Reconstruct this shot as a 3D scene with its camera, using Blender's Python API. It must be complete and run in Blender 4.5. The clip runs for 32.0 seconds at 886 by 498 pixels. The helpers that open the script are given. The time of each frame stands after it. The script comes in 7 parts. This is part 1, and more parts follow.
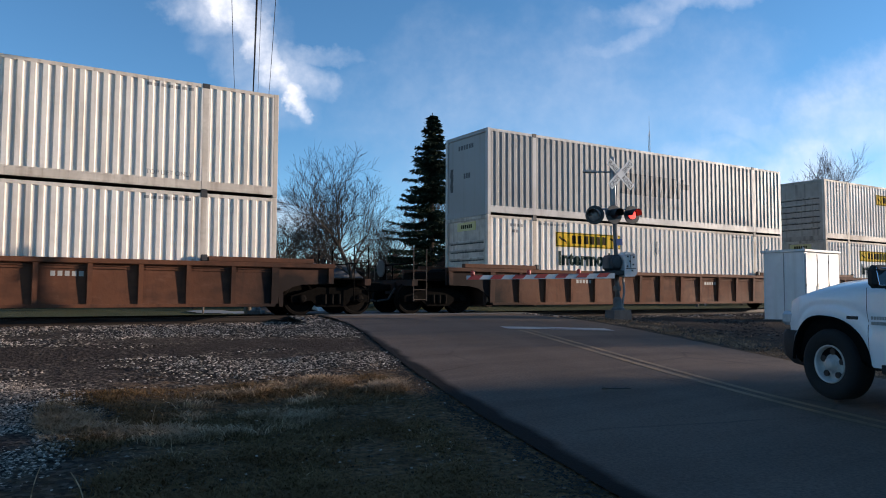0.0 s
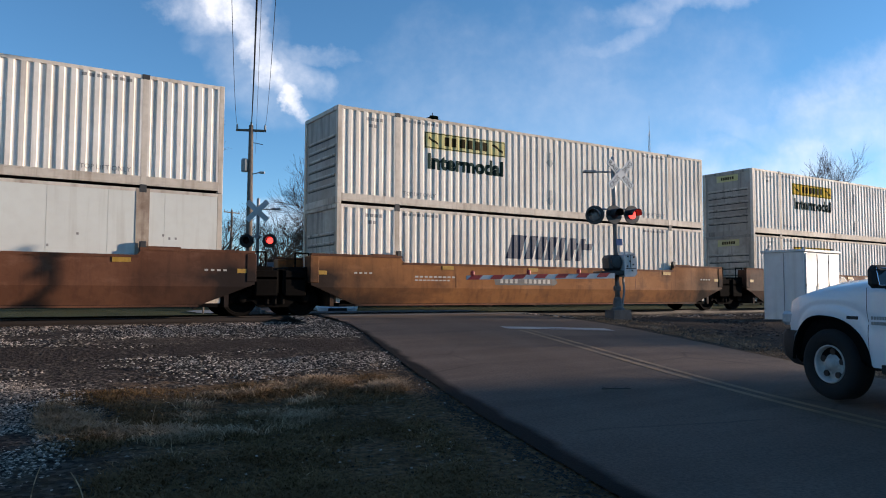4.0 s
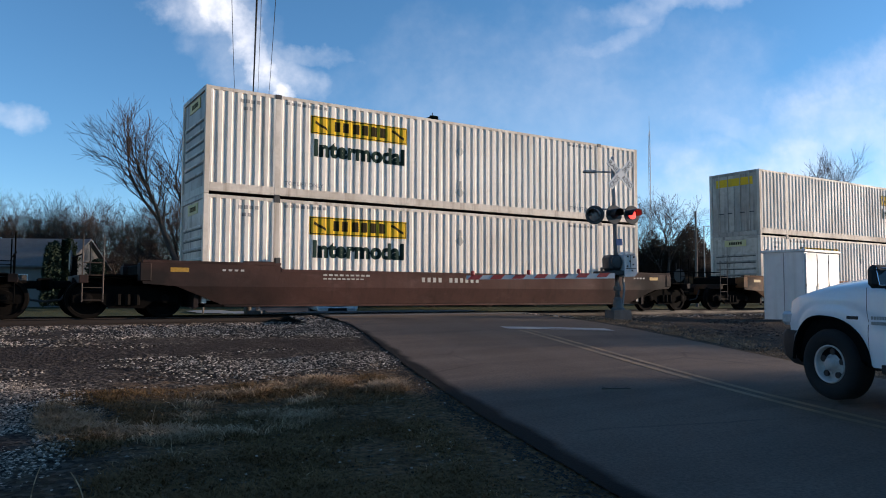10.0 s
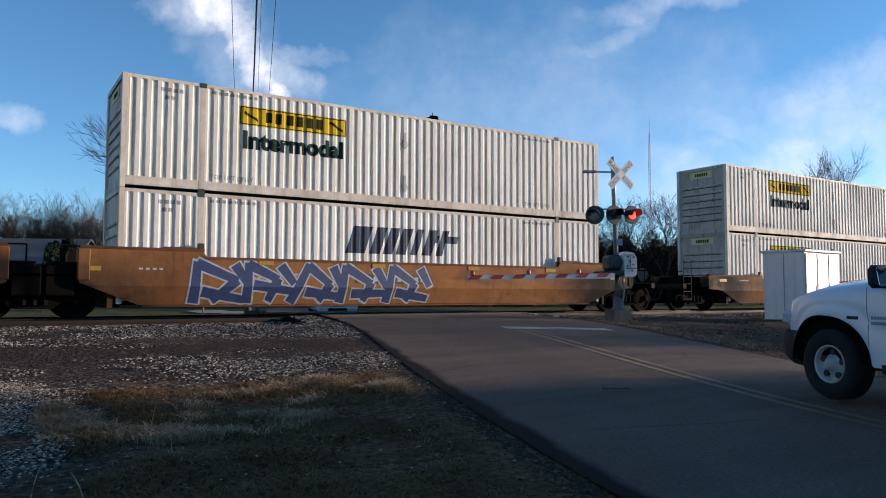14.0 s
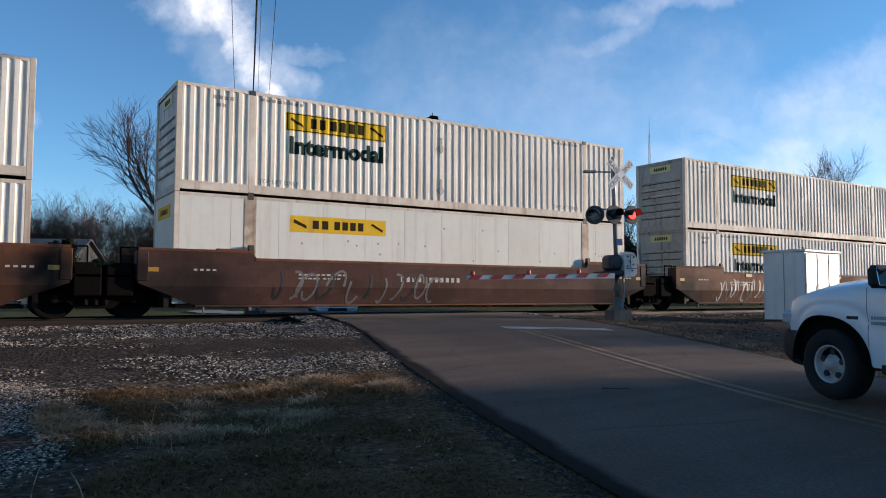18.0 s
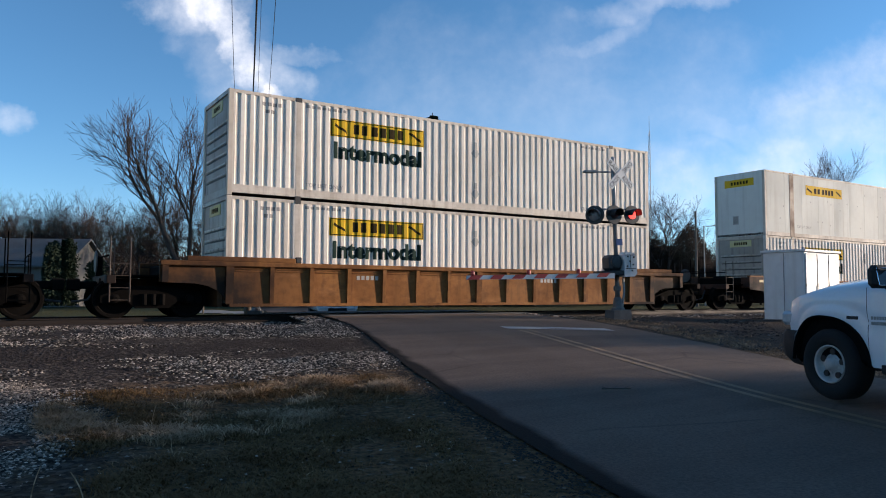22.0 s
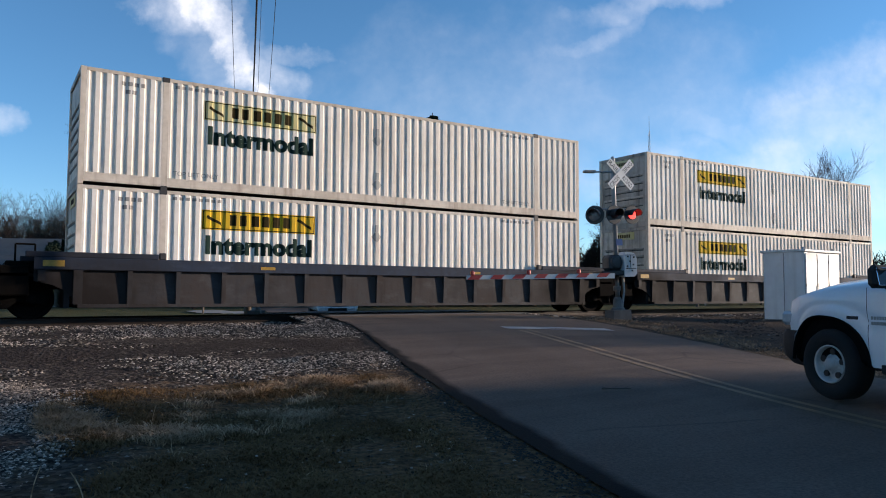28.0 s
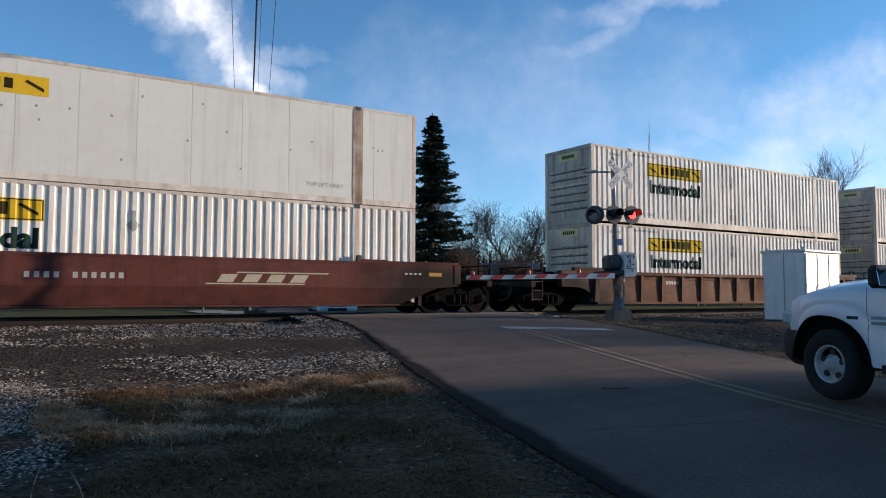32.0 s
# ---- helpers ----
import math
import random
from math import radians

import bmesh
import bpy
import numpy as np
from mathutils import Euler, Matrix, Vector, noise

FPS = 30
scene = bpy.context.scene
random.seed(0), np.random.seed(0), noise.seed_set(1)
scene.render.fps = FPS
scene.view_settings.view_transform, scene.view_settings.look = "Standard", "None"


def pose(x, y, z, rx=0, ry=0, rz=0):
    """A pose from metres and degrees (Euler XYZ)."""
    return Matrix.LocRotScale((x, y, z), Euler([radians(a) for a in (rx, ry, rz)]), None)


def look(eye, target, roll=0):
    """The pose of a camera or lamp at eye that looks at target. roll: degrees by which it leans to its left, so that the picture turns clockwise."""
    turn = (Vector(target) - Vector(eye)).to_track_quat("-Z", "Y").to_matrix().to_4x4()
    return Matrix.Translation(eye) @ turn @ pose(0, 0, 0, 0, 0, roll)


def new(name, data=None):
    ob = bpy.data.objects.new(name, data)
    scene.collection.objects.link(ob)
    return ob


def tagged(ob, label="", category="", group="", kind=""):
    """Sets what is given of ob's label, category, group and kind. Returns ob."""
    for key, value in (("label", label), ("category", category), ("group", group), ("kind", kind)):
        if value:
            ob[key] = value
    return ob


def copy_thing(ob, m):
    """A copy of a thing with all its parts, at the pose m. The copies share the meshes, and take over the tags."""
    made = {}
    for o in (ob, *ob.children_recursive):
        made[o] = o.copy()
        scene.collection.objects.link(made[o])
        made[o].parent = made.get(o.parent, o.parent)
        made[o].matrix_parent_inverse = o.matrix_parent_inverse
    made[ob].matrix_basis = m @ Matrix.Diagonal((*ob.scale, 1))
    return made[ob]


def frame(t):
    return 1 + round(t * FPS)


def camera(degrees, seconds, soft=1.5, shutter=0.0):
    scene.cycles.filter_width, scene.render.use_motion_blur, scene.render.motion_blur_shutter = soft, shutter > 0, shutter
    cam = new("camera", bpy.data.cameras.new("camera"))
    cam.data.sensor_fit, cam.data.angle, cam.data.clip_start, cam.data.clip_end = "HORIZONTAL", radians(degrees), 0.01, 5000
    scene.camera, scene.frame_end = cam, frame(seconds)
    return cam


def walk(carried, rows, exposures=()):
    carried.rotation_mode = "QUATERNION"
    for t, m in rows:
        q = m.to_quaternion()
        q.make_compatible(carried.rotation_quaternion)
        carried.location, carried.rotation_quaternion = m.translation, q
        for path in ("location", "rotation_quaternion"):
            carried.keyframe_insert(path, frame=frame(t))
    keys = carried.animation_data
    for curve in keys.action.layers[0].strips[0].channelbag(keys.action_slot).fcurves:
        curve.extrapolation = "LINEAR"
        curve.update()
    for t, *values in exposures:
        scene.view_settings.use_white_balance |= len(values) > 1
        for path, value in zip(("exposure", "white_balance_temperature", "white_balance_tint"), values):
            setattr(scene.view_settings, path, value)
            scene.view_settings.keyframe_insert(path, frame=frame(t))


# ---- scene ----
# ---------------------------------------------------------------- camera
cam = camera(62.5, 32.0, soft=1.0)
EYE = Vector((0.0, 0.0, 0.64))
AZ, EL = radians(32.25), radians(3.48)
AIM = EYE + Vector((math.sin(AZ) * math.cos(EL), math.cos(AZ) * math.cos(EL), math.sin(EL))) * 10
walk(cam, [(0, look(EYE, AIM, 0.2)), (32, look(EYE, AIM, 0.2))], exposures=[(0, 0.38, 6500, 15.5), (32, 0.38, 6500, 15.5)])

# ---------------------------------------------------------------- light
SUN_AZ, SUN_EL = radians(110), radians(10.5)
SUN_DIR = Vector((math.sin(SUN_AZ) * math.cos(SUN_EL), math.cos(SUN_AZ) * math.cos(SUN_EL), math.sin(SUN_EL)))
world = bpy.data.worlds.new("sky")
scene.world = world
world.use_nodes = True
wn = world.node_tree.nodes
sky = wn.new("ShaderNodeTexSky")
sky.sky_type = "NISHITA"
sky.sun_disc = False
sky.sun_elevation, sky.sun_rotation = SUN_EL, SUN_AZ
sky.altitude = 2200
sky.air_density, sky.dust_density, sky.ozone_density = 1.0, 0.15, 3.2
tone = wn.new("ShaderNodeHueSaturation")
tone.inputs["Hue"].default_value = 0.492
tone.inputs["Saturation"].default_value = 1.08
tone.inputs["Value"].default_value = 1.09
world.node_tree.links.new(sky.outputs[0], tone.inputs["Color"])
world.node_tree.links.new(tone.outputs[0], wn["Background"].inputs[0])
wn["Background"].inputs[1].default_value = 0.15
sun = new("sun", bpy.data.lights.new("sun", "SUN"))
sun.data.energy, sun.data.angle, sun.data.color = 4.9, radians(0.6), (1.0, 0.85, 0.68)
sun.matrix_world = look(SUN_DIR * 60, (0, 0, 0))

# ---------------------------------------------------------------- materials
def node_mat(name, rough=0.6, metal=0.0):
    m = bpy.data.materials.new(name)
    m.use_nodes = True
    nt = m.node_tree
    b = nt.nodes["Principled BSDF"]
    b.inputs["Roughness"].default_value = rough
    b.inputs["Metallic"].default_value = metal
    if rough >= 0.8:
        b.inputs["Specular IOR Level"].default_value = 0.08
    return m, nt, b


def noise_fac(nt, vec, scale, detail=4.0, lo=0.35, hi=0.65, rough=0.55):
    n = nt.nodes.new("ShaderNodeTexNoise")
    n.inputs["Scale"].default_value, n.inputs["Detail"].default_value, n.inputs["Roughness"].default_value = scale, detail, rough
    nt.links.new(vec, n.inputs["Vector"])
    r = nt.nodes.new("ShaderNodeMapRange")
    r.inputs[1].default_value, r.inputs[2].default_value = lo, hi
    nt.links.new(n.outputs[0], r.inputs[0])
    return r.outputs[0]


def mixed(nt, fac, a, b, blend="MIX"):
    n = nt.nodes.new("ShaderNodeMix")
    n.data_type, n.blend_type = "RGBA", blend
    for sock, v in ((n.inputs[0], fac), (n.inputs[6], a), (n.inputs[7], b)):
        if isinstance(v, (int, float)):
            sock.default_value = v
        elif isinstance(v, tuple):
            sock.default_value = (*v, 1)
        else:
            nt.links.new(v, sock)
    return n.outputs[2]


def math_node(nt, op, a, b=None, clamp=False):
    n = nt.nodes.new("ShaderNodeMath")
    n.operation, n.use_clamp = op, clamp
    for s, v in zip(n.inputs, (a, b)):
        if v is None:
            continue
        if isinstance(v, (int, float)):
            s.default_value = v
        else:
            nt.links.new(v, s)
    return n.outputs[0]


def coords(nt, stretch=(1, 1, 1), world_space=False, shift=True):
    """Object (or world) coordinates, shifted for each object so that alike pieces differ."""
    if world_space:
        out = nt.nodes.new("ShaderNodeNewGeometry").outputs["Position"]
    else:
        out = nt.nodes.new("ShaderNodeTexCoord").outputs["Object"]
    mp = nt.nodes.new("ShaderNodeMapping")
    mp.inputs["Scale"].default_value = stretch
    nt.links.new(out, mp.inputs["Vector"])
    if shift and not world_space:
        r = nt.nodes.new("ShaderNodeObjectInfo").outputs["Random"]
        nt.links.new(math_node(nt, "MULTIPLY", r, 60.0), mp.inputs["Location"])
    return mp.outputs[0]


def bump(nt, b, height, strength, dist=0.01):
    n = nt.nodes.new("ShaderNodeBump")
    n.inputs["Strength"].default_value, n.inputs["Distance"].default_value = strength, dist
    nt.links.new(height, n.inputs["Height"])
    nt.links.new(n.outputs[0], b.inputs["Normal"])


def worn(name, base, dirt, streak, rough=0.5, metal=0.0, amount=0.5, streaks=0.5, fine=9.0, big=0.9, tint=None, relief=0.15, world_space=False, vertical=0.06, gloss=0.5, spray=0.0, scuff=None):
    """Paint, metal or stone: base colour, blotches of dirt at two scales, and stains that run down."""
    m, nt, b = node_mat(name, rough, metal)
    v = coords(nt, world_space=world_space)
    c = base
    if tint:
        r = nt.nodes.new("ShaderNodeObjectInfo").outputs["Random"]
        c = mixed(nt, r, base, tint)
    f1 = noise_fac(nt, v, big, 5, 0.42, 0.75)
    c = mixed(nt, math_node(nt, "MULTIPLY", f1, amount), c, dirt)
    f2 = noise_fac(nt, v, fine, 4, 0.45, 0.75)
    c = mixed(nt, math_node(nt, "MULTIPLY", f2, amount * 0.6), c, dirt)
    v2 = coords(nt, (3.0, 3.0, 3.0 * vertical), world_space=world_space)
    f3 = noise_fac(nt, v2, 1.6, 4, 0.52, 0.78)
    c = mixed(nt, math_node(nt, "MULTIPLY", f3, streaks), c, streak)
    if scuff:
        # bleached and scraped patches, longer than they are high
        v3 = coords(nt, (0.7, 0.7, 1.5), world_space=world_space)
        f4 = noise_fac(nt, v3, 1.7, 6, 0.54, 0.70, 0.65)
        c = mixed(nt, math_node(nt, "MULTIPLY", f4, 0.55), c, scuff)
        f5 = noise_fac(nt, v3, 0.75, 4, 0.55, 0.66)
        c = mixed(nt, math_node(nt, "MULTIPLY", f5, 0.55), c, streak)
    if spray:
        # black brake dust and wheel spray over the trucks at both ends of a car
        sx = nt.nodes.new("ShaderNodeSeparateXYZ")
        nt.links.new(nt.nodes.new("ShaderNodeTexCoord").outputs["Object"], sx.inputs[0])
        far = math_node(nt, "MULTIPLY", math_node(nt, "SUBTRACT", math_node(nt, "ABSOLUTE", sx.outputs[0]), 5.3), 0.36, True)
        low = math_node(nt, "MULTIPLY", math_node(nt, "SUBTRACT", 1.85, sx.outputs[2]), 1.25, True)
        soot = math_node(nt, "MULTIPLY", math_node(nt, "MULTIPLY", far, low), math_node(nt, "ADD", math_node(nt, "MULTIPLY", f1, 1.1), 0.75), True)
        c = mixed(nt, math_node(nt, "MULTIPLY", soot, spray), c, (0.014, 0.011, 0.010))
    nt.links.new(c, b.inputs["Base Color"])
    rr = nt.nodes.new("ShaderNodeMapRange")
    rr.inputs[3].default_value, rr.inputs[4].default_value = rough, min(1, rough + 0.25)
    nt.links.new(f1, rr.inputs[0])
    nt.links.new(rr.outputs[0], b.inputs["Roughness"])
    b.inputs["Specular IOR Level"].default_value = gloss
    if relief:
        bump(nt, b, f2, relief)
    return m


def plain(name, col, rough=0.5, metal=0.0, var=0.25, scale=14.0):
    m, nt, b = node_mat(name, rough, metal)
    v = coords(nt)
    f = noise_fac(nt, v, scale, 4, 0.35, 0.7)
    dark = tuple(x * (1 - var) for x in col)
    nt.links.new(mixed(nt, f, col, dark), b.inputs["Base Color"])
    return m


def glow(name, col, strength):
    m, nt, b = node_mat(name, 0.3)
    b.inputs["Base Color"].default_value = (*col, 1)
    b.inputs["Emission Color"].default_value = (*col, 1)
    b.inputs["Emission Strength"].default_value = strength
    return m


WHITE = worn("container_white", (0.84, 0.775, 0.695), (0.50, 0.43, 0.35), (0.34, 0.26, 0.19), 0.6, 0, 0.42, 0.60, 7, 0.5, tint=(0.77, 0.69, 0.595), gloss=0.2)
WHITE_RAIL = worn("container_rail", (0.74, 0.65, 0.55), (0.36, 0.29, 0.22), (0.20, 0.115, 0.065), 0.6, 0, 0.6, 0.6, 6, 0.8, tint=(0.58, 0.50, 0.41), gloss=0.2)
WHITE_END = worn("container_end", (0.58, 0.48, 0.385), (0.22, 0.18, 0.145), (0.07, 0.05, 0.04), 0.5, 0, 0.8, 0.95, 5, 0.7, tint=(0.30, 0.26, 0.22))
GREY = worn("container_grey", (0.245, 0.235, 0.225), (0.26, 0.24, 0.22), (0.18, 0.155, 0.13), 0.45, 0, 0.4, 0.45, 7, 0.5)
GREY_RAIL = worn("container_grey_rail", (0.46, 0.44, 0.42), (0.30, 0.27, 0.24), (0.2, 0.16, 0.12), 0.5, 0, 0.5, 0.5, 6, 0.8)
REEFER = worn("reefer_white", (0.66, 0.65, 0.585), (0.52, 0.48, 0.42), (0.36, 0.30, 0.23), 0.65, 0, 0.35, 0.35, 4, 0.35, relief=0.05, gloss=0.12)
RUSTY_POST = worn("rusty_post", (0.50, 0.40, 0.30), (0.10, 0.040, 0.020), (0.085, 0.035, 0.018), 0.7, 0, 1.0, 0.95, 3, 0.9)
YELLOW = worn("decal_yellow", (0.72, 0.43, 0.02), (0.46, 0.29, 0.05), (0.34, 0.23, 0.08), 0.7, 0, 0.45, 0.5, 6, 0.6, relief=0, gloss=0.12)
YELLOW_OLD = worn("decal_faded", (0.55, 0.48, 0.20), (0.60, 0.55, 0.42), (0.45, 0.40, 0.28), 0.7, 0, 0.7, 0.5, 6, 0.8, relief=0, gloss=0.12)
DECAL_DARK = plain("decal_dark", (0.040, 0.028, 0.010), 0.8, var=0.4)
DECAL_GREEN = plain("decal_green", (0.016, 0.034, 0.028), 0.8, var=0.4, scale=20)
DECAL_NAVY = plain("decal_navy", (0.020, 0.028, 0.060), 0.5, var=0.4)
DECAL_CHAR = plain("decal_charcoal", (0.055, 0.052, 0.052), 0.5, var=0.4)
STENCIL = plain("stencil_grey", (0.30, 0.275, 0.245), 0.6, var=0.3)
PALE = worn("pale_paint", (0.42, 0.40, 0.36), (0.24, 0.20, 0.16), (0.18, 0.14, 0.11), 0.6, 0, 0.5, 0.4, 6, 1.0, relief=0)
CASTING = plain("corner_casting", (0.045, 0.042, 0.04), 0.6, 0.2)
# near-black: the shade low under the cars is put into these two colours
DARK = worn("underframe_dark_shaded", (0.0045, 0.004, 0.0035), (0.009, 0.007, 0.006), (0.005, 0.005, 0.005), 0.9, 0, 0.6, 0.3, 12, 2.0, gloss=0.04)
WHEEL = worn("wheel_steel_shaded", (0.008, 0.0065, 0.0055), (0.005, 0.0045, 0.004), (0.007, 0.006, 0.006), 0.85, 0, 0.6, 0.2, 12, 2.0, gloss=0.05)
TREAD = plain("wheel_tread", (0.42, 0.41, 0.40), 0.28, 0.9, 0.2)


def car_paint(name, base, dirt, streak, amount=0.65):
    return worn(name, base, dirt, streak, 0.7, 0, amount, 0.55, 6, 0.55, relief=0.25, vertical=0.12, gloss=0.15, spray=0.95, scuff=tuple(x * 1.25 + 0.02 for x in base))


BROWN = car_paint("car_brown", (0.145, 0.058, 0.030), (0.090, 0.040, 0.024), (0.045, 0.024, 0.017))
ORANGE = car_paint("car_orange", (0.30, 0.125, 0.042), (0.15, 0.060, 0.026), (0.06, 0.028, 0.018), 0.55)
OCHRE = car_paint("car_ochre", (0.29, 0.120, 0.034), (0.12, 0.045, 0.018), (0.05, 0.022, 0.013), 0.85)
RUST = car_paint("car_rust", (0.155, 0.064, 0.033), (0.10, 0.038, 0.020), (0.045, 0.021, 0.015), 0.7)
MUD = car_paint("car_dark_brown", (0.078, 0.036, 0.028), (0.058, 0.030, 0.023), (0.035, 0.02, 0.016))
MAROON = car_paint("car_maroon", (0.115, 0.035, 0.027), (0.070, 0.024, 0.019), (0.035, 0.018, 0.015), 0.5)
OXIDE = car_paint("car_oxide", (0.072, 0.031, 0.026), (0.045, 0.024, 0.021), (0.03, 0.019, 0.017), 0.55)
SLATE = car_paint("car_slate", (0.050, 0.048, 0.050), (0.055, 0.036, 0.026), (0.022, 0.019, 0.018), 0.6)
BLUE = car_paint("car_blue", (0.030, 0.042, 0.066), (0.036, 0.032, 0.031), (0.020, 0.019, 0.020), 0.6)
TAN = worn("stanchion_tan", (0.07, 0.045, 0.030), (0.03, 0.02, 0.015), (0.04, 0.025, 0.018), 0.6, 0, 0.6, 0.4)
REFLECT = plain("reflector_yellow", (0.42, 0.235, 0.03), 0.35, var=0.3)
GRAFFITI = {n: plain("graffiti_" + n, c, 0.5, var=0.35, scale=5) for n, c in dict(
    teal=(0.030, 0.085, 0.078), navy=(0.03, 0.05, 0.14), pale=(0.42, 0.44, 0.44), olive=(0.135, 0.105, 0.055), black=(0.02, 0.02, 0.022),
    sand=(0.45, 0.36, 0.20), silver=(0.14, 0.125, 0.12), ltblue=(0.28, 0.42, 0.50)).items()}

# ---------------------------------------------------------------- mesh tools
MARKS = ("stencil_line", "plate_mark", "plate_rim", "number_bars", "stencil", "patch", "weld_seam")


def part(name, bm, material, parent=None, label="", smooth=False):
    me = bpy.data.meshes.new(name)
    bm.to_mesh(me)
    bm.free()
    if smooth:
        me.polygons.foreach_set("use_smooth", [True] * len(me.polygons))
    me.materials.append(material)
    ob = new(name, me)
    if parent:
        ob.parent = parent
    if label:
        ob["label"] = label
    if name in MARKS:
        ob["kind"] = "stuff"
    return ob


def part_raw(name, verts, faces, material, parent=None, label="", smooth=False):
    me = bpy.data.meshes.new(name)
    me.from_pydata(verts, [], faces)
    me.update()
    if smooth:
        me.polygons.foreach_set("use_smooth", [True] * len(me.polygons))
    me.materials.append(material)
    ob = new(name, me)
    if parent:
        ob.parent = parent
    if label:
        ob["label"] = label
    return ob


def thing(name, label, category, group="", kind="", at=None):
    ob = new(name)
    ob.empty_display_size = 0.3
    tagged(ob, label, category, group, kind)
    if at is not None:
        ob.matrix_basis = at
    return ob


def box(bm, x0, x1, y0, y1, z0, z1, bevel=0.0):
    v = [bm.verts.new(p) for p in ((x0, y0, z0), (x1, y0, z0), (x1, y1, z0), (x0, y1, z0), (x0, y0, z1), (x1, y0, z1), (x1, y1, z1), (x0, y1, z1))]
    f = [bm.faces.new([v[i] for i in q]) for q in ((3, 2, 1, 0), (4, 5, 6, 7), (0, 1, 5, 4), (1, 2, 6, 5), (2, 3, 7, 6), (3, 0, 4, 7))]
    if bevel:
        bmesh.ops.bevel(bm, geom=list({e for q in f for e in q.edges}), offset=bevel, segments=1, affect="EDGES")
    return v


def boxes(*args, bevel=0.0):
    bm = bmesh.new()
    for a in args:
        box(bm, *a, bevel=bevel)
    return bm


def rod(bm, p, q, r0, r1=None, n=8, caps=True):
    p, q = Vector(p), Vector(q)
    r1 = r0 if r1 is None else r1
    d = (q - p).normalized()
    a = d.orthogonal().normalized()
    b = d.cross(a)
    ring = [[bm.verts.new(c + (a * math.cos(t) + b * math.sin(t)) * r) for t in (2 * math.pi * i / n for i in range(n))] for c, r in ((p, r0), (q, r1))]
    for i in range(n):
        bm.faces.new((ring[0][i], ring[0][(i + 1) % n], ring[1][(i + 1) % n], ring[1][i]))
    if caps:
        bm.faces.new(ring[0][::-1])
        bm.faces.new(ring[1])


def rods(*args, n=8):
    bm = bmesh.new()
    for a in args:
        rod(bm, *a, n=n)
    return bm


def prism(bm, pts, y0, y1):
    """A polygon in x and z, given counter-clockwise seen from -y, made thick from y0 to y1."""
    a = [bm.verts.new((x, y0, z)) for x, z in pts]
    b = [bm.verts.new((x, y1, z)) for x, z in pts]
    bm.faces.new(a)
    bm.faces.new(b[::-1])
    for i in range(len(pts)):
        j = (i + 1) % len(pts)
        bm.faces.new((a[j], a[i], b[i], b[j]))


def prisms(*args):
    bm = bmesh.new()
    for pts, y0, y1 in args:
        prism(bm, pts, y0, y1)
    return bm


def lathe(bm, prof, n=20, axis="y", centre=(0, 0, 0), caps=True):
    """Turns a profile of (radius, height along the axis) round the axis."""
    rings = []
    for r, h in prof:
        ring = []
        for i in range(n):
            t = 2 * math.pi * i / n
            c, s = r * math.cos(t), r * math.sin(t)
            p = {"y": (c, h, s), "z": (c, s, h), "x": (h, c, s)}[axis]
            ring.append(bm.verts.new(Vector(p) + Vector(centre)))
        rings.append(ring)
    for a, b in zip(rings, rings[1:]):
        for i in range(n):
            bm.faces.new((a[i], a[(i + 1) % n], b[(i + 1) % n], b[i]))
    for ring in (rings[0], rings[-1]) if caps else ():
        bm.faces.new(ring)
    bmesh.ops.recalc_face_normals(bm, faces=bm.faces[:])


def lathed(prof, n=20, axis="y", centre=(0, 0, 0), caps=True):
    bm = bmesh.new()
    lathe(bm, prof, n, axis, centre, caps)
    return bm


def text_mesh(words, height, width=None, thick=0.0):
    """The words as a flat bmesh in x and z, from x = 0 to the right, standing on z = 0."""
    cu = bpy.data.curves.new("words", "FONT")
    cu.body, cu.size, cu.resolution_u = words, height / 0.72, 3
    cu.offset = thick
    ob = new("words", cu)
    me = bpy.data.meshes.new_from_object(ob.evaluated_get(bpy.context.evaluated_depsgraph_get()))
    bpy.data.objects.remove(ob)
    bm = bmesh.new()
    bm.from_mesh(me)
    bpy.data.meshes.remove(me)
    xs = [v.co.x for v in bm.verts]
    x0, w = min(xs), max(xs) - min(xs)
    k = width / w if width else 1.0
    for v in bm.verts:
        v.co = ((v.co.x - x0) * k, 0, v.co.y)
    return bm


def shapes(polys):
    """Flat polygons in x and z."""
    bm = bmesh.new()
    for pts in polys:
        bm.faces.new([bm.verts.new((x, 0, z)) for x, z in pts])
    return bm


def shapes_x(polys, x):
    """Flat polygons in y and z that stand across the length."""
    bm = bmesh.new()
    for pts in polys:
        bm.faces.new([bm.verts.new((x, y, z)) for y, z in pts])
    return bm


# ---------------------------------------------------------------- containers
CL, CW, CH = 16.15, 2.59, 2.885
HX, HY = CL / 2, CW / 2
PITCH, DEPTH = 0.262, 0.031
POST = 6.095          # the lifting posts stand 40 feet apart


def rib_breaks(a, b):
    """Places along a corrugated bay at which the sheet bends, with its depth there."""
    n = max(1, round((b - a) / PITCH))
    p = (b - a) / n
    out = [(a, 0.0)]
    for i in range(n):
        x = a + i * p
        out += [(x + 0.20 * p, 0.0), (x + 0.33 * p, DEPTH), (x + 0.67 * p, DEPTH), (x + 0.80 * p, 0.0)]
    out.append((b, 0.0))
    return out


BAYS = [(-HX + 0.13, -POST - 0.07), (-POST + 0.07, POST - 0.07), (POST + 0.07, HX - 0.13)]
BREAKS = [br for bay in BAYS for br in rib_breaks(*bay)]
BREAK_X = np.array([b[0] for b in BREAKS])
BREAK_D = np.array([b[1] for b in BREAKS])


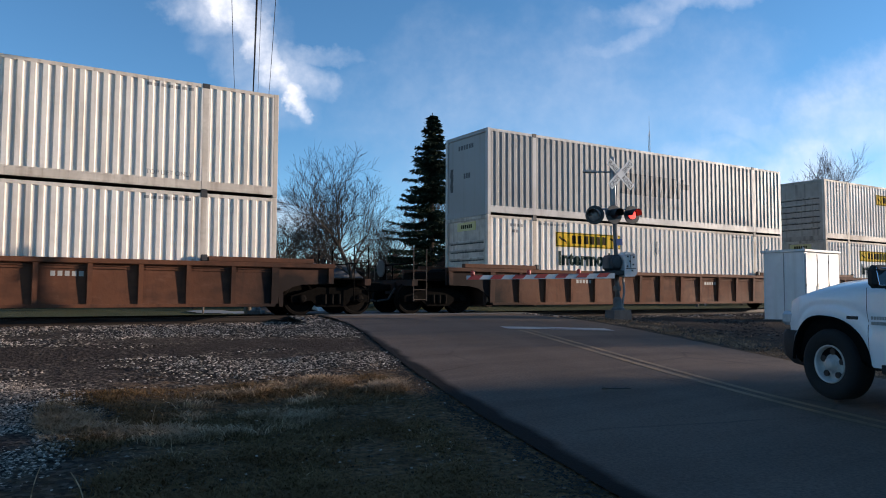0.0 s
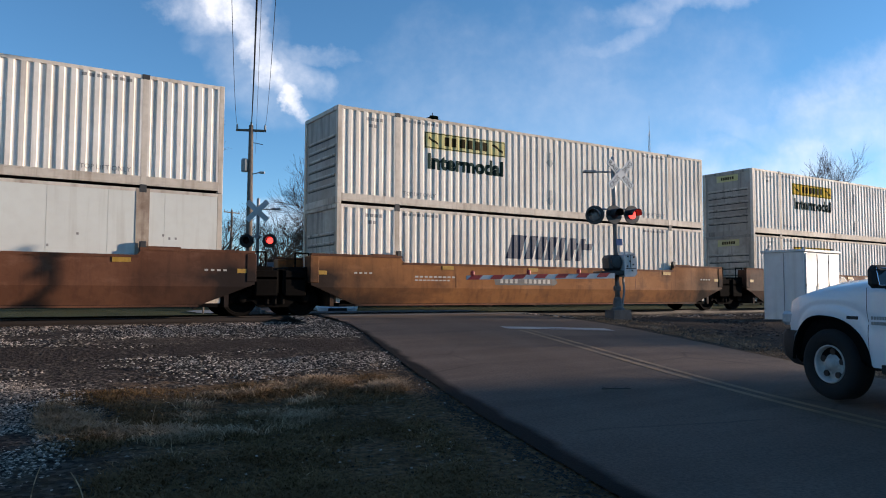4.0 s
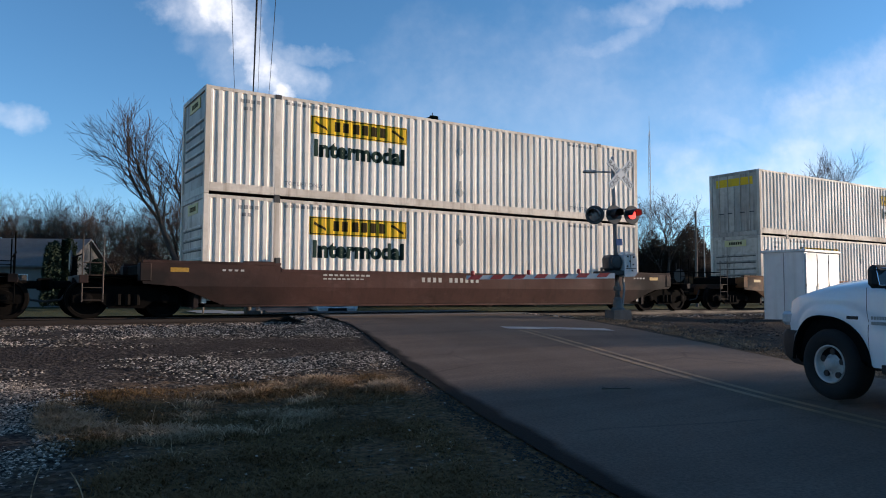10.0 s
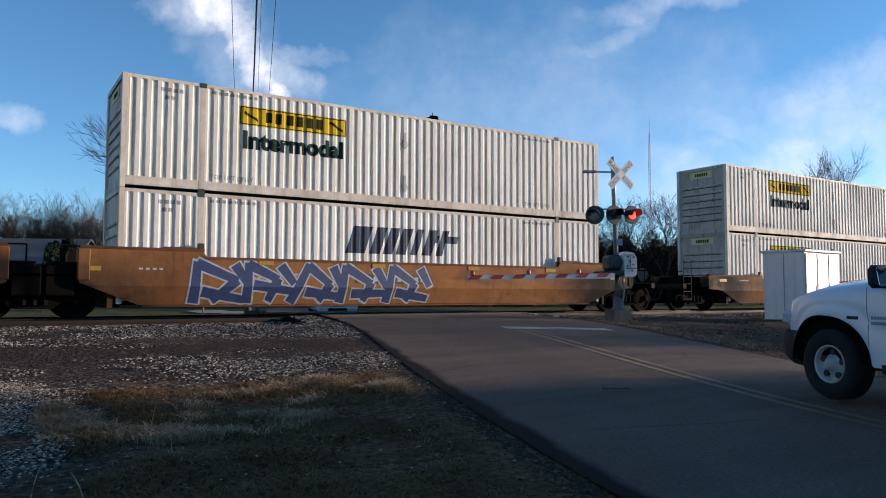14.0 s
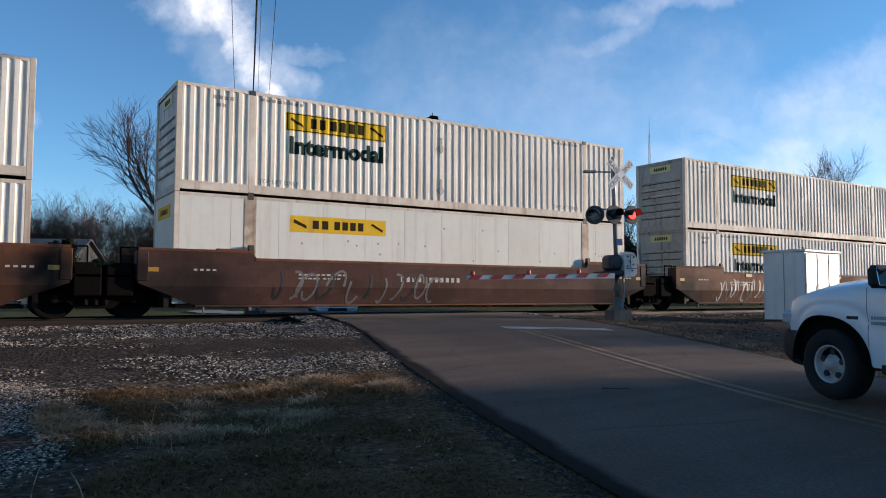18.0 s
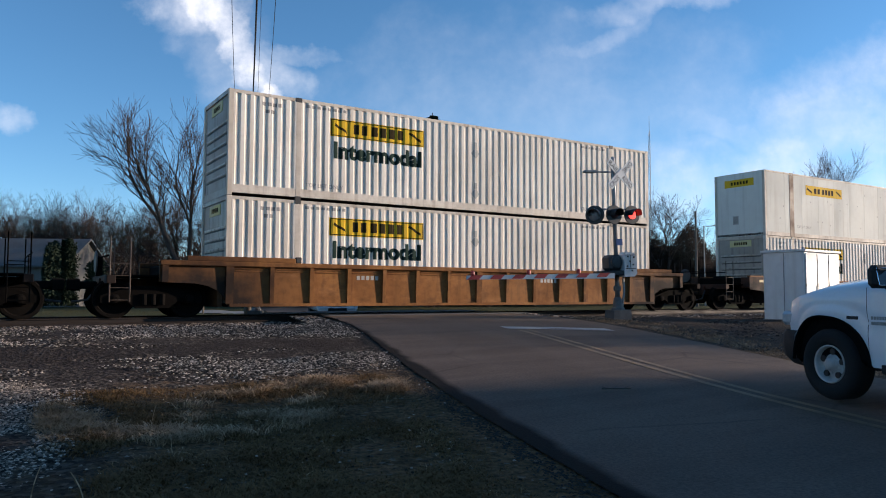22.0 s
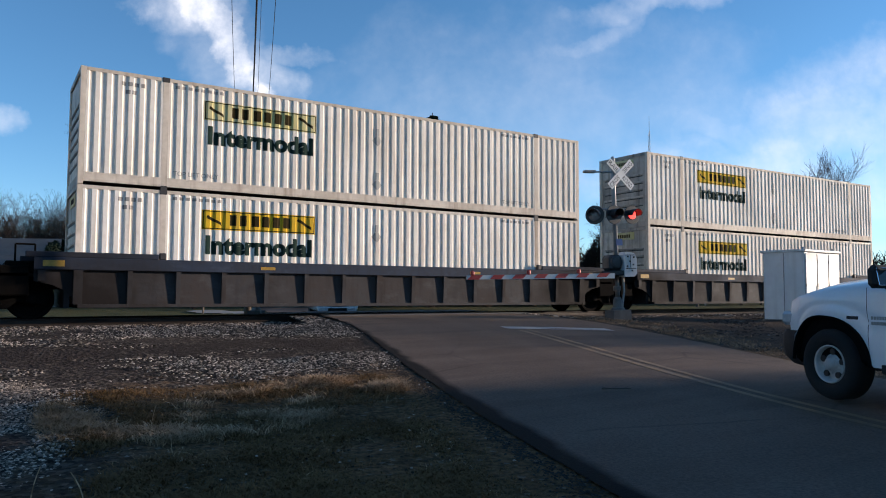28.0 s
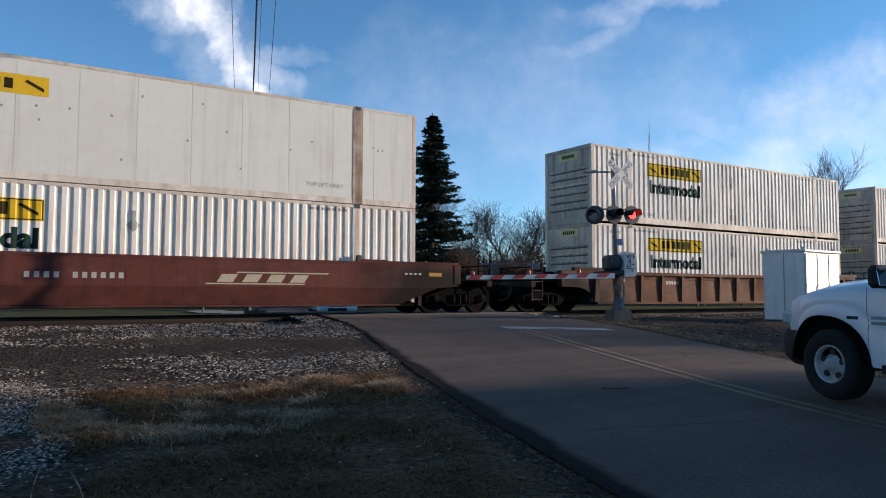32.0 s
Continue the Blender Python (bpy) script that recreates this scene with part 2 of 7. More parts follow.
def on_ribs(bm, proud=0.004):
    """Lays flat lettering or a sheet in x and z onto the corrugated near side."""
    xs = [v.co.x for v in bm.verts]
    for x in BREAK_X[(BREAK_X > min(xs)) & (BREAK_X < max(xs))]:
        bmesh.ops.bisect_plane(bm, geom=bm.verts[:] + bm.edges[:] + bm.faces[:], plane_co=(x, 0, 0), plane_no=(1, 0, 0))
    for v in bm.verts:
        v.co.y = -HY - proud + float(np.interp(v.co.x, BREAK_X, BREAK_D))
    return bm


def moved(bm, x, z):
    bmesh.ops.translate(bm, verts=bm.verts[:], vec=(x, 0, z))
    return bm


def far_side(ob, a, b):
    """Takes a part made for the near side to the far side, over the same stretch a to b of the length."""
    ob.matrix_basis = pose(a + b, 0, 0, 0, 0, 180)
    return ob


def corrugated(flip):
    bm = bmesh.new()
    for a, b in BAYS:
        pts = rib_breaks(a, b)
        lo = [bm.verts.new((x, -HY + d, 0.30)) for x, d in pts]
        hi = [bm.verts.new((x, -HY + d, CH - 0.10)) for x, d in pts]
        for i in range(len(pts) - 1):
            bm.faces.new((lo[i], lo[i + 1], hi[i + 1], hi[i]))
    if flip:
        bmesh.ops.rotate(bm, verts=bm.verts[:], matrix=Matrix.Rotation(math.pi, 3, "Z"))
    return bm


def bars(n, x0, x1, z0, z1, gap=0.3, slant=0.0):
    """Plain blocks that stand for lettering."""
    out, w = [], (x1 - x0) / n
    for i in range(n):
        a, b = x0 + i * w + w * gap / 2, x0 + (i + 1) * w - w * gap / 2
        out.append([(a, z0), (b, z0), (b + slant, z1), (a + slant, z1)])
    return out


def frame_parts(root, rail, sheet_end):
    for s in (-1, 1):
        ya, yb = sorted((s * HY, s * (HY - 0.10)))
        part("top_rail", boxes((-HX + 0.13, HX - 0.13, ya, yb, CH - 0.10, CH - 0.012)), rail, root)
        bm = bmesh.new()
        for a, b in BAYS:
            box(bm, a, b, ya, yb, 0.07, 0.30)
            box(bm, a + 0.05, b - 0.05, ya - (0.006 if s < 0 else 0), yb + (0.006 if s > 0 else 0), 0.255, 0.285)
            box(bm, a + 0.05, b - 0.05, ya - (0.006 if s < 0 else 0), yb + (0.006 if s > 0 else 0), 0.085, 0.115)
        part("bottom_rail", bm, rail, root)
        for e in (-1, 1):
            xa, xb = sorted((e * HX, e * (HX - 0.13)))
            yp, yq = sorted((s * HY, s * (HY - 0.13)))
            part("corner_post", boxes((xa, xb, yp, yq, 0, CH), bevel=0.008), rail, root)
            xa, xb = sorted((e * (POST - 0.07), e * (POST + 0.07)))
            post = part("lift_post", boxes((xa, xb, ya - 0.004 * (s < 0), yb + 0.004 * (s > 0), 0, CH - 0.12)), rail, root)
            part("lift_casting", boxes((xa - 0.02, xb + 0.02, ya - 0.012 * (s < 0), yb + 0.012 * (s > 0), CH - 0.12, CH + 0.005), bevel=0.006), CASTING, post, "dark steel lifting casting")
            if s < 0:
                part("stacking_lock", boxes((xa - 0.01, xb + 0.01, ya - 0.01, yb, -0.02, 0.09), bevel=0.006), CASTING, post)
    part("roof", boxes((-HX + 0.02, HX - 0.02, -HY + 0.02, HY - 0.02, CH - 0.03, CH - 0.016)), rail, root)
    part("floor", boxes((-HX + 0.02, HX - 0.02, -HY + 0.02, HY - 0.02, 0.05, 0.16)), DARK, root)


def front_end(root, mat, plate, smooth=False):
    """Front wall with ribs that lie across it and dark strips for dirt and shade under them, or a smooth sheet with
    small marks.
    """
    y0, y1 = -HY + 0.13, HY - 0.13
    wall = part("front_wall", boxes((-HX + 0.045, -HX + 0.075, y0, y1, 0.16, CH - 0.10)), mat, root)
    shade_strips = []
    if smooth:
        marks = [(-HX + 0.040, -HX + 0.0455, -0.40 + i * 0.16, -0.29 + i * 0.16, CH - 0.52, CH - 0.36) for i in range(6)]
        part("plate_mark", boxes(*marks, *[(-HX + 0.040, -HX + 0.0455, -0.20 + i * 0.14, -0.10 + i * 0.14, 1.35, 1.53) for i in range(3)]), DECAL_CHAR, wall)
        tagged(part("door_stain", shapes_x([[(0.86 + dy, 0.95 + i * .2), (1.02 + dy, 0.95 + i * .2), (1.04 - dy, 1.18 + i * .2), (0.84, 1.18 + i * .2)] for i, dy in enumerate((.0, .03, -.02, .02))], -HX + 0.042), CASTING, wall), kind="stuff")
    for i in range(0 if smooth else 6):
        z = 0.55 + i * 0.29
        # dark strip that draws in the dirt line and shade under this rib
        shade_strips.append((-HX + 0.036, -HX + 0.0455, y0 + 0.16, y1 - 0.16, z - 0.04, z - 0.004))
        part("end_rib", boxes((-HX + 0.012, -HX + 0.045, y0 + 0.12, y1 - 0.12, z, z + 0.075), bevel=0.012), mat, wall)
    if shade_strips:
        tagged(part("slot_panel", boxes(*shade_strips), CASTING, wall), kind="stuff")
    part("top_sill", boxes((-HX + 0.002, -HX + 0.10, y0, y1, CH - 0.12, CH)), mat, root)
    part("bottom_sill", boxes((-HX + 0.002, -HX + 0.10, y0, y1, 0, 0.20)), mat, root)
    if plate:
        pl = part("nameplate", boxes((-HX + 0.028, -HX + 0.045, -0.55, 0.55, CH - 0.46, CH - 0.17)), plate, wall, "yellow plate with dark bars")
        bm = bmesh.new()
        for i in range(6):
            box(bm, -HX + 0.024, -HX + 0.028, -0.34 + i * 0.115, -0.26 + i * 0.115, CH - 0.38, CH - 0.25)
        part("plate_mark", bm, DECAL_DARK, pl)


def door_end(root, mat, plate, gear=False):
    y0, y1 = -HY + 0.13, HY - 0.13
    for s in (-1, 1):
        a, b = sorted((s * 0.01, s * (HY - 0.14)))
        door = part("door", boxes((HX - 0.07, HX - 0.03, a, b, 0.20, CH - 0.13), bevel=0.01), mat, root)
        for k in (0.32, 0.78) if gear else ():
            y = s * k
            part("lock_rod", rods(((HX - 0.012, y, 0.12), (HX - 0.012, y, CH - 0.08), 0.019), n=6), mat, door)
            part("lock_handle", boxes((HX - 0.02, HX + 0.004, y - 0.02, y + 0.22, 1.02, 1.06)), CASTING, door)
    part("top_sill", boxes((HX - 0.10, HX - 0.002, y0, y1, CH - 0.13, CH)), mat, root)
    part("bottom_sill", boxes((HX - 0.10, HX - 0.002, y0, y1, 0, 0.19)), mat, root)
    if plate:
        part("nameplate", boxes((HX - 0.034, HX - 0.024, -0.95, 0.95, CH - 0.62, CH - 0.27)), plate, root)


def diamond(x, z, r=0.17):
    return [(x - r, z), (x, z - r), (x + r, z), (x, z + r)]


def name_block(root, x0, z0, plate_mat=None, words=True, both=True, mono=DECAL_DARK, w=3.15):
    """The yellow nameplate with plain dark marks, and the line of green lettering under it."""
    h = 0.52
    for far in ((False, True) if both else (False,)):
        def put(ob):
            return far_side(ob, x0, x0 + w) if far else ob
        pl = put(part("nameplate", on_ribs(shapes([[(x0, z0), (x0 + w, z0), (x0 + w, z0 + h), (x0, z0 + h)]])), plate_mat or YELLOW, root, "yellow nameplate with a dark rim"))
        edge = [[(x0 + 0.02, z0 + a), (x0 + w - 0.02, z0 + a), (x0 + w - 0.02, z0 + a + 0.025), (x0 + 0.02, z0 + a + 0.025)] for a in (0.02, h - 0.045)]
        edge += [[(x0 + a, z0 + 0.02), (x0 + a + 0.03, z0 + 0.02), (x0 + a + 0.03, z0 + h - 0.02), (x0 + a, z0 + h - 0.02)] for a in (0.02, w - 0.05)]
        part("plate_rim", on_ribs(shapes(edge), 0.007), mono, pl)
        part("plate_mark", on_ribs(shapes(bars(2, x0 + 0.68, x0 + 1.22, z0 + 0.13, z0 + 0.42, 0.35) + bars(4, x0 + 1.28, x0 + 2.45, z0 + 0.13, z0 + 0.42, 0.3)
                                   + [[(x0 + 0.12, z0 + 0.30), (x0 + 0.52, z0 + 0.12), (x0 + 0.50, z0 + 0.20), (x0 + 0.14, z0 + 0.38)],
                                      [(x0 + w - 0.55, z0 + 0.36), (x0 + w - 0.12, z0 + 0.12), (x0 + w - 0.12, z0 + 0.20), (x0 + w - 0.5, z0 + 0.42)]]), 0.007), mono, pl)
        if words:
            put(part("lettering", on_ribs(moved(text_mesh("Intermodal", 0.46, 2.95, 0.032), x0 + 0.10, z0 - 0.62)), DECAL_GREEN, root, "dark green word on the ribs"))


def stencils(root, words="TOP LIFT ONLY"):
    part("stencil", on_ribs(moved(text_mesh(words, 0.12, 1.15), -POST + 0.22, 0.38)), STENCIL, root)
    part("stencil", on_ribs(moved(text_mesh(words, 0.12, 1.15), POST - 1.45, 0.38)), STENCIL, root)
    part("stencil_line", on_ribs(shapes(bars(8, -POST + 0.2, -POST + 1.5, CH - 0.24, CH - 0.16, 0.35) + bars(7, POST - 1.5, POST - 0.3, CH - 0.24, CH - 0.16, 0.35)
                                       + bars(4, -HX + 0.9, -HX + 1.5, CH - 0.35, CH - 0.25, 0.3) + bars(2, -HX + 1.0, -HX + 1.3, CH - 0.55, CH - 0.45, 0.3))), STENCIL, root)


def container(kind, gear=False):
    """A 53-foot container. Origin: the middle of its underside."""
    grey = kind == "grey"
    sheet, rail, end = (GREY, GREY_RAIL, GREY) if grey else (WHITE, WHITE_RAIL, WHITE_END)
    if kind == "reefer":
        return reefer()
    label = {"grey": "grey corrugated shipping container with charcoal slanted logo blocks",
             "navy": "white corrugated shipping container with navy slanted logo blocks",
             "yellow": "white corrugated shipping container with yellow nameplate and green lettering",
             "faded": "beige weathered corrugated shipping container with faded nameplate",
             "plate": "white corrugated shipping container with one small yellow nameplate",
             "bare": "plain white corrugated shipping container with dirty posts"}[kind]
    root = thing("shipping_container", label, "container", "double-stacked containers")
    part("side_panel", corrugated(False), sheet, root)
    part("side_panel", corrugated(True), sheet, root)
    frame_parts(root, rail, end)
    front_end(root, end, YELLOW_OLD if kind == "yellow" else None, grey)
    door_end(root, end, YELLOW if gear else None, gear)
    stencils(root)
    if kind in ("grey", "navy"):
        m = DECAL_CHAR if grey else DECAL_NAVY
        x0, z0 = -HX + 6.1, (1.15 if grey else 1.45)
        cuts = [[(x0 + p, z0), (x0 + q, z0), (x0 + q + .28, z0 + .80), (x0 + p + .28, z0 + .80)] for p, q in ((0, .62), (.78, 1.12), (1.22, 1.56), (1.66, 2.0), (2.16, 2.40), (2.58, 2.92), (3.08, 3.32))]
        cuts += [[(x0 + p + .14, z0 + .40), (x0 + q + .14, z0 + .40), (x0 + q + .22, z0 + .63), (x0 + p + .22, z0 + .63)] for p, q in ((2.92, 3.02), (3.32, 3.75))]
        part("logo", on_ribs(shapes(cuts)), m, root, "slanted dark logo blocks")
        part("stencil_line", on_ribs(shapes(bars(12, x0 + 1.0, x0 + 3.6, z0 - 0.42, z0 - 0.30, 0.35))), STENCIL, root)
    elif kind == "yellow":
        name_block(root, -HX + 2.95, 1.93)
    elif kind == "faded":
        name_block(root, -HX + 2.95, 1.93, YELLOW_OLD)
    elif kind == "plate":
        name_block(root, -HX + 4.6, 1.93, words=False, both=False, w=2.5)
    if kind in ("yellow", "plate", "faded"):
        for z in (0.62, 1.95):
            ob = part("placard", on_ribs(shapes([diamond(-HX + 8.05, z), [(-HX + 8.00, z + .15), (-HX + 8.10, z + .15), (-HX + 8.10, z + .36), (-HX + 8.00, z + .36)]]), 0.010), PALE, root, "pale diamond placard holder")
    return root


def reefer():
    root = thing("refrigerated_container", "smooth off-white insulated container with yellow nameplate and rusty posts", "container", "double-stacked containers")
    for s in (-1, 1):
        edges = [-HX + 0.13] + [-HX + 0.13 + (CL - 0.26) * i / 12 for i in range(1, 12)] + [HX - 0.13]
        for a, b in zip(edges, edges[1:]):
            part("side_panel", boxes((a + 0.004, b - 0.004, *sorted((s * HY, s * (HY - 0.05))), 0.16, CH - 0.08)), REEFER, root)
        part("panel_backing", boxes((-HX + 0.13, HX - 0.13, *sorted((s * (HY - 0.012), s * (HY - 0.06))), 0.16, CH - 0.08)), REEFER, root)
        part("top_rail", boxes((-HX + 0.13, HX - 0.13, *sorted((s * (HY + 0.01), s * (HY - 0.10))), CH - 0.08, CH)), WHITE_RAIL, root)
        part("bottom_rail", boxes((-HX + 0.13, HX - 0.13, *sorted((s * (HY + 0.006), s * (HY - 0.10))), 0, 0.16)), WHITE_RAIL, root)
        for e in (-1, 1):
            xa, xb = sorted((e * HX, e * (HX - 0.13)))
            part("corner_post", boxes((xa, xb, *sorted((s * HY, s * (HY - 0.13))), 0, CH), bevel=0.008), WHITE_RAIL, root)
            xa, xb = sorted((e * (POST - 0.16), e * (POST + 0.16)))
            post = part("lift_post", boxes((xa, xb, *sorted((s * (HY + 0.012), s * (HY - 0.10))), 0.0, CH + 0.004)), RUSTY_POST, root, "rust-streaked lifting post")
            part("lift_casting", boxes((xa + .08, xb - .08, *sorted((s * (HY + 0.02), s * (HY - 0.1))), CH - 0.10, CH + 0.012)), CASTING, post)
    part("roof", boxes((-HX + 0.02, HX - 0.02, -HY + 0.02, HY - 0.02, CH - 0.03, CH - 0.006)), WHITE_RAIL, root)
    part("floor", boxes((-HX + 0.02, HX - 0.02, -HY + 0.02, HY - 0.02, 0.02, 0.12)), DARK, root)
    wall = part("front_wall", boxes((-HX + 0.02, -HX + 0.06, -HY + 0.13, HY - 0.13, 0.0, CH)), REEFER, root)
    pl = part("nameplate", boxes((-HX + 0.008, -HX + 0.02, -0.75, 0.75, CH - 0.62, CH - 0.28)), YELLOW, wall)
    bm = bmesh.new()
    for i in range(6):
        box(bm, -HX + 0.004, -HX + 0.008, -0.46 + i * 0.155, -0.36 + i * 0.155, CH - 0.52, CH - 0.38)
    part("plate_mark", bm, DECAL_DARK, pl)
    part("service_hatch", boxes((-HX + 0.01, -HX + 0.02, 0.05, 0.35, 0.55, 0.95)), PALE, wall)
    part("hatch_rim", boxes((-HX + 0.004, -HX + 0.010, 0.09, 0.31, 0.60, 0.90)), STENCIL, wall)
    door_end(root, REEFER, None)
    x0, z0 = -HX + 3.1, 1.98

    def flat(polys, proud=0.004):
        bm = shapes(polys)
        for v in bm.verts:
            v.co.y = -HY - proud
        return bm
    pl = part("nameplate", flat([[(x0, z0), (x0 + 3.0, z0), (x0 + 3.0, z0 + .46), (x0, z0 + .46)]]), YELLOW, root, "yellow nameplate with dark bars")
    part("plate_mark", flat(bars(2, x0 + 0.62, x0 + 1.2, z0 + 0.11, z0 + 0.35, 0.35) + bars(4, x0 + 1.3, x0 + 2.3, z0 + 0.11, z0 + 0.35, 0.3)
                            + [[(x0 + .1, z0 + .26), (x0 + .5, z0 + .1), (x0 + .48, z0 + .2), (x0 + .12, z0 + .36)], [(x0 + 2.5, z0 + .30), (x0 + 2.9, z0 + .10), (x0 + 2.9, z0 + .18), (x0 + 2.55, z0 + .36)]], 0.007), DECAL_DARK, pl)
    for x in (-POST + 0.35, POST - 1.6):
        bm = text_mesh("TOP LIFT ONLY", 0.12, 1.15)
        moved(bm, x, 0.42)
        for v in bm.verts:
            v.co.y = -HY - 0.004
        part("stencil", bm, STENCIL, root)
    rnd = random.Random(4)
    marks = []
    for i in range(26):
        x, z = rnd.uniform(-HX + 0.4, HX - 0.5), rnd.choice((0.7, 1.35, 1.7, 2.3)) + rnd.uniform(-.08, .08)
        marks.append([(x, z), (x + .05, z), (x + .05, z + .06), (x, z + .06)])
    part("patch", flat(marks), STENCIL, root, "small scuffs and rivet patches")
    return root

# ---------------------------------------------------------------- well cars
WR = 0.483            # wheel radius
BOGIE = HX + 1.75     # from the middle of the well to the middle of a truck


def bogie(parent, x):
    """A two-axle truck under the car, with cast side frames and turning wheelsets."""
    root = part("truck", boxes((-0.32, 0.32, -1.0, 1.0, 0.42, 0.66), (-0.2, 0.2, -0.5, 0.5, 0.66, 0.80), bevel=0.03), DARK, parent, "cast-steel two-axle truck with shade put into its near-black colour")
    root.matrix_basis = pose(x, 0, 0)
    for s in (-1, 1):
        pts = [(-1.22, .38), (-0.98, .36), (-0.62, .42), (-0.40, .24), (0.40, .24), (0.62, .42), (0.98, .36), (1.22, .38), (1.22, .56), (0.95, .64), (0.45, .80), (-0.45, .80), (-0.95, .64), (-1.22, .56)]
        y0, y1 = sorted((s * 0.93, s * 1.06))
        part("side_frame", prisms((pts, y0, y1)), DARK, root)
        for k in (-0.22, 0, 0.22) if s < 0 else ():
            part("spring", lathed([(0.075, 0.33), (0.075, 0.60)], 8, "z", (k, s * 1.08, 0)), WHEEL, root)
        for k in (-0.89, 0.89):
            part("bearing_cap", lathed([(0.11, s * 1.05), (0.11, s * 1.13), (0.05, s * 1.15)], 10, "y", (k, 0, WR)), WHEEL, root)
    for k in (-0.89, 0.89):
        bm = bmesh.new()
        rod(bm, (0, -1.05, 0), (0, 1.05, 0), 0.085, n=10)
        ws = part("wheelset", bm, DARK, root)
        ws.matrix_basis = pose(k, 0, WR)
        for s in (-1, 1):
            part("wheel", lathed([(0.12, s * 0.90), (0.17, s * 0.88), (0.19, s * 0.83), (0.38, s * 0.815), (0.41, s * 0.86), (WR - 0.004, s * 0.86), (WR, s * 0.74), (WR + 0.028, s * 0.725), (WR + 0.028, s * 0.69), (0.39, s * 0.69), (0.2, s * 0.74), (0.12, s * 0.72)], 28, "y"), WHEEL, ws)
    return root


def cut_ends(bm, left, right):
    """Ends the sills short of a shared truck."""
    for v in bm.verts:
        if (v.co.x > 8.92 and right == "joint") or (v.co.x < -8.92 and left == "joint"):
            v.co.x = math.copysign(8.92, v.co.x)
    return bm


def side_outline(top, bump_top, style):
    """The outline of one side sill in x and z, counter-clockwise."""
    if style == "smooth":
        return [(-7.5, .30), (7.5, .30), (8.75, .80), (9.55, .86), (9.55, bump_top), (6.1, bump_top), (5.95, top), (-5.95, top), (-6.1, bump_top), (-9.55, bump_top), (-9.55, .86), (-8.75, .80)]
    arc = [(8.05 + 0.95 * (1 - math.cos(a)), .30 + 0.58 * math.sin(a)) for a in (0.0, .35, .7, 1.05, 1.4)]
    right = arc + [(9.75, .90), (9.75, top)]
    left = [(-x, z) for x, z in reversed(right)]
    return [p for p in right] + [p for p in left]


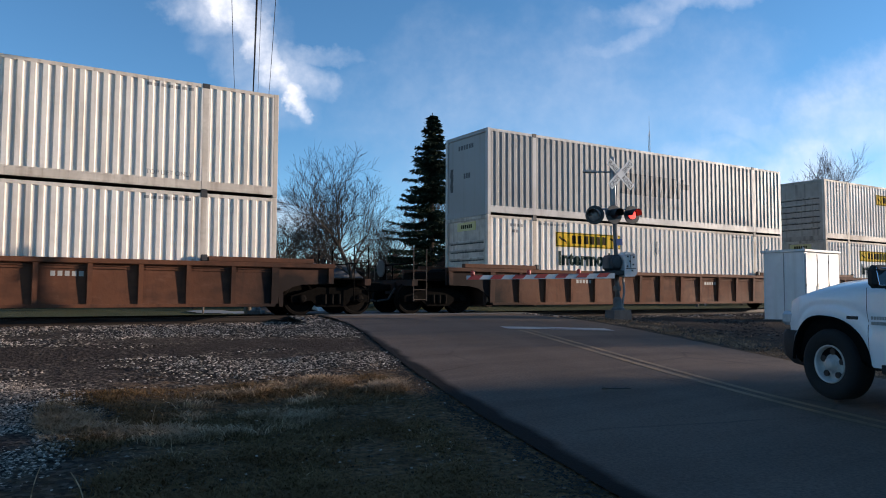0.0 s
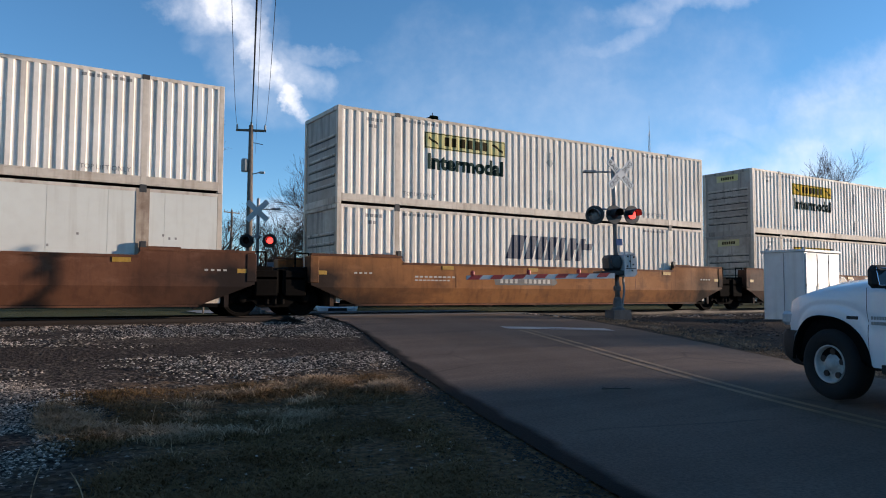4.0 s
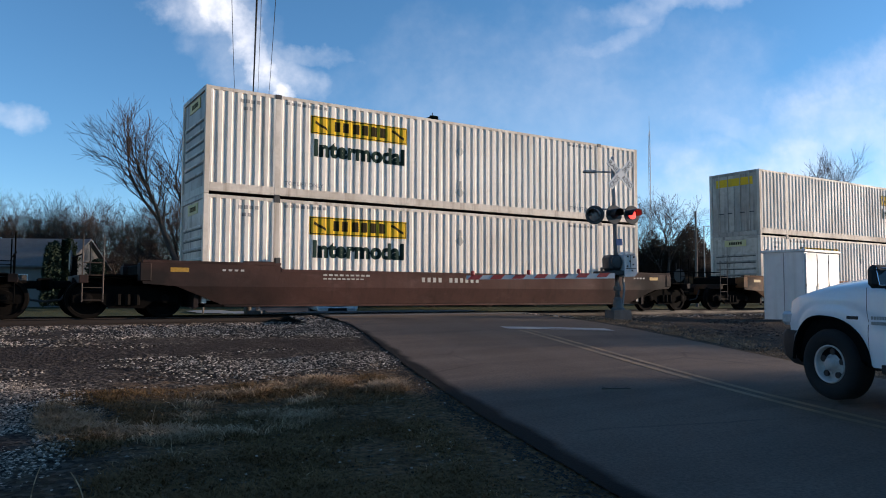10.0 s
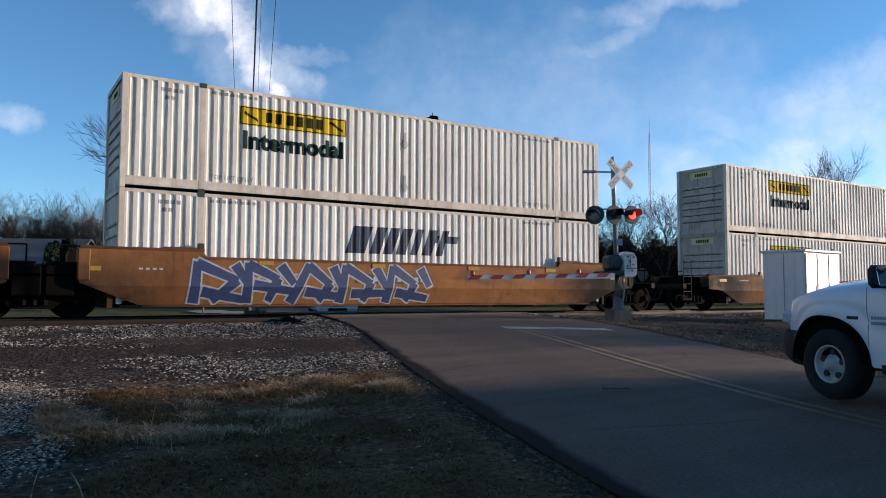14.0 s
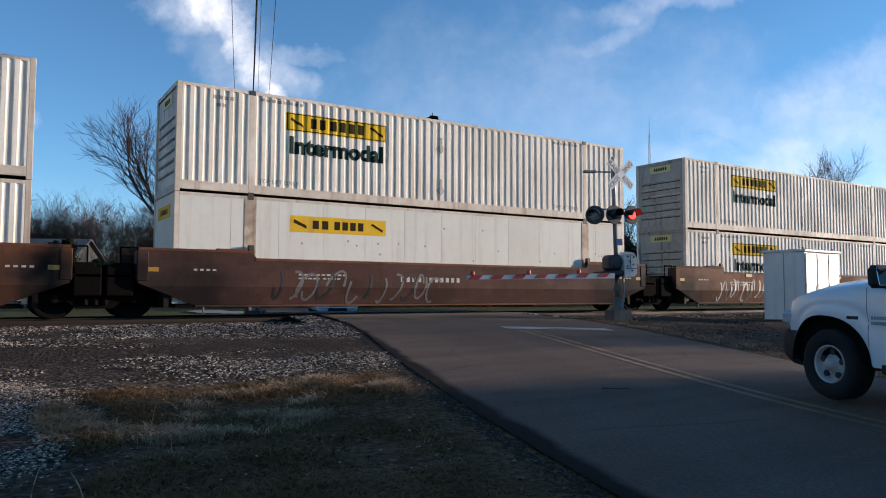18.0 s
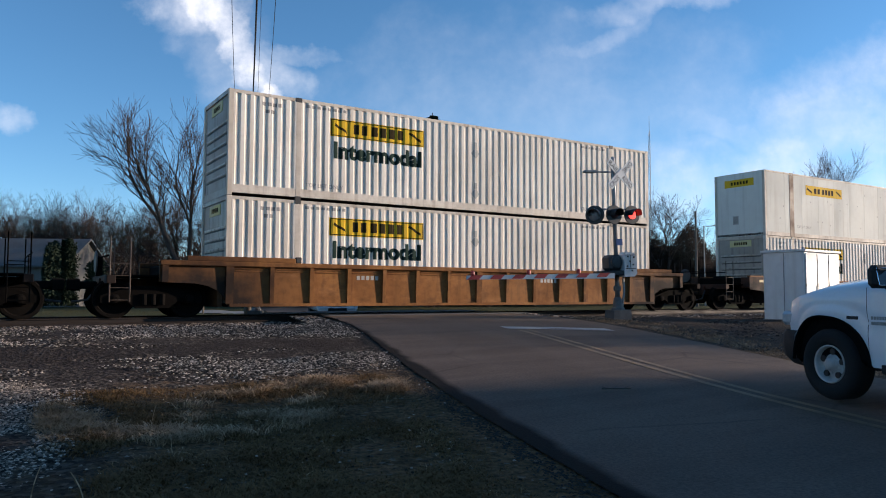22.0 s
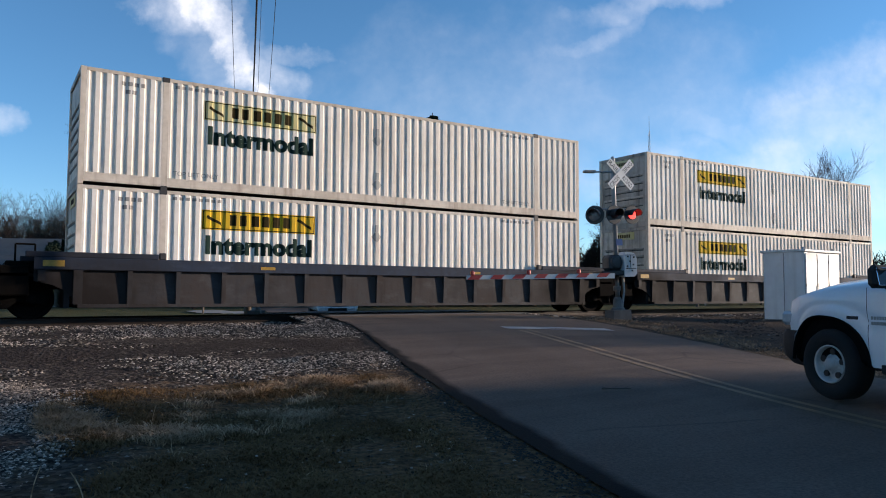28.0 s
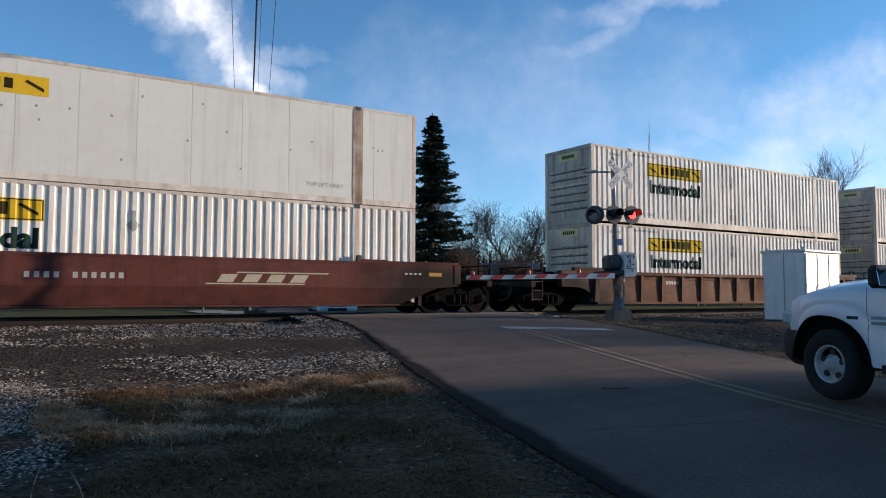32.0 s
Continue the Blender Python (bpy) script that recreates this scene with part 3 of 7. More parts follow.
def well_car(style, paint, trim, name_left, name_right, label, seed, art="", numbers=""):
    """One unit of a well car. name_left, name_right: 'joint' (shared truck) or 'coupler'. Origin: rail top, middle of the well."""
    rnd = random.Random(seed)
    root = thing("well_car", label, "well car", "well cars of the freight train")
    shared = "joint" in (name_left, name_right)
    top = (1.55 if shared else 1.27) if style == "smooth" else 1.42
    bump_top = (1.58 if paint is MAROON else 1.74) if shared else 1.43
    out = side_outline(top, bump_top, style)
    for s in (-1, 1):
        bm = bmesh.new()
        if style == "smooth":
            # upper web upright, lower web folded inwards
            yo, yi = 1.50, 1.43
            prism(bm, out, *sorted((s * yo, s * yi)))
            z0 = 0.80
            bmesh.ops.bisect_plane(bm, geom=bm.verts[:] + bm.edges[:] + bm.faces[:], plane_co=(0, 0, z0), plane_no=(0, 0, 1))
            for v in bm.verts:
                if v.co.z < z0 - 1e-4:
                    v.co.y -= s * 0.17 * min(1, (z0 - v.co.z) / 0.5)
        else:
            prism(bm, out, *sorted((s * 1.40, s * 1.34)))
        cut_ends(bm, name_left, name_right)
        web = part("side_sill", bm, paint, root)
        if style == "smooth":
            part("top_chord", cut_ends(boxes((-6.0, 6.0, *sorted((s * 1.515, s * 1.36)), top - .05, top + .015), (-9.56, -6.02, *sorted((s * 1.515, s * 1.36)), bump_top - .05, bump_top + .015), (6.02, 9.56, *sorted((s * 1.515, s * 1.36)), bump_top - .05, bump_top + .015)), name_left, name_right), trim, root)
            part("bottom_chord", boxes((-7.5, 7.5, *sorted((s * 1.36, s * 1.22)), .27, .32)), trim, root)
            for e in (-1, 1):
                q = .66 if (name_left, name_right)[e > 0] == "joint" else 0
                part("end_box", boxes((*sorted((e * (9.35 - q), e * (9.62 - q))), *sorted((s * 1.52, s * 1.1)), .92, bump_top - .06), bevel=.02), paint, root)
                part("reflector", boxes((*sorted((e * 8.9, e * 8.45)), *sorted((s * 1.504, s * 1.49)), 1.16, 1.27)), REFLECT, web)
                part("stencil_line", boxes(*[(e * 7.6 + i * .16, e * 7.6 + i * .16 + .09, *sorted((s * 1.504, s * 1.49)), 1.2, 1.25) for i in range(4)]), PALE, web)
        else:
            band = style == "band"
            zt = 1.16 if band else 1.33
            part("top_chord", cut_ends(boxes((-9.75, 9.75, *sorted((s * 1.51, s * 1.30)), zt, 1.455), bevel=.015), name_left, name_right), trim, root)
            part("bottom_chord", boxes((-8.0, 8.0, *sorted((s * 1.49, s * 1.32)), .27, .35)), paint, root)
            n = 14
            for i in range(n + 1):
                x = -8.0 + 16.0 * i / n
                w = .055 if i % 7 else .10
                bm = bmesh.new()
                box(bm, x - w, x + w, *sorted((s * 1.502, s * 1.40)), .35, zt)
                for v in bm.verts:
                    if v.co.z < .5 and abs(v.co.y) > 1.45:
                        v.co.y = s * 1.46
                part("rib", bm, paint, root)
            for e in (-1, 1):
                q = .86 if (name_left, name_right)[e > 0] == "joint" else 0
                part("end_rib", boxes((*sorted((e * (9.70 - q), e * (9.55 - q))), *sorted((s * 1.502, s * 1.40)), .90, zt)), paint, root)
                if band:
                    part("reflector", boxes((*sorted((e * 8.3, e * 8.75)), *sorted((s * 1.514, s * 1.50)), 1.24, 1.38)), REFLECT, web)
            if not band:
                bm = bmesh.new()
                for i in range(n):
                    xa, xb = -8.0 + 16.0 * i / n + .12, -8.0 + 16.0 * (i + 1) / n - .12
                    for za in (1.20, 1.265):
                        box(bm, xa, xb, *sorted((s * 1.43, s * 1.399)), za, za + .022)
                tagged(part("stiffener", bm, trim, root), kind="stuff")
            if band:
                part("reflector", boxes(*[(x, x + .4, *sorted((s * 1.514, s * 1.50)), 1.25, 1.33) for x in (-3.6, 3.2)]), REFLECT, web)
            else:
                part("stencil_line", boxes(*[(x + i * .15, x + i * .15 + .10, *sorted((s * 1.404, s * 1.39)), 1.02, 1.14) for x in (-4.3, 2.6) for i in range(5)]), PALE, web)
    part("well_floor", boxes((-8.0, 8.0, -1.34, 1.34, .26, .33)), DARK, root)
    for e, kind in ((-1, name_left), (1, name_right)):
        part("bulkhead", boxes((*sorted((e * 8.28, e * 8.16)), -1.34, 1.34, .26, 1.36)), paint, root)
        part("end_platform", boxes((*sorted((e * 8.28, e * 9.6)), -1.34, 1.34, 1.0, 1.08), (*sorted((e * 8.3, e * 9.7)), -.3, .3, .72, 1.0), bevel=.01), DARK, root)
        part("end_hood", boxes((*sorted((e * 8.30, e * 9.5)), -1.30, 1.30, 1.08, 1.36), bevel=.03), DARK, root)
        for s in (-1, 1):
            edge = bump_top if style == "smooth" else 1.455
            if style == "smooth":
                part("guide_block", boxes((*sorted((e * 6.2, e * 7.0)), *sorted((s * 1.50, s * 1.32)), edge, edge + .05)), trim, root)
            else:
                part("guide_rail", boxes((*sorted((e * 6.2, e * 9.1)), *sorted((s * 1.49, s * 1.31)), edge, edge + .13), bevel=.012), trim, root)
            part("guide_post", boxes((*sorted((e * 6.02, e * 6.18)), *sorted((s * 1.48, s * 1.36)), (top + .02 if style == "smooth" else 1.455), edge + .17), bevel=.02), CASTING, root)
        if kind == "coupler":
            part("end_sill", boxes((*sorted((e * 9.6, e * 11.0)), -.32, .32, .62, 1.0), (*sorted((e * 10.75, e * 10.95)), -1.35, 1.35, .86, 1.06), bevel=.012), paint, root)
            part("walkway", boxes((*sorted((e * 9.62, e * 10.75)), -1.2, 1.2, 1.04, 1.08)), DARK, root)
            part("coupler", boxes((*sorted((e * 11.0, e * 11.45)), -.09, .09, .72, .92), (*sorted((e * 11.40, e * 11.70)), -.17, .17, .68, .98), bevel=.03), WHEEL, root)
            part("air_hose", rods(((e * 11.0, -.35, .80), (e * 11.25, -.38, .45), .03), ((e * 11.25, -.38, .45), (e * 11.62, -.36, .40), .03), n=6), CASTING, root)
            for y in (-1.32, 1.32):
                part("ladder", rods(((e * 10.88, y, .40), (e * 10.88, y, 2.02), .017), ((e * 10.42, y, .40), (e * 10.42, y, 2.02), .017), *[((e * 10.88, y, z), (e * 10.42, y, z), .011) for z in (.45, .75, 1.05, 1.35)], n=6), DARK if e > 0 else TAN, root)
            part("handrail", rods(((e * 10.9, -1.3, 1.55), (e * 10.9, 1.3, 1.55), .020), ((e * 10.9, 0, 1.06), (e * 10.9, 0, 1.55), .018), n=6), DARK, root)
            if e < 0:
                part("brake_wheel", lathed([(.27, .0), (.29, .02), (.27, .04), (.20, .03), (.20, .01)], 16, "x", (-10.98, .7, 1.45)), CASTING, root)
                part("brake_stand", boxes((-10.95, -10.80, .6, .8, 1.06, 1.6)), DARK, root)
            part("brake_tank", lathed([(.16, -.5), (.19, -.45), (.19, .35), (.16, .4)], 12, "y", (e * 9.0, .3, 1.27)), DARK, root)
        else:
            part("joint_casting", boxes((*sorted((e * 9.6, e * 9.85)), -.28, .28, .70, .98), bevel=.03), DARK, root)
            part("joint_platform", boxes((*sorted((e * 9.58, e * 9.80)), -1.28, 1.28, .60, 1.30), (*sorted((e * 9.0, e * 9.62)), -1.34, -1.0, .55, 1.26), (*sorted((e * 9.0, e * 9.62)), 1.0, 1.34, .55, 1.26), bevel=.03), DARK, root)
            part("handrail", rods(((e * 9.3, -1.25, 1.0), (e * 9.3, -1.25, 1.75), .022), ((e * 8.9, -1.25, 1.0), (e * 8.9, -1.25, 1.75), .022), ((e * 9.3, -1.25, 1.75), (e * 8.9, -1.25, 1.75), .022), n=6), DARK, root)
    bogie(root, -BOGIE)
    if name_right == "coupler":
        bogie(root, BOGIE)
    # painted marks on the near side
    y = (-1.50 if style == "smooth" else -1.40) - .004

    def paint_on(name, polys, mat, dy=0.0, lab=""):
        bm = shapes(polys)
        if style == "smooth":
            bmesh.ops.triangulate(bm, faces=bm.faces[:])
            bmesh.ops.bisect_plane(bm, geom=bm.verts[:] + bm.edges[:] + bm.faces[:], plane_co=(0, 0, .80), plane_no=(0, 0, 1))
        for v in bm.verts:
            v.co.y = y - dy
            if style == "smooth" and v.co.z < .80:
                v.co.y += .17 * (.80 - v.co.z) / .5
        return part(name, bm, mat, root, lab)

    if numbers:
        bm = text_mesh(numbers, 0.30 if style != "smooth" else .40)
        moved(bm, -8.05 if style != "smooth" else -7.55, 0.72 if style != "smooth" else .80)
        for v in bm.verts:
            v.co.y = (y - .0) if style == "smooth" else -1.508
        if style != "smooth":
            part("number_panel", boxes((-8.7, -7.35, -1.500, -1.40, .38, 1.32)), DARK, root, "black capacity panel")
        part("stencil", bm, DECAL_CHAR if paint in (ORANGE, OCHRE) else PALE, root)
    if style == "smooth":
        for xr in (-4.6, -1.2, 2.2, 5.4) if paint in (ORANGE, OCHRE, RUST) else ():
            part("reflector", boxes((xr, xr + .42, -1.519, -1.50, top - .17, top - .055)), REFLECT, root)
        x = rnd.choice((-1.6, -2.4, -0.9))
        if paint in (ORANGE, RUST):
            tagged(paint_on("patch", [[(x - .15, .92), (x + 2.35, .92), (x + 2.5, 1.0), (x + 2.4, 1.19), (x + .3, 1.19), (x - .2, 1.10)]], DECAL_CHAR, -.001), kind="stuff")
        tagged(paint_on("car_number", bars(4, x, x + .80, .98, 1.12, .45) + bars(6, x + 1.0, x + 2.2, .98, 1.12, .45), PALE), "pale bars of a car number", kind="stuff")
        paint_on("stencil_line", bars(9, x - 3.2, x - 1.7, 1.12, 1.17, .3) + bars(9, x - 3.2, x - 1.9, 1.02, 1.06, .3), PALE)
    if paint is MAROON:
        wing = [[(2.0 + .66 * i, .92), (2.42 + .66 * i, .92), (2.56 + .66 * i, 1.13), (2.14 + .66 * i, 1.13)] for i in range(4)]
        paint_on("logo", wing + [[(1.7, .86), (4.4, .86), (4.45, .895), (1.75, .895)], [(2.5, 1.16), (5.1, 1.16), (5.15, 1.195), (2.55, 1.195)]], SAND, .001, "pale slanted logo blocks with lines")
    if art:
        graffiti(paint_on, art, rnd, top)
    if style == "smooth":
        paint_on("weld_seam", [[(q, .82), (q + .018, .82), (q + .018, 1.22), (q, 1.22)] for q in (-4.1, -.2, 3.9)], trim, .001)
    return root


def blob(rnd, x, z, w, h, n=9, slant=.25):
    """An uneven painted letter-like shape."""
    out = []
    for i in range(n):
        a = 2 * math.pi * i / n
        k = rnd.uniform(.84, 1.06)
        c, s = math.cos(a), math.sin(a)
        c, s = math.copysign(abs(c) ** .45, c), math.copysign(abs(s) ** .45, s)
        zz = z + h / 2 * s * k
        out.append((x + w / 2 * c * k + slant * (zz - z), zz))
    return out


def graffiti(paint_on, art, rnd, top):
    for spec in art.split():
        colour, rim, x0, x1, n = spec.split(",")
        x0, x1, n = float(x0), float(x1), int(n)
        if n < 0:
            small = n < -99
            n = -n - 100 if small else -n
            za, zb = (1.20, 1.44) if small else (.40, 1.22)
            for i in range(n):
                cx = x0 + (x1 - x0) * (i + .5) / n
                w, cz = (x1 - x0) / n * rnd.uniform(.35, .85), (za + zb) / 2 + rnd.uniform(-.12, .12) * (zb - za)
                ph, turns = rnd.uniform(0, 6.28), rnd.choice((.55, .8, 1.1, -.7))
                pts = [(cx + w * math.cos(ph + turns * 6.28 * k / 9) * (.5 + .06 * k), cz + (zb - za) * .46 * math.sin(ph + turns * 6.28 * k / 9 + .4)) for k in range(10)]
                t = .014 if small else .034
                polys = []
                for (ax, az), (bx, bz) in zip(pts, pts[1:]):
                    d = math.hypot(bx - ax, bz - az) + 1e-6
                    ux, uz = (bz - az) / d * t, -(bx - ax) / d * t
                    polys.append([(ax - ux, az - uz), (bx - ux, bz - uz), (bx + ux, bz + uz), (ax + ux, az + uz)])
                tagged(paint_on("graffiti_stroke", polys, GRAFFITI[colour if small or i % 3 else rim], .001 + .0004 * (i % 4)), "sprayed scrawl line", kind="stuff")
            continue
        if n == 0:
            paint_on("paint_panel", [[(x0, .34), (x1, .34), (x1, .80), (x0, .80)], [(x0, .80), (x1, .80), (x1, 1.20), (x0, 1.20)]], GRAFFITI[colour], .001, "square panel of fresher paint")
            paint_on("plate_mark", bars(3, x0 + .5, x1 - .5, .86, 1.12, .2), GRAFFITI[rim], .002)
            continue
        if n > 9:
            n -= 10
            w, k = (x1 - x0) / n, 0
            hz, lo = top - .52, .38
            for i in range(n):
                u = [rnd.uniform(-.12, .12) for _ in range(8)]
                strokes = [((.05 + u[0], .0), (.22 + u[1], 1.0)), ((.22 + u[1], .98), (.80 + u[2], .62 + u[3])), ((.80 + u[2], .62 + u[3]), (.62 + u[4], .05)), ((.30, .35 + u[5]), (1.08, .18 + u[6])), ((.86, .96), (1.10, .45 + u[7]))]
                tilt = rnd.uniform(-.18, .22)
                for col, wide, lift in ((rim, .185, 0.0), (colour, .135, .0018)):
                    for (ax, az), (bx, bz) in strokes:
                        p = Vector((x0 + (i + ax * .98) * w + tilt * az * .5, lo + az * hz))
                        q = Vector((x0 + (i + bx * .98) * w + tilt * bz * .5, lo + bz * hz))
                        d = (q - p).normalized()
                        m = Vector((-d.y, d.x)) * wide
                        cap = d * (.02 if lift else .065)
                        k += 1
                        paint_on("graffiti", [[tuple(p - cap - m), tuple(q + cap - m * .8), tuple(q + cap * 1.6 + m * .7), tuple(p - cap * .5 + m)]], GRAFFITI[col], .001 + lift + .0003 * (k % 5), "graffiti letter stroke with a pale rim")
            continue
        w = (x1 - x0) / n
        outer = [blob(rnd, x0 + (i + .5) * w, (.34 + top) / 2, w * 1.08, (top - .36) * rnd.uniform(.88, 1.0), 14) for i in range(n)]
        for k, poly in enumerate(outer):
            paint_on("graffiti", [poly], GRAFFITI[rim], .001 + .0006 * k, "graffiti lettering outline")
            cx = sum(p[0] for p in poly) / len(poly)
            cz = sum(p[1] for p in poly) / len(poly)
            inner = [(cx + (p[0] - cx) * .76, cz + (p[1] - cz) * .76) for p in poly]
            paint_on("graffiti", [inner], GRAFFITI[colour], .0013 + .0006 * k)
            for j in range(2):
                a = rnd.uniform(-.3, .3) * w
                paint_on("graffiti", [[(cx + a, cz - .28), (cx + a + .08, cz - .30), (cx + a + .24, cz + .26), (cx + a + .15, cz + .28)]], GRAFFITI[rim], .0016 + .0006 * k)


# ---------------------------------------------------------------- the train
TRACK_Y, LOW_Z, UP_Z = 20.695, 0.36, 3.255
C, J = "coupler", "joint"
# left end of the load at the start, style, paint, trim, left, right, upper, lower, upper turned, numbers, graffiti
TRAIN = [
    (-9.33, "ribbed", BROWN, BROWN, J, C, "bare", "bare", 0, "", ""),
    (13.97, "ribbed", BROWN, BROWN, C, J, "grey", "yellow", 0, "", ""),
    (33.58, "ribbed", BROWN, BROWN, J, J, "plate", "yellow", 0, "125T", ""),
    (53.15, "ribbed", BROWN, BROWN, J, C, "yellow", "yellow", 1, "125T", ""),
    (76.76, "smooth", RUST, RUST, C, J, "yellow", "reefer", 0, "", ""),
    (96.20, "smooth", ORANGE, RUST, J, J, "faded", "navy", 0, "", ""),
    (115.67, "smooth", RUST, RUST, J, C, "yellow", "yellow", 0, "", "black,pale,-6.2,-0.6,14 sand,black,0.2,5.2,14"),
    (139.14, "ribbed", BROWN, BROWN, C, J, "yellow", "yellow", 0, "", ""),
    (158.54, "ribbed", BROWN, BROWN, J, J, "grey", "yellow", 0, "125T", ""),
    (178.04, "ribbed", BROWN, BROWN, J, C, "yellow", "yellow", 0, "125T", ""),
    (200.95, "smooth", OCHRE, RUST, C, C, "yellow", "yellow", 0, "", ""),
    (224.11, "smooth", MUD, MUD, C, C, "yellow", "yellow", 0, "", ""),
    (247.84, "smooth", OCHRE, ORANGE, C, C, "yellow", "yellow", 1, "", "black,olive,-5.0,3.6,-9"),
    (271.14, "smooth", ORANGE, ORANGE, C, J, "yellow", "navy", 0, "53", ""),
    (290.75, "smooth", ORANGE, RUST, J, J, "yellow", "yellow", 0, "", "ltblue,silver,0.8,4.2,12"),
    (310.06, "smooth", ORANGE, RUST, J, C, "yellow", "navy", 0, "", "navy,pale,-6.5,0.6,15"),
    (333.57, "smooth", OCHRE, RUST, C, C, "yellow", "yellow", 0, "", ""),
    (356.83, "ribbed", OCHRE, OCHRE, C, C, "yellow", "yellow", 0, "", ""),
    (380.19, "smooth", RUST, RUST, C, J, "yellow", "yellow", 0, "", "teal,black,0.4,3.8,13 olive,black,4.2,7.0,13"),
    (399.53, "smooth", MUD, RUST, J, J, "yellow", "reefer", 0, "", "silver,black,-5.6,-0.2,-12"),
    (419.13, "smooth", RUST, MUD, J, C, "yellow", "yellow", 0, "", "silver,pale,-6.4,-0.4,-22"),
    (442.26, "ribbed", RUST, ORANGE, C, C, "yellow", "navy", 0, "", ""),
    (465.74, "smooth", OCHRE, OCHRE, C, C, "yellow", "yellow", 0, "", ""),
    (489.19, "ribbed", OCHRE, OCHRE, C, C, "yellow", "yellow", 0, "", ""),
    (512.69, "smooth", RUST, ORANGE, C, C, "reefer", "yellow", 0, "", "ochre,rust,2.3,5.2,0"),
    (536.11, "band", OXIDE, OXIDE, C, J, "faded", "yellow", 0, "", ""),
    (555.55, "band", OXIDE, OXIDE, J, J, "yellow", "yellow", 0, "", ""),
    (575.27, "band", OXIDE, OXIDE, J, C, "yellow", "yellow", 0, "", ""),
    (598.80, "band", SLATE, BLUE, C, J, "faded", "bare", 1, "", ""),
    (618.39, "band", SLATE, BLUE, J, J, "faded", "yellow", 0, "", ""),
    (638.08, "band", SLATE, BLUE, J, C, "yellow", "yellow", 0, "", ""),
    (661.55, "smooth", MAROON, MAROON, C, J, "yellow", "yellow", 0, "53", ""),
    (680.93, "smooth", MAROON, MAROON, J, J, "yellow", "yellow", 0, "53", "pale,maroon,-5.9,-1.0,-118"),
    (700.35, "smooth", MAROON, MAROON, J, C, "reefer", "yellow", 0, "53", ""),
    (723.88, "ribbed", BROWN, BROWN, C, J, "yellow", "yellow", 0, "", ""),
    (743.40, "ribbed", BROWN, BROWN, J, C, "yellow", "yellow", 0, "", ""),
]
SAND = plain("sand_paint", (0.45, 0.38, 0.26), .6)
GRAFFITI.update(maroon=MAROON, ochre=OCHRE, rust=RUST)
CAR_LABEL = {"ribbed": "ribbed steel well car carrying stacked containers", "smooth": "smooth-sided steel well car carrying stacked containers", "band": "ribbed well car with a flat top band"}
PAINT_WORD = {"car_brown": "brown", "car_orange": "orange-brown", "car_ochre": "ochre", "car_rust": "rusty brown", "car_dark_brown": "dark brown", "car_maroon": "maroon", "car_oxide": "dark red-brown", "car_slate": "dark grey and blue"}


def run(t):
    """How far the train has gone to the left after t seconds."""
    return 21.877 * t + 0.00508 * t * t


MOVING, WHEELS = [], []


def build_train():
    masters, cars = {}, {}
    for i, (s, style, paint, trim, le, ri, up, low, turned, numbers, art) in enumerate(TRAIN):
        x = s + HX
        key = (style, paint.name, trim.name, le, ri, numbers, art)
        if key in cars:
            car = copy_thing(cars[key], pose(x, TRACK_Y, 0))
        else:
            label = PAINT_WORD[paint.name] + " " + CAR_LABEL[style] + (", sprayed with graffiti" if art else "")
            car = cars[key] = well_car(style, paint, trim, le, ri, label, 40 + i, art, numbers)
        MOVING.append((car, x, 0.0, 0))
        for z, kind, turn in ((LOW_Z, low, 0), (UP_Z, up, turned)):
            if (kind, turn) in masters:
                box_ob = copy_thing(masters[kind, turn], pose(x, TRACK_Y, z))
            else:
                box_ob = masters[kind, turn] = container(kind, bool(turn))
            MOVING.append((box_ob, x, z, 180 if turn else 0))
        WHEELS.extend((w, x) for truck in car.children if truck.name.startswith("truck") for w in truck.children if w.name.startswith("wheelset"))


build_train()

# ---------------------------------------------------------------- ground, track and road
def profile(y):
    u = min(1.0, max(0.0, (y - 2.0) / 14.0))
    return -0.65 + 0.62 * u * u * (3 - 2 * u)


def road_left(y):
    return 3.68 + 0.282 * (y - 3.4)


ROAD_W = 6.55


def edge_off(y):
    """How far the worn near edge lies outside the straight one: wider towards the camera."""
    u = min(1.0, max(0.0, (y - 8.0) / 7.5))
    return -0.25 * (1 - u * u * (3 - 2 * u))


def road_drop(y):
    return -0.62 * min(1.0, max(0.0, (y - 24.0) / 11.0)) ** 1.3


def on_road(x, y, pad=0.0):
    return road_left(y) - pad < x < road_left(y) + ROAD_W + pad


def ground_z(x, y):
    z = profile(y)
    if y > 15.5:
        z = min(z, -0.10 - 0.22 * min(1, (y - 15.5) / 2.0)) if not on_road(x, y, 0.9) else z - 0.004
    if y > 25:
        z = road_drop(y) - .01 if on_road(x, y, 1.5) else -0.40 - 0.2 * min(1, (y - 25) / 9)
    if not on_road(x, y, 1.05):
        z += (0.05 * noise.noise((x * .6, y * .6, 0)) + 0.03 * noise.noise((x * 2.1, y * 2.1, 5))) * (1 if math.hypot(x, y) < 60 else 0)
        z -= 0.03 * min(1.0, max(abs(x - road_left(y) - ROAD_W / 2) - ROAD_W / 2 - 1.05, 0.0)) + 0.006
    else:
        z -= 0.006
    return z


def gravel_edge(y):
    """Where the grassy verge begins beside the gravel: nearer the camera's foot it reaches further across."""
    return 0.80 - 0.37 * max(0.0, 7.1 - y)


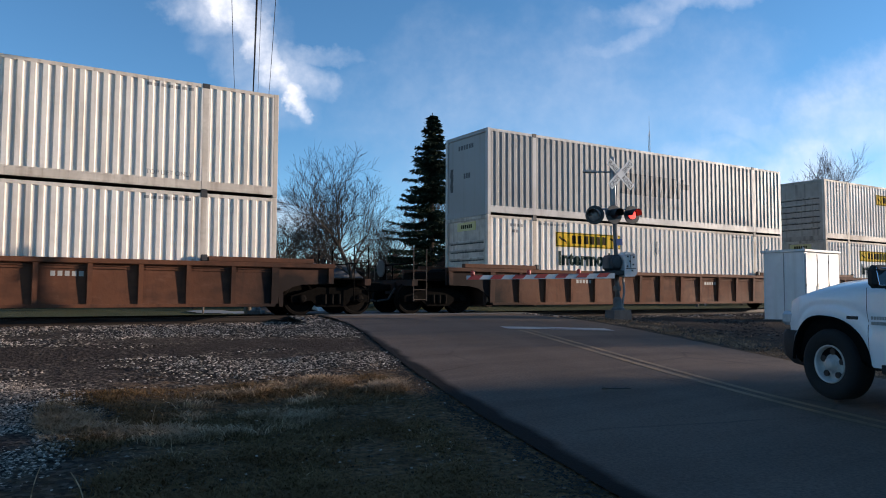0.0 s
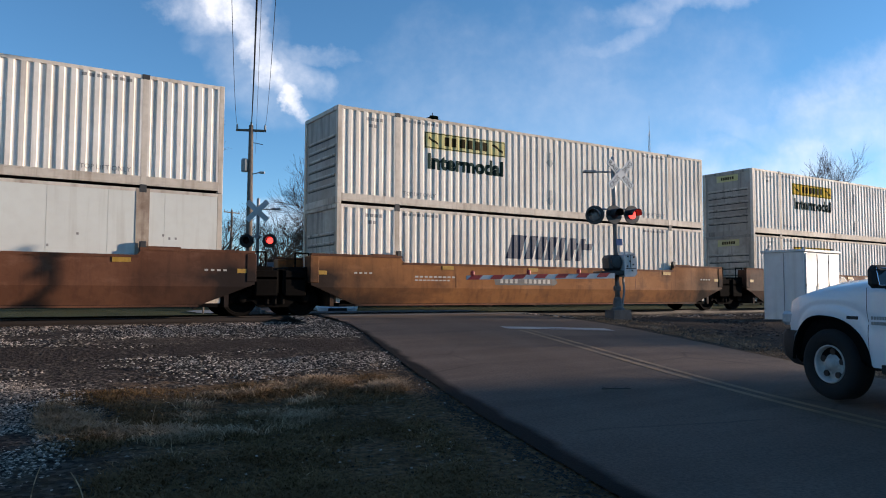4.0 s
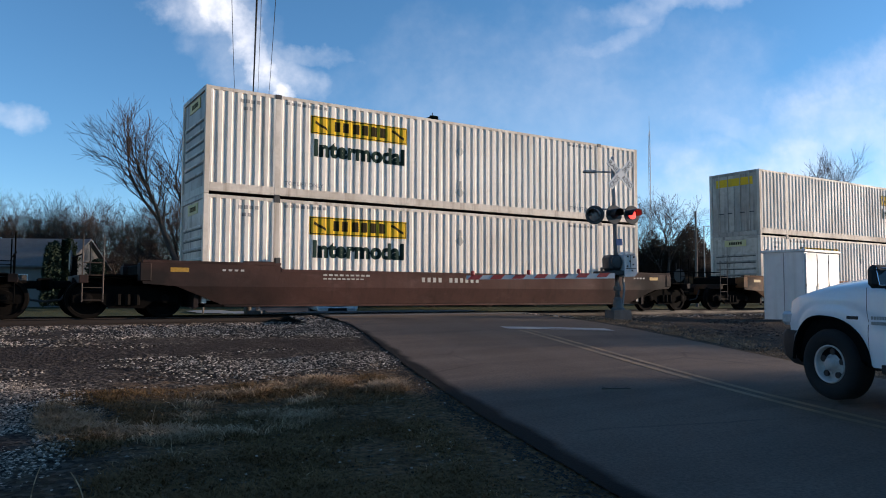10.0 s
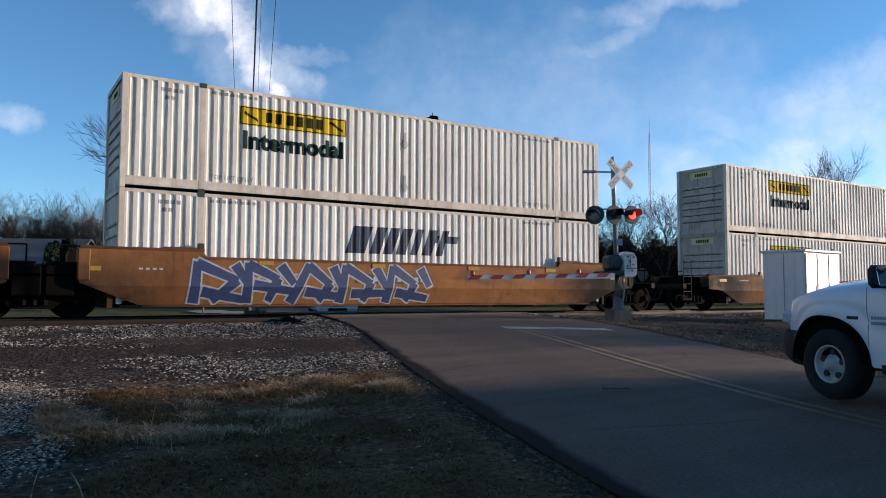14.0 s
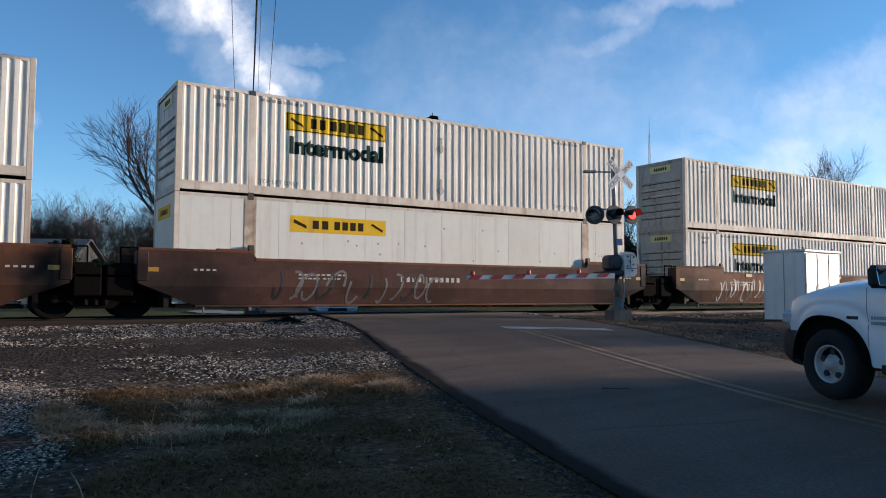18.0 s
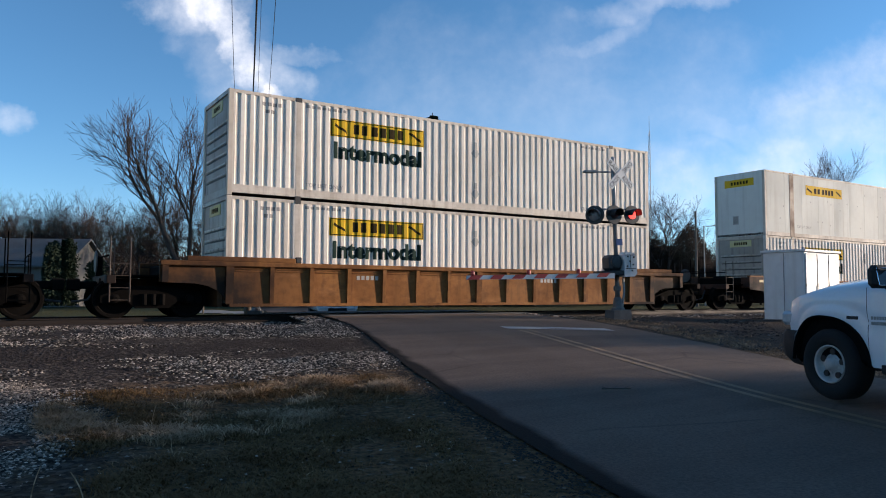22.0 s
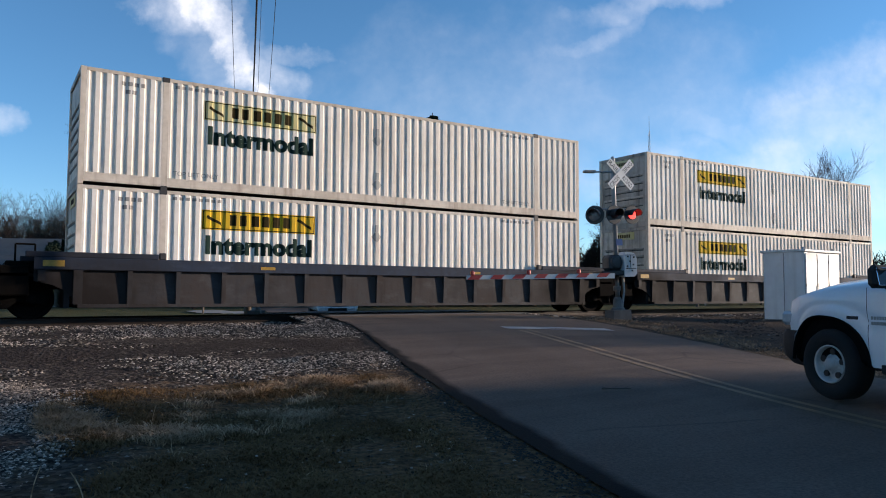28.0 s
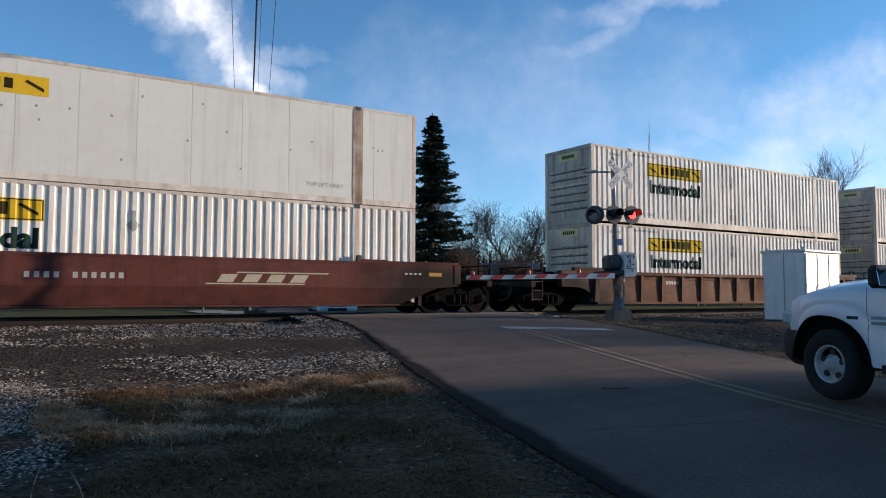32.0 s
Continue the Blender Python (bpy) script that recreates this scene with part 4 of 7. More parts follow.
def ground_material():
    m, nt, b = node_mat("ground_soil", 0.95)
    v = coords(nt, world_space=True)
    sep = nt.nodes.new("ShaderNodeSeparateXYZ")
    nt.links.new(v, sep.inputs[0])
    big = noise_fac(nt, v, 0.55, 5, 0.3, 0.7)
    mid = noise_fac(nt, v, 2.6, 5, 0.35, 0.65)
    fine = noise_fac(nt, v, 16.0, 5, 0.35, 0.68)
    vor = nt.nodes.new("ShaderNodeTexVoronoi")
    vor.inputs["Scale"].default_value = 24.0
    nt.links.new(v, vor.inputs["Vector"])
    bw = nt.nodes.new("ShaderNodeSeparateColor")
    nt.links.new(vor.outputs["Color"], bw.inputs[0])
    stones = mixed(nt, math_node(nt, "POWER", bw.outputs[0], 2.0), (0.013, 0.0105, 0.009), (0.190, 0.150, 0.118))
    stones = mixed(nt, math_node(nt, "MULTIPLY", big, 0.75), stones, (0.034, 0.025, 0.020))
    soil = mixed(nt, mid, (0.215, 0.125, 0.065), (0.130, 0.082, 0.040))
    soil = mixed(nt, math_node(nt, "MULTIPLY", fine, 0.85), soil, (0.024, 0.017, 0.011))
    chips = math_node(nt, "GREATER_THAN", bw.outputs[1], 0.965)
    soil = mixed(nt, math_node(nt, "MULTIPLY", chips, 0.6), soil, (0.16, 0.14, 0.115))
    # grass verge: from the road's edge to about nine metres along the road, right of the camera's foot
    wob = math_node(nt, "MULTIPLY", math_node(nt, "SUBTRACT", mid, 0.5), 1.6)
    gy = math_node(nt, "SUBTRACT", 8.9, math_node(nt, "ADD", sep.outputs[1], wob))
    back = math_node(nt, "MULTIPLY", math_node(nt, "MAXIMUM", math_node(nt, "SUBTRACT", 7.1, sep.outputs[1]), 0.0), 0.37)
    gx = math_node(nt, "ADD", math_node(nt, "ADD", math_node(nt, "SUBTRACT", sep.outputs[0], 0.80), back), math_node(nt, "MULTIPLY", wob, 0.4))
    near = math_node(nt, "MULTIPLY", math_node(nt, "MULTIPLY", gy, 1.2, True), math_node(nt, "MULTIPLY", gx, 1.4, True))
    far = math_node(nt, "MULTIPLY", math_node(nt, "SUBTRACT", sep.outputs[1], 26.0), 0.5, True)
    green = mixed(nt, mid, (0.060, 0.066, 0.024), (0.085, 0.070, 0.034))
    band = math_node(nt, "SUBTRACT", 1.0, math_node(nt, "MULTIPLY", math_node(nt, "ABSOLUTE", math_node(nt, "SUBTRACT", math_node(nt, "ADD", sep.outputs[1], wob), 11.4)), 0.75), True)
    stones = mixed(nt, math_node(nt, "MULTIPLY", band, 0.9), stones, (0.036, 0.027, 0.022))
    c = mixed(nt, near, stones, soil)
    vx = math_node(nt, "MULTIPLY", math_node(nt, "SUBTRACT", math_node(nt, "SUBTRACT", sep.outputs[0], math_node(nt, "MULTIPLY", sep.outputs[1], 0.282)), 9.0), 1.0, True)
    verge = mixed(nt, mid, (0.045, 0.035, 0.029), (0.082, 0.063, 0.047))
    verge = mixed(nt, math_node(nt, "MULTIPLY", fine, 0.5), verge, (0.018, 0.016, 0.015))
    c = mixed(nt, math_node(nt, "MULTIPLY", vx, 0.85), c, verge)
    c = mixed(nt, far, c, green)
    nt.links.new(c, b.inputs["Base Color"])
    h = math_node(nt, "ADD", vor.outputs["Distance"], fine)
    bump(nt, b, h, 0.8, 0.03)
    return m


GROUND = ground_material()
xs = [-2500, -800, -300, -120, -60, -30] + [-16 + 0.5 * i for i in range(0, 112)] + [42, 48, 60, 90, 150, 300, 800, 2500]
ys = [-2500, -600, -150, -50, -20, -8] + [-4 + 0.5 * i for i in range(0, 80)] + [40, 50, 70, 100, 160, 300, 800, 2600]
gv = [(x, y, ground_z(x, y)) for y in ys for x in xs]
gw = len(xs)
gf = [(j * gw + i, j * gw + i + 1, (j + 1) * gw + i + 1, (j + 1) * gw + i) for j in range(len(ys) - 1) for i in range(gw - 1)]
ground = part_raw("ground", gv, gf, GROUND, None, "", True)
tagged(ground, "gravel and soil ground with a grassy verge beside the road", "ground", kind="structure")


def asphalt_material():
    m, nt, b = node_mat("asphalt", 0.82)
    v = coords(nt, world_space=True)
    big = noise_fac(nt, v, 0.35, 5, 0.3, 0.7)
    fine = noise_fac(nt, v, 40.0, 3, 0.3, 0.7)
    v2 = coords(nt, (0.25, 1.6, 1), world_space=True)
    across = noise_fac(nt, v2, 0.7, 4, 0.40, 0.66)
    c = mixed(nt, big, (0.124, 0.090, 0.070), (0.176, 0.128, 0.100))
    c = mixed(nt, math_node(nt, "MULTIPLY", across, 0.45), c, (0.215, 0.158, 0.122))
    # smooth tyre paths, a very dark strip along the near edge, cross bands and cracks
    sep = nt.nodes.new("ShaderNodeSeparateXYZ")
    nt.links.new(v, sep.inputs[0])
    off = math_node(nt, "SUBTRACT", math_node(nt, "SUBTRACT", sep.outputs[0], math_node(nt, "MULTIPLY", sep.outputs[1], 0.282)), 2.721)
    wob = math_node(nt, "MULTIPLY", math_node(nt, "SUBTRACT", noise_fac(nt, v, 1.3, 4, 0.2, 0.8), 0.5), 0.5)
    # dull, darker uneven bands across the road
    v4 = coords(nt, (0.12, 1.0, 1), world_space=True)
    bands = noise_fac(nt, v4, 1.1, 3, 0.50, 0.62)
    c = mixed(nt, math_node(nt, "MULTIPLY", bands, 0.35), c, (0.066, 0.049, 0.040))
    for mid_ in (0.95, 2.45, 4.3, 5.75):
        path = math_node(nt, "SUBTRACT", 1.0, math_node(nt, "MULTIPLY", math_node(nt, "ABSOLUTE", math_node(nt, "SUBTRACT", off, mid_)), 2.6), True)
        c = mixed(nt, math_node(nt, "MULTIPLY", path, 0.22), c, (0.208, 0.154, 0.120))
    warp = nt.nodes.new("ShaderNodeMix")
    warp.data_type = "VECTOR"
    warp.inputs[0].default_value = 0.12
    nt.links.new(v, warp.inputs[4])
    wn_ = nt.nodes.new("ShaderNodeTexNoise")
    wn_.inputs["Scale"].default_value = 1.5
    nt.links.new(v, wn_.inputs["Vector"])
    nt.links.new(wn_.outputs["Color"], warp.inputs[5])
    cr = nt.nodes.new("ShaderNodeTexVoronoi")
    cr.feature = "DISTANCE_TO_EDGE"
    cr.inputs["Scale"].default_value = 0.42
    nt.links.new(warp.outputs[1], cr.inputs["Vector"])
    crack = math_node(nt, "SUBTRACT", 1.0, math_node(nt, "MULTIPLY", cr.outputs["Distance"], 70.0), True)
    crack = math_node(nt, "MULTIPLY", crack, noise_fac(nt, v, 0.6, 3, 0.42, 0.6))
    c = mixed(nt, math_node(nt, "MULTIPLY", crack, 0.35), c, (0.014, 0.014, 0.015))
    c = mixed(nt, math_node(nt, "MULTIPLY", fine, 0.55), c, (0.045, 0.034, 0.028))
    grit = noise_fac(nt, v, 130.0, 2, 0.60, 0.72)
    c = mixed(nt, math_node(nt, "MULTIPLY", grit, 0.45), c, (0.20, 0.165, 0.135))
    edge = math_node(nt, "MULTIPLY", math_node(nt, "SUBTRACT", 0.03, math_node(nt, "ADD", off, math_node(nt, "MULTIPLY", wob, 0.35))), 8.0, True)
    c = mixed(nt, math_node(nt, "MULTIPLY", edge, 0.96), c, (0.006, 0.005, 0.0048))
    nt.links.new(c, b.inputs["Base Color"])
    bump(nt, b, fine, 0.35, 0.006)
    return m


ASPHALT = asphalt_material()
LINE_Y = worn("line_yellow", (0.25, 0.15, 0.066), (0.085, 0.072, 0.055), (0.08, 0.07, 0.06), 0.7, 0, 1.0, 0.5, 7, 1.4, world_space=True, relief=0)
LINE_W = worn("line_white", (0.40, 0.39, 0.37), (0.16, 0.155, 0.15), (0.2, 0.2, 0.2), 0.7, 0, 0.6, 0.3, 12, 1.6, world_space=True, relief=0)


def road_z(y):
    return profile(y) + 0.012 if y < 16.5 else road_drop(y)


def crown(off, y):
    """The road's camber: highest along its middle, gone where it meets the rails."""
    return 0.045 * min(1.0, max(0.0, (17.0 - y) / 4.0)) * max(0.0, 1 - ((off - ROAD_W / 2) / (ROAD_W / 2)) ** 2)


def strip(name, off0, off1, ya, yb, dz, mat, label="", wob=0.0, step=0.5, kind="structure"):
    n = max(2, int((yb - ya) / step))
    v, f = [], []
    for i in range(n + 1):
        y = ya + (yb - ya) * i / n
        w = wob * noise.noise((y * 1.7, off0, 3))
        first = off0 + w + (edge_off(y) if wob else 0.0)
        cols = 8 if wob else 1
        for k in range(cols + 1):
            o = first + (off1 - first) * k / cols
            v.append((road_left(y) + o, y, road_z(y) + dz + crown(o, y)))
        if i:
            m = cols + 1
            f += [(m * (i - 1) + k, m * (i - 1) + k + 1, m * i + k + 1, m * i + k) for k in range(cols)]
    ob = part_raw(name, v, f, mat)
    return tagged(ob, label, name.replace("_", " "), kind=kind)


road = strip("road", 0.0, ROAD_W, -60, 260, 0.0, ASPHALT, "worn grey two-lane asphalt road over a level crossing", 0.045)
for off in (3.22, 3.46):
    strip("centre_line", off, off + 0.11, -20, 11.9, 0.005, LINE_Y, "faded double yellow centre line")
bm = bmesh.new()
ya = 12.1
pts = []
for o, dy in ((3.12, 0.04), (3.8, -.16), (4.5, -.37), (5.65, -0.71), (5.65, -0.26), (4.5, .08), (3.8, .29), (3.12, 0.49)):
    y = ya + dy
    pts.append(bm.verts.new((road_left(y) + o, y, road_z(y) + 0.006 + crown(o, y))))
bm.faces.new(pts)
tagged(part("stop_line", bm, LINE_W), "worn white stop line across the lane", "stop line", kind="structure")

# ---- track
RAIL = worn("rail_steel", (0.030, 0.020, 0.015), (0.02, 0.014, 0.012), (0.015, 0.012, 0.010), 0.6, 0.4, 0.5, 0.3)
RAIL_TOP = plain("rail_head", (0.35, 0.34, 0.33), 0.25, 0.9, 0.2)


def ballast_material(name="ballast_stone", dark=(0.017, 0.015, 0.013), light=(0.60, 0.50, 0.41), rare=2.3):
    m, nt, b = node_mat(name, 0.95)
    g = nt.nodes.new("ShaderNodeNewGeometry")
    c = mixed(nt, math_node(nt, "POWER", g.outputs["Random Per Island"], rare), dark, light)
    v = coords(nt, world_space=True)
    c = mixed(nt, math_node(nt, "MULTIPLY", noise_fac(nt, v, 0.9, 4, 0.45, 0.7), 0.6), c, (0.045, 0.038, 0.033))
    nt.links.new(c, b.inputs["Base Color"])
    return m


STONE = ballast_material(light=(0.72, 0.58, 0.46), rare=1.9)
STONE_TRACK = ballast_material("track_ballast", (0.018, 0.014, 0.012), (0.55, 0.45, 0.37), 3.0)
STONE_MIX = ballast_material("path_gravel", (0.018, 0.015, 0.012), (0.60, 0.50, 0.41), 2.9)
STONE_DULL = ballast_material("verge_stone", (0.014, 0.013, 0.013), (0.15, 0.14, 0.13))
GRIT = plain("grit_dark", (0.055, 0.050, 0.046), 0.95, var=0.5)
bed = [(16.9, -0.42), (18.5, -0.20), (22.9, -0.20), (24.6, -0.44)]
for xa, xb in ((-120, 8.0), (15.9, 160)):
    v, f = [], []
    n = 60
    for i in range(n + 1):
        x = xa + (xb - xa) * i / n
        v += [(x, y, z) for y, z in bed]
        if i:
            f += [(4 * i - 4 + k, 4 * i + k, 4 * i + k + 1, 4 * i - 3 + k) for k in range(3)]
    tagged(part_raw("ballast_bed", v, f, GROUND), "grey stone ballast bed under the rails", "ballast", kind="structure")
rail_prof = [(-.075, -.17), (.075, -.17), (.075, -.155), (.012, -.13), (.012, -.04), (.036, -.03), (.036, 0), (-.036, 0), (-.036, -.03), (-.012, -.04), (-.012, -.13), (-.075, -.155)]
for y in (TRACK_Y - 0.7555, TRACK_Y + 0.7555):
    v = [(x, y + a, z) for x in (-120.0, 160.0) for a, z in rail_prof]
    n = len(rail_prof)
    f = [(i, (i + 1) % n, n + (i + 1) % n, n + i) for i in range(n)]
    tagged(part_raw("rail", v, f, RAIL), "rusty steel rail with a worn head", "rail", kind="structure")
TIE = worn("tie_wood", (0.075, 0.060, 0.050), (0.04, 0.034, 0.03), (0.03, 0.026, 0.024), 0.9, 0, 0.6, 0.3)
tie = part("tie", boxes((-.115, .115, -1.3, 1.3, -.34, -.172), bevel=.012), TIE)
tagged(tie, "weathered dark wooden railway tie", "railway tie", "ties under the rails")
tie.matrix_basis = pose(-6, TRACK_Y, 0)
for i in range(1, 90):
    x = -6 + i * 0.52
    if not on_road(x, TRACK_Y, 0.3):
        copy_thing(tie, pose(x, TRACK_Y + 0.03 * math.sin(i * 7.3), 0, 0, 0, math.sin(i * 3.1)))
# ---- crossing panels between and beside the rails
PANEL = worn("crossing_timber", (0.10, 0.098, 0.098), (0.06, 0.058, 0.056), (0.04, 0.038, 0.036), 0.85, 0, 0.6, 0.3, world_space=True)
for ya, yb in ((19.0, 19.85), (20.05, 20.67), (20.72, 21.34), (21.55, 22.4)):
    xm = road_left(20.7)
    tagged(part("crossing_panel", boxes((xm - 0.3, xm + ROAD_W + 0.3, ya, yb, -.16, .012), bevel=.01), PANEL), "dark flush panel between the rails at the crossing", "crossing panel", kind="structure")


# ---- loose stones and dry grass
def scatter(name, spots, sizes, mat, label, category, flat=0.7, seed=1):
    rnd = np.random.RandomState(seed)
    low = [(math.cos(1.257 * i), math.sin(1.257 * i), -.15) for i in range(5)]
    top = [(.62 * math.cos(2.094 * i + .5), .62 * math.sin(2.094 * i + .5), .62) for i in range(3)]
    base = np.array(low + top)
    tri = np.array([(5, 6, 7), (0, 1, 5), (1, 2, 6), (2, 3, 6), (3, 4, 7), (4, 0, 7), (1, 6, 5), (3, 7, 6), (0, 5, 7)])
    n = len(spots)
    jit = base[None] * rnd.uniform(.65, 1.25, (n, 8, 3)) * np.array([1, 1, flat])
    a = rnd.uniform(0, 2 * math.pi, n)
    c, s = np.cos(a)[:, None], np.sin(a)[:, None]
    x = jit[:, :, 0] * c - jit[:, :, 1] * s
    y = jit[:, :, 0] * s + jit[:, :, 1] * c
    v = np.stack([x, y, jit[:, :, 2]], -1) * np.asarray(sizes)[:, None, None] + np.asarray(spots)[:, None, :]
    f = (tri[None] + 8 * np.arange(n)[:, None, None]).reshape(-1, 3)
    ob = part_raw(name, v.reshape(-1, 3).tolist(), f.tolist(), mat)
    return tagged(ob, label, category, kind="stuff")


def bed_z(y):
    return float(np.interp(y, [p[0] for p in bed], [p[1] for p in bed]))


rnd = random.Random(11)
spots, sizes = [], []
while len(spots) < 56000:
    d = 5.0 + 14 * rnd.random() ** 1.15
    a = radians(rnd.uniform(-6, 40))
    x, y = d * math.sin(a), d * math.cos(a)
    if y > 17.2 or on_road(x, y, 0.1 + 0.3 * rnd.random()):
        continue
    if y < 8.9 + rnd.uniform(-.5, .5) and x > gravel_edge(y) + rnd.uniform(-.22, .22) and rnd.random() > .008:
        continue
    if noise.noise((x * .45, y * .9, 2)) + rnd.uniform(-.35, .35) < (-.45 if y < 9 and x < .9 else 0.40 if 10.2 < y + .5 * noise.noise((x * .3, 0, 7)) < 12.5 else -0.12):
        continue
    spots.append((x, y, ground_z(x, y) + .006))
    sizes.append(rnd.uniform(.009, .024) * (.8 if d < 8.5 else 1))
scatter("gravel", spots, sizes, STONE_MIX, "loose grey and white gravel beside the road", "gravel", 0.7, 3)
spots, sizes = [], []
while len(spots) < 19000:
    x, y = rnd.uniform(-1.4, 1.3), rnd.uniform(4.6, 9.0)
    if x > gravel_edge(y) + rnd.uniform(-.25, .12) or noise.noise((x * .8, y * .8, 12)) + rnd.uniform(-.4, .4) < -.12:
        continue
    spots.append((x, y, ground_z(x, y) + .008))
    sizes.append(rnd.uniform(.009, .023))
scatter("gravel", spots, sizes, STONE, "pale crushed gravel at the foot of the verge", "gravel", 0.75, 6)
spots, sizes = [], []
while len(spots) < 26000:
    x, y = (rnd.uniform(-3, 8.4) if len(spots) < 17000 else rnd.uniform(14.5, 42)), rnd.uniform(16.2, 19.9)
    if on_road(x, y, 0.2):
        continue
    spots.append((x, y, max(bed_z(y), ground_z(x, y)) + .012))
    sizes.append(rnd.uniform(.020, .056))
scatter("ballast", spots, sizes, STONE_TRACK, "grey and pale crushed stone ballast", "ballast", 0.8, 4)
spots, sizes = [], []
while len(spots) < 6500:
    x, y = rnd.uniform(10, 36), rnd.uniform(5.5, 17)
    if on_road(x, y, 0.25) or x - road_left(y) < ROAD_W:
        continue
    if noise.noise((x * .5, y * .5, 9)) + rnd.uniform(-.3, .3) < (.10 if y > 13.5 else .25):
        continue
    spots.append((x, y, ground_z(x, y) + .006))
    sizes.append(rnd.uniform(.014, .042))
scatter("gravel", spots, sizes, STONE_DULL, "scattered gravel on the far verge", "gravel", 0.7, 5)


def grass(name, tufts, mat, label, seed, blades=7, high=(.06, .22), lean=.6, wide=.006):
    """Tufts of blades that rise, bend over and hang down to their tips; lean: reach over height."""
    rnd = random.Random(seed)
    v, f = [], []
    for x, y, k in tufts:
        z = ground_z(x, y)
        main = rnd.uniform(0, 6.283)
        for _ in range(blades):
            a, h = main + rnd.gauss(0, 1.1), rnd.uniform(*high) * k
            bx, by = x + rnd.gauss(0, .05), y + rnd.gauss(0, .05)
            dx, dy = math.cos(a), math.sin(a)
            l = rnd.uniform(.25, 1.0) * lean * h
            w = wide * rnd.uniform(.6, 1.4)
            droop = min(.9, .28 * lean) * rnd.uniform(.5, 1.0)
            n = len(v)
            for t, wk in ((0, 1), (.4, .9), (.75, .7)):
                zz = z - .01 + h * (1.75 * t - (.75 + droop) * t * t)
                px_, py_ = bx + dx * l * t ** 1.3, by + dy * l * t ** 1.3
                v += [(px_ - dy * w * wk, py_ + dx * w * wk, zz), (px_ + dy * w * wk, py_ - dx * w * wk, zz)]
            v.append((bx + dx * l, by + dy * l, z + h * (1 - droop)))
            f += [(n, n + 1, n + 3, n + 2), (n + 2, n + 3, n + 5, n + 4), (n + 4, n + 5, n + 6)]
    ob = part_raw(name, v, f, mat)
    return tagged(ob, label, "grass", kind="stuff")


def blade_material(name, a, b2, c2):
    m, nt, b = node_mat(name, 0.8)
    g = nt.nodes.new("ShaderNodeNewGeometry")
    c = mixed(nt, g.outputs["Random Per Island"], a, b2)
    v = coords(nt, world_space=True)
    c = mixed(nt, noise_fac(nt, v, 1.2, 3, .4, .65), c, c2)
    nt.links.new(c, b.inputs["Base Color"])
    return m


DRY = blade_material("grass_dry", (0.66, 0.45, 0.27), (0.16, 0.10, 0.055), (0.27, 0.17, 0.095))
GREEN = blade_material("grass_green", (0.105, 0.062, 0.023), (0.25, 0.145, 0.066), (0.150, 0.085, 0.038))
tufts = []
while len(tufts) < 1900:
    x, y = rnd.uniform(.5, 5.4), rnd.uniform(5.6, 9.4)
    if on_road(x, y, .7) or noise.noise((x * 1.1, y * 1.9, 1)) + rnd.uniform(-.18, .18) < .17:
        continue
    mid_y = 6.75 + .07 * x * x if x > 1.2 else 7.1
    if rnd.random() > 1.1 - abs(y - mid_y) / .85:
        continue
    tufts.append((x, y, rnd.uniform(.5, 1.1)))
grass("dry_grass", tufts, DRY, "matted dry straw-coloured grass on the verge", 21, 14, (.03, .12), 2.1, .0034)
tufts = []
while len(tufts) < 420:
    x, y = rnd.uniform(.8, 4.6), rnd.uniform(3.0, 6.6)
    if on_road(x, y, .9) or noise.noise((x * 1.1, y * 1.3, 6)) + rnd.uniform(-.2, .2) < .12:
        continue
    tufts.append((x, y, rnd.uniform(.3, .7)))
grass("dry_grass", tufts, DRY, "thin dead straw lying in the shaded grass", 25, 5, (.02, .07), 3.2, .003)
tufts = []
while len(tufts) < 9500:
    x, y = rnd.uniform(.35, 5.2), rnd.uniform(2.4, 8.4)
    if on_road(x, y, .65 + rnd.uniform(0, .5)) or noise.noise((x * 1.3, y * 1.3, 4)) + rnd.uniform(-.35, .35) < -.05 or x < gravel_edge(y) + rnd.uniform(-.2, .2):
        continue
    tufts.append((x, y, rnd.uniform(.3, .8)))
grass("green_grass", tufts, GREEN, "short dull green-brown grass on the shaded verge", 22, 8, (.02, .085), 2.2, .0035)
tufts = []
while len(tufts) < 1500:
    y = rnd.uniform(5, 15.5)
    x = road_left(y) + ROAD_W + .3 + abs(rnd.gauss(0, .8))
    tufts.append((x, y, rnd.uniform(.3, .9)))
grass("dry_grass", tufts, DRY, "dry straw along the road's far edge", 23, 6, (.03, .10), 2.2, .004)
# a few tall dead stalks close to the camera
v, f = [], []
for x, y, h, l in ((1.15, 6.05, .14, -.02), (1.62, 5.85, .18, .07), (.28, 4.95, .26, .05), (.55, 4.75, .24, -.08), (1.32, 6.9, .16, .03)):
    z = ground_z(x, y) - .02
    prev = Vector((x, y, z))
    for i in range(5):
        q = Vector((x + l * ((i + 1) / 5) ** 2, y, z + h * (i + 1) / 5))
        d = (q - prev).normalized().orthogonal() * .004
        n = len(v)
        v += [prev - d, prev + d, q + d * .8, q - d * .8]
        f.append((n, n + 1, n + 2, n + 3))
        prev = q
tagged(part_raw("dead_stalk", v, f, DRY), "a few tall dead grass stalks", "grass", kind="stuff")
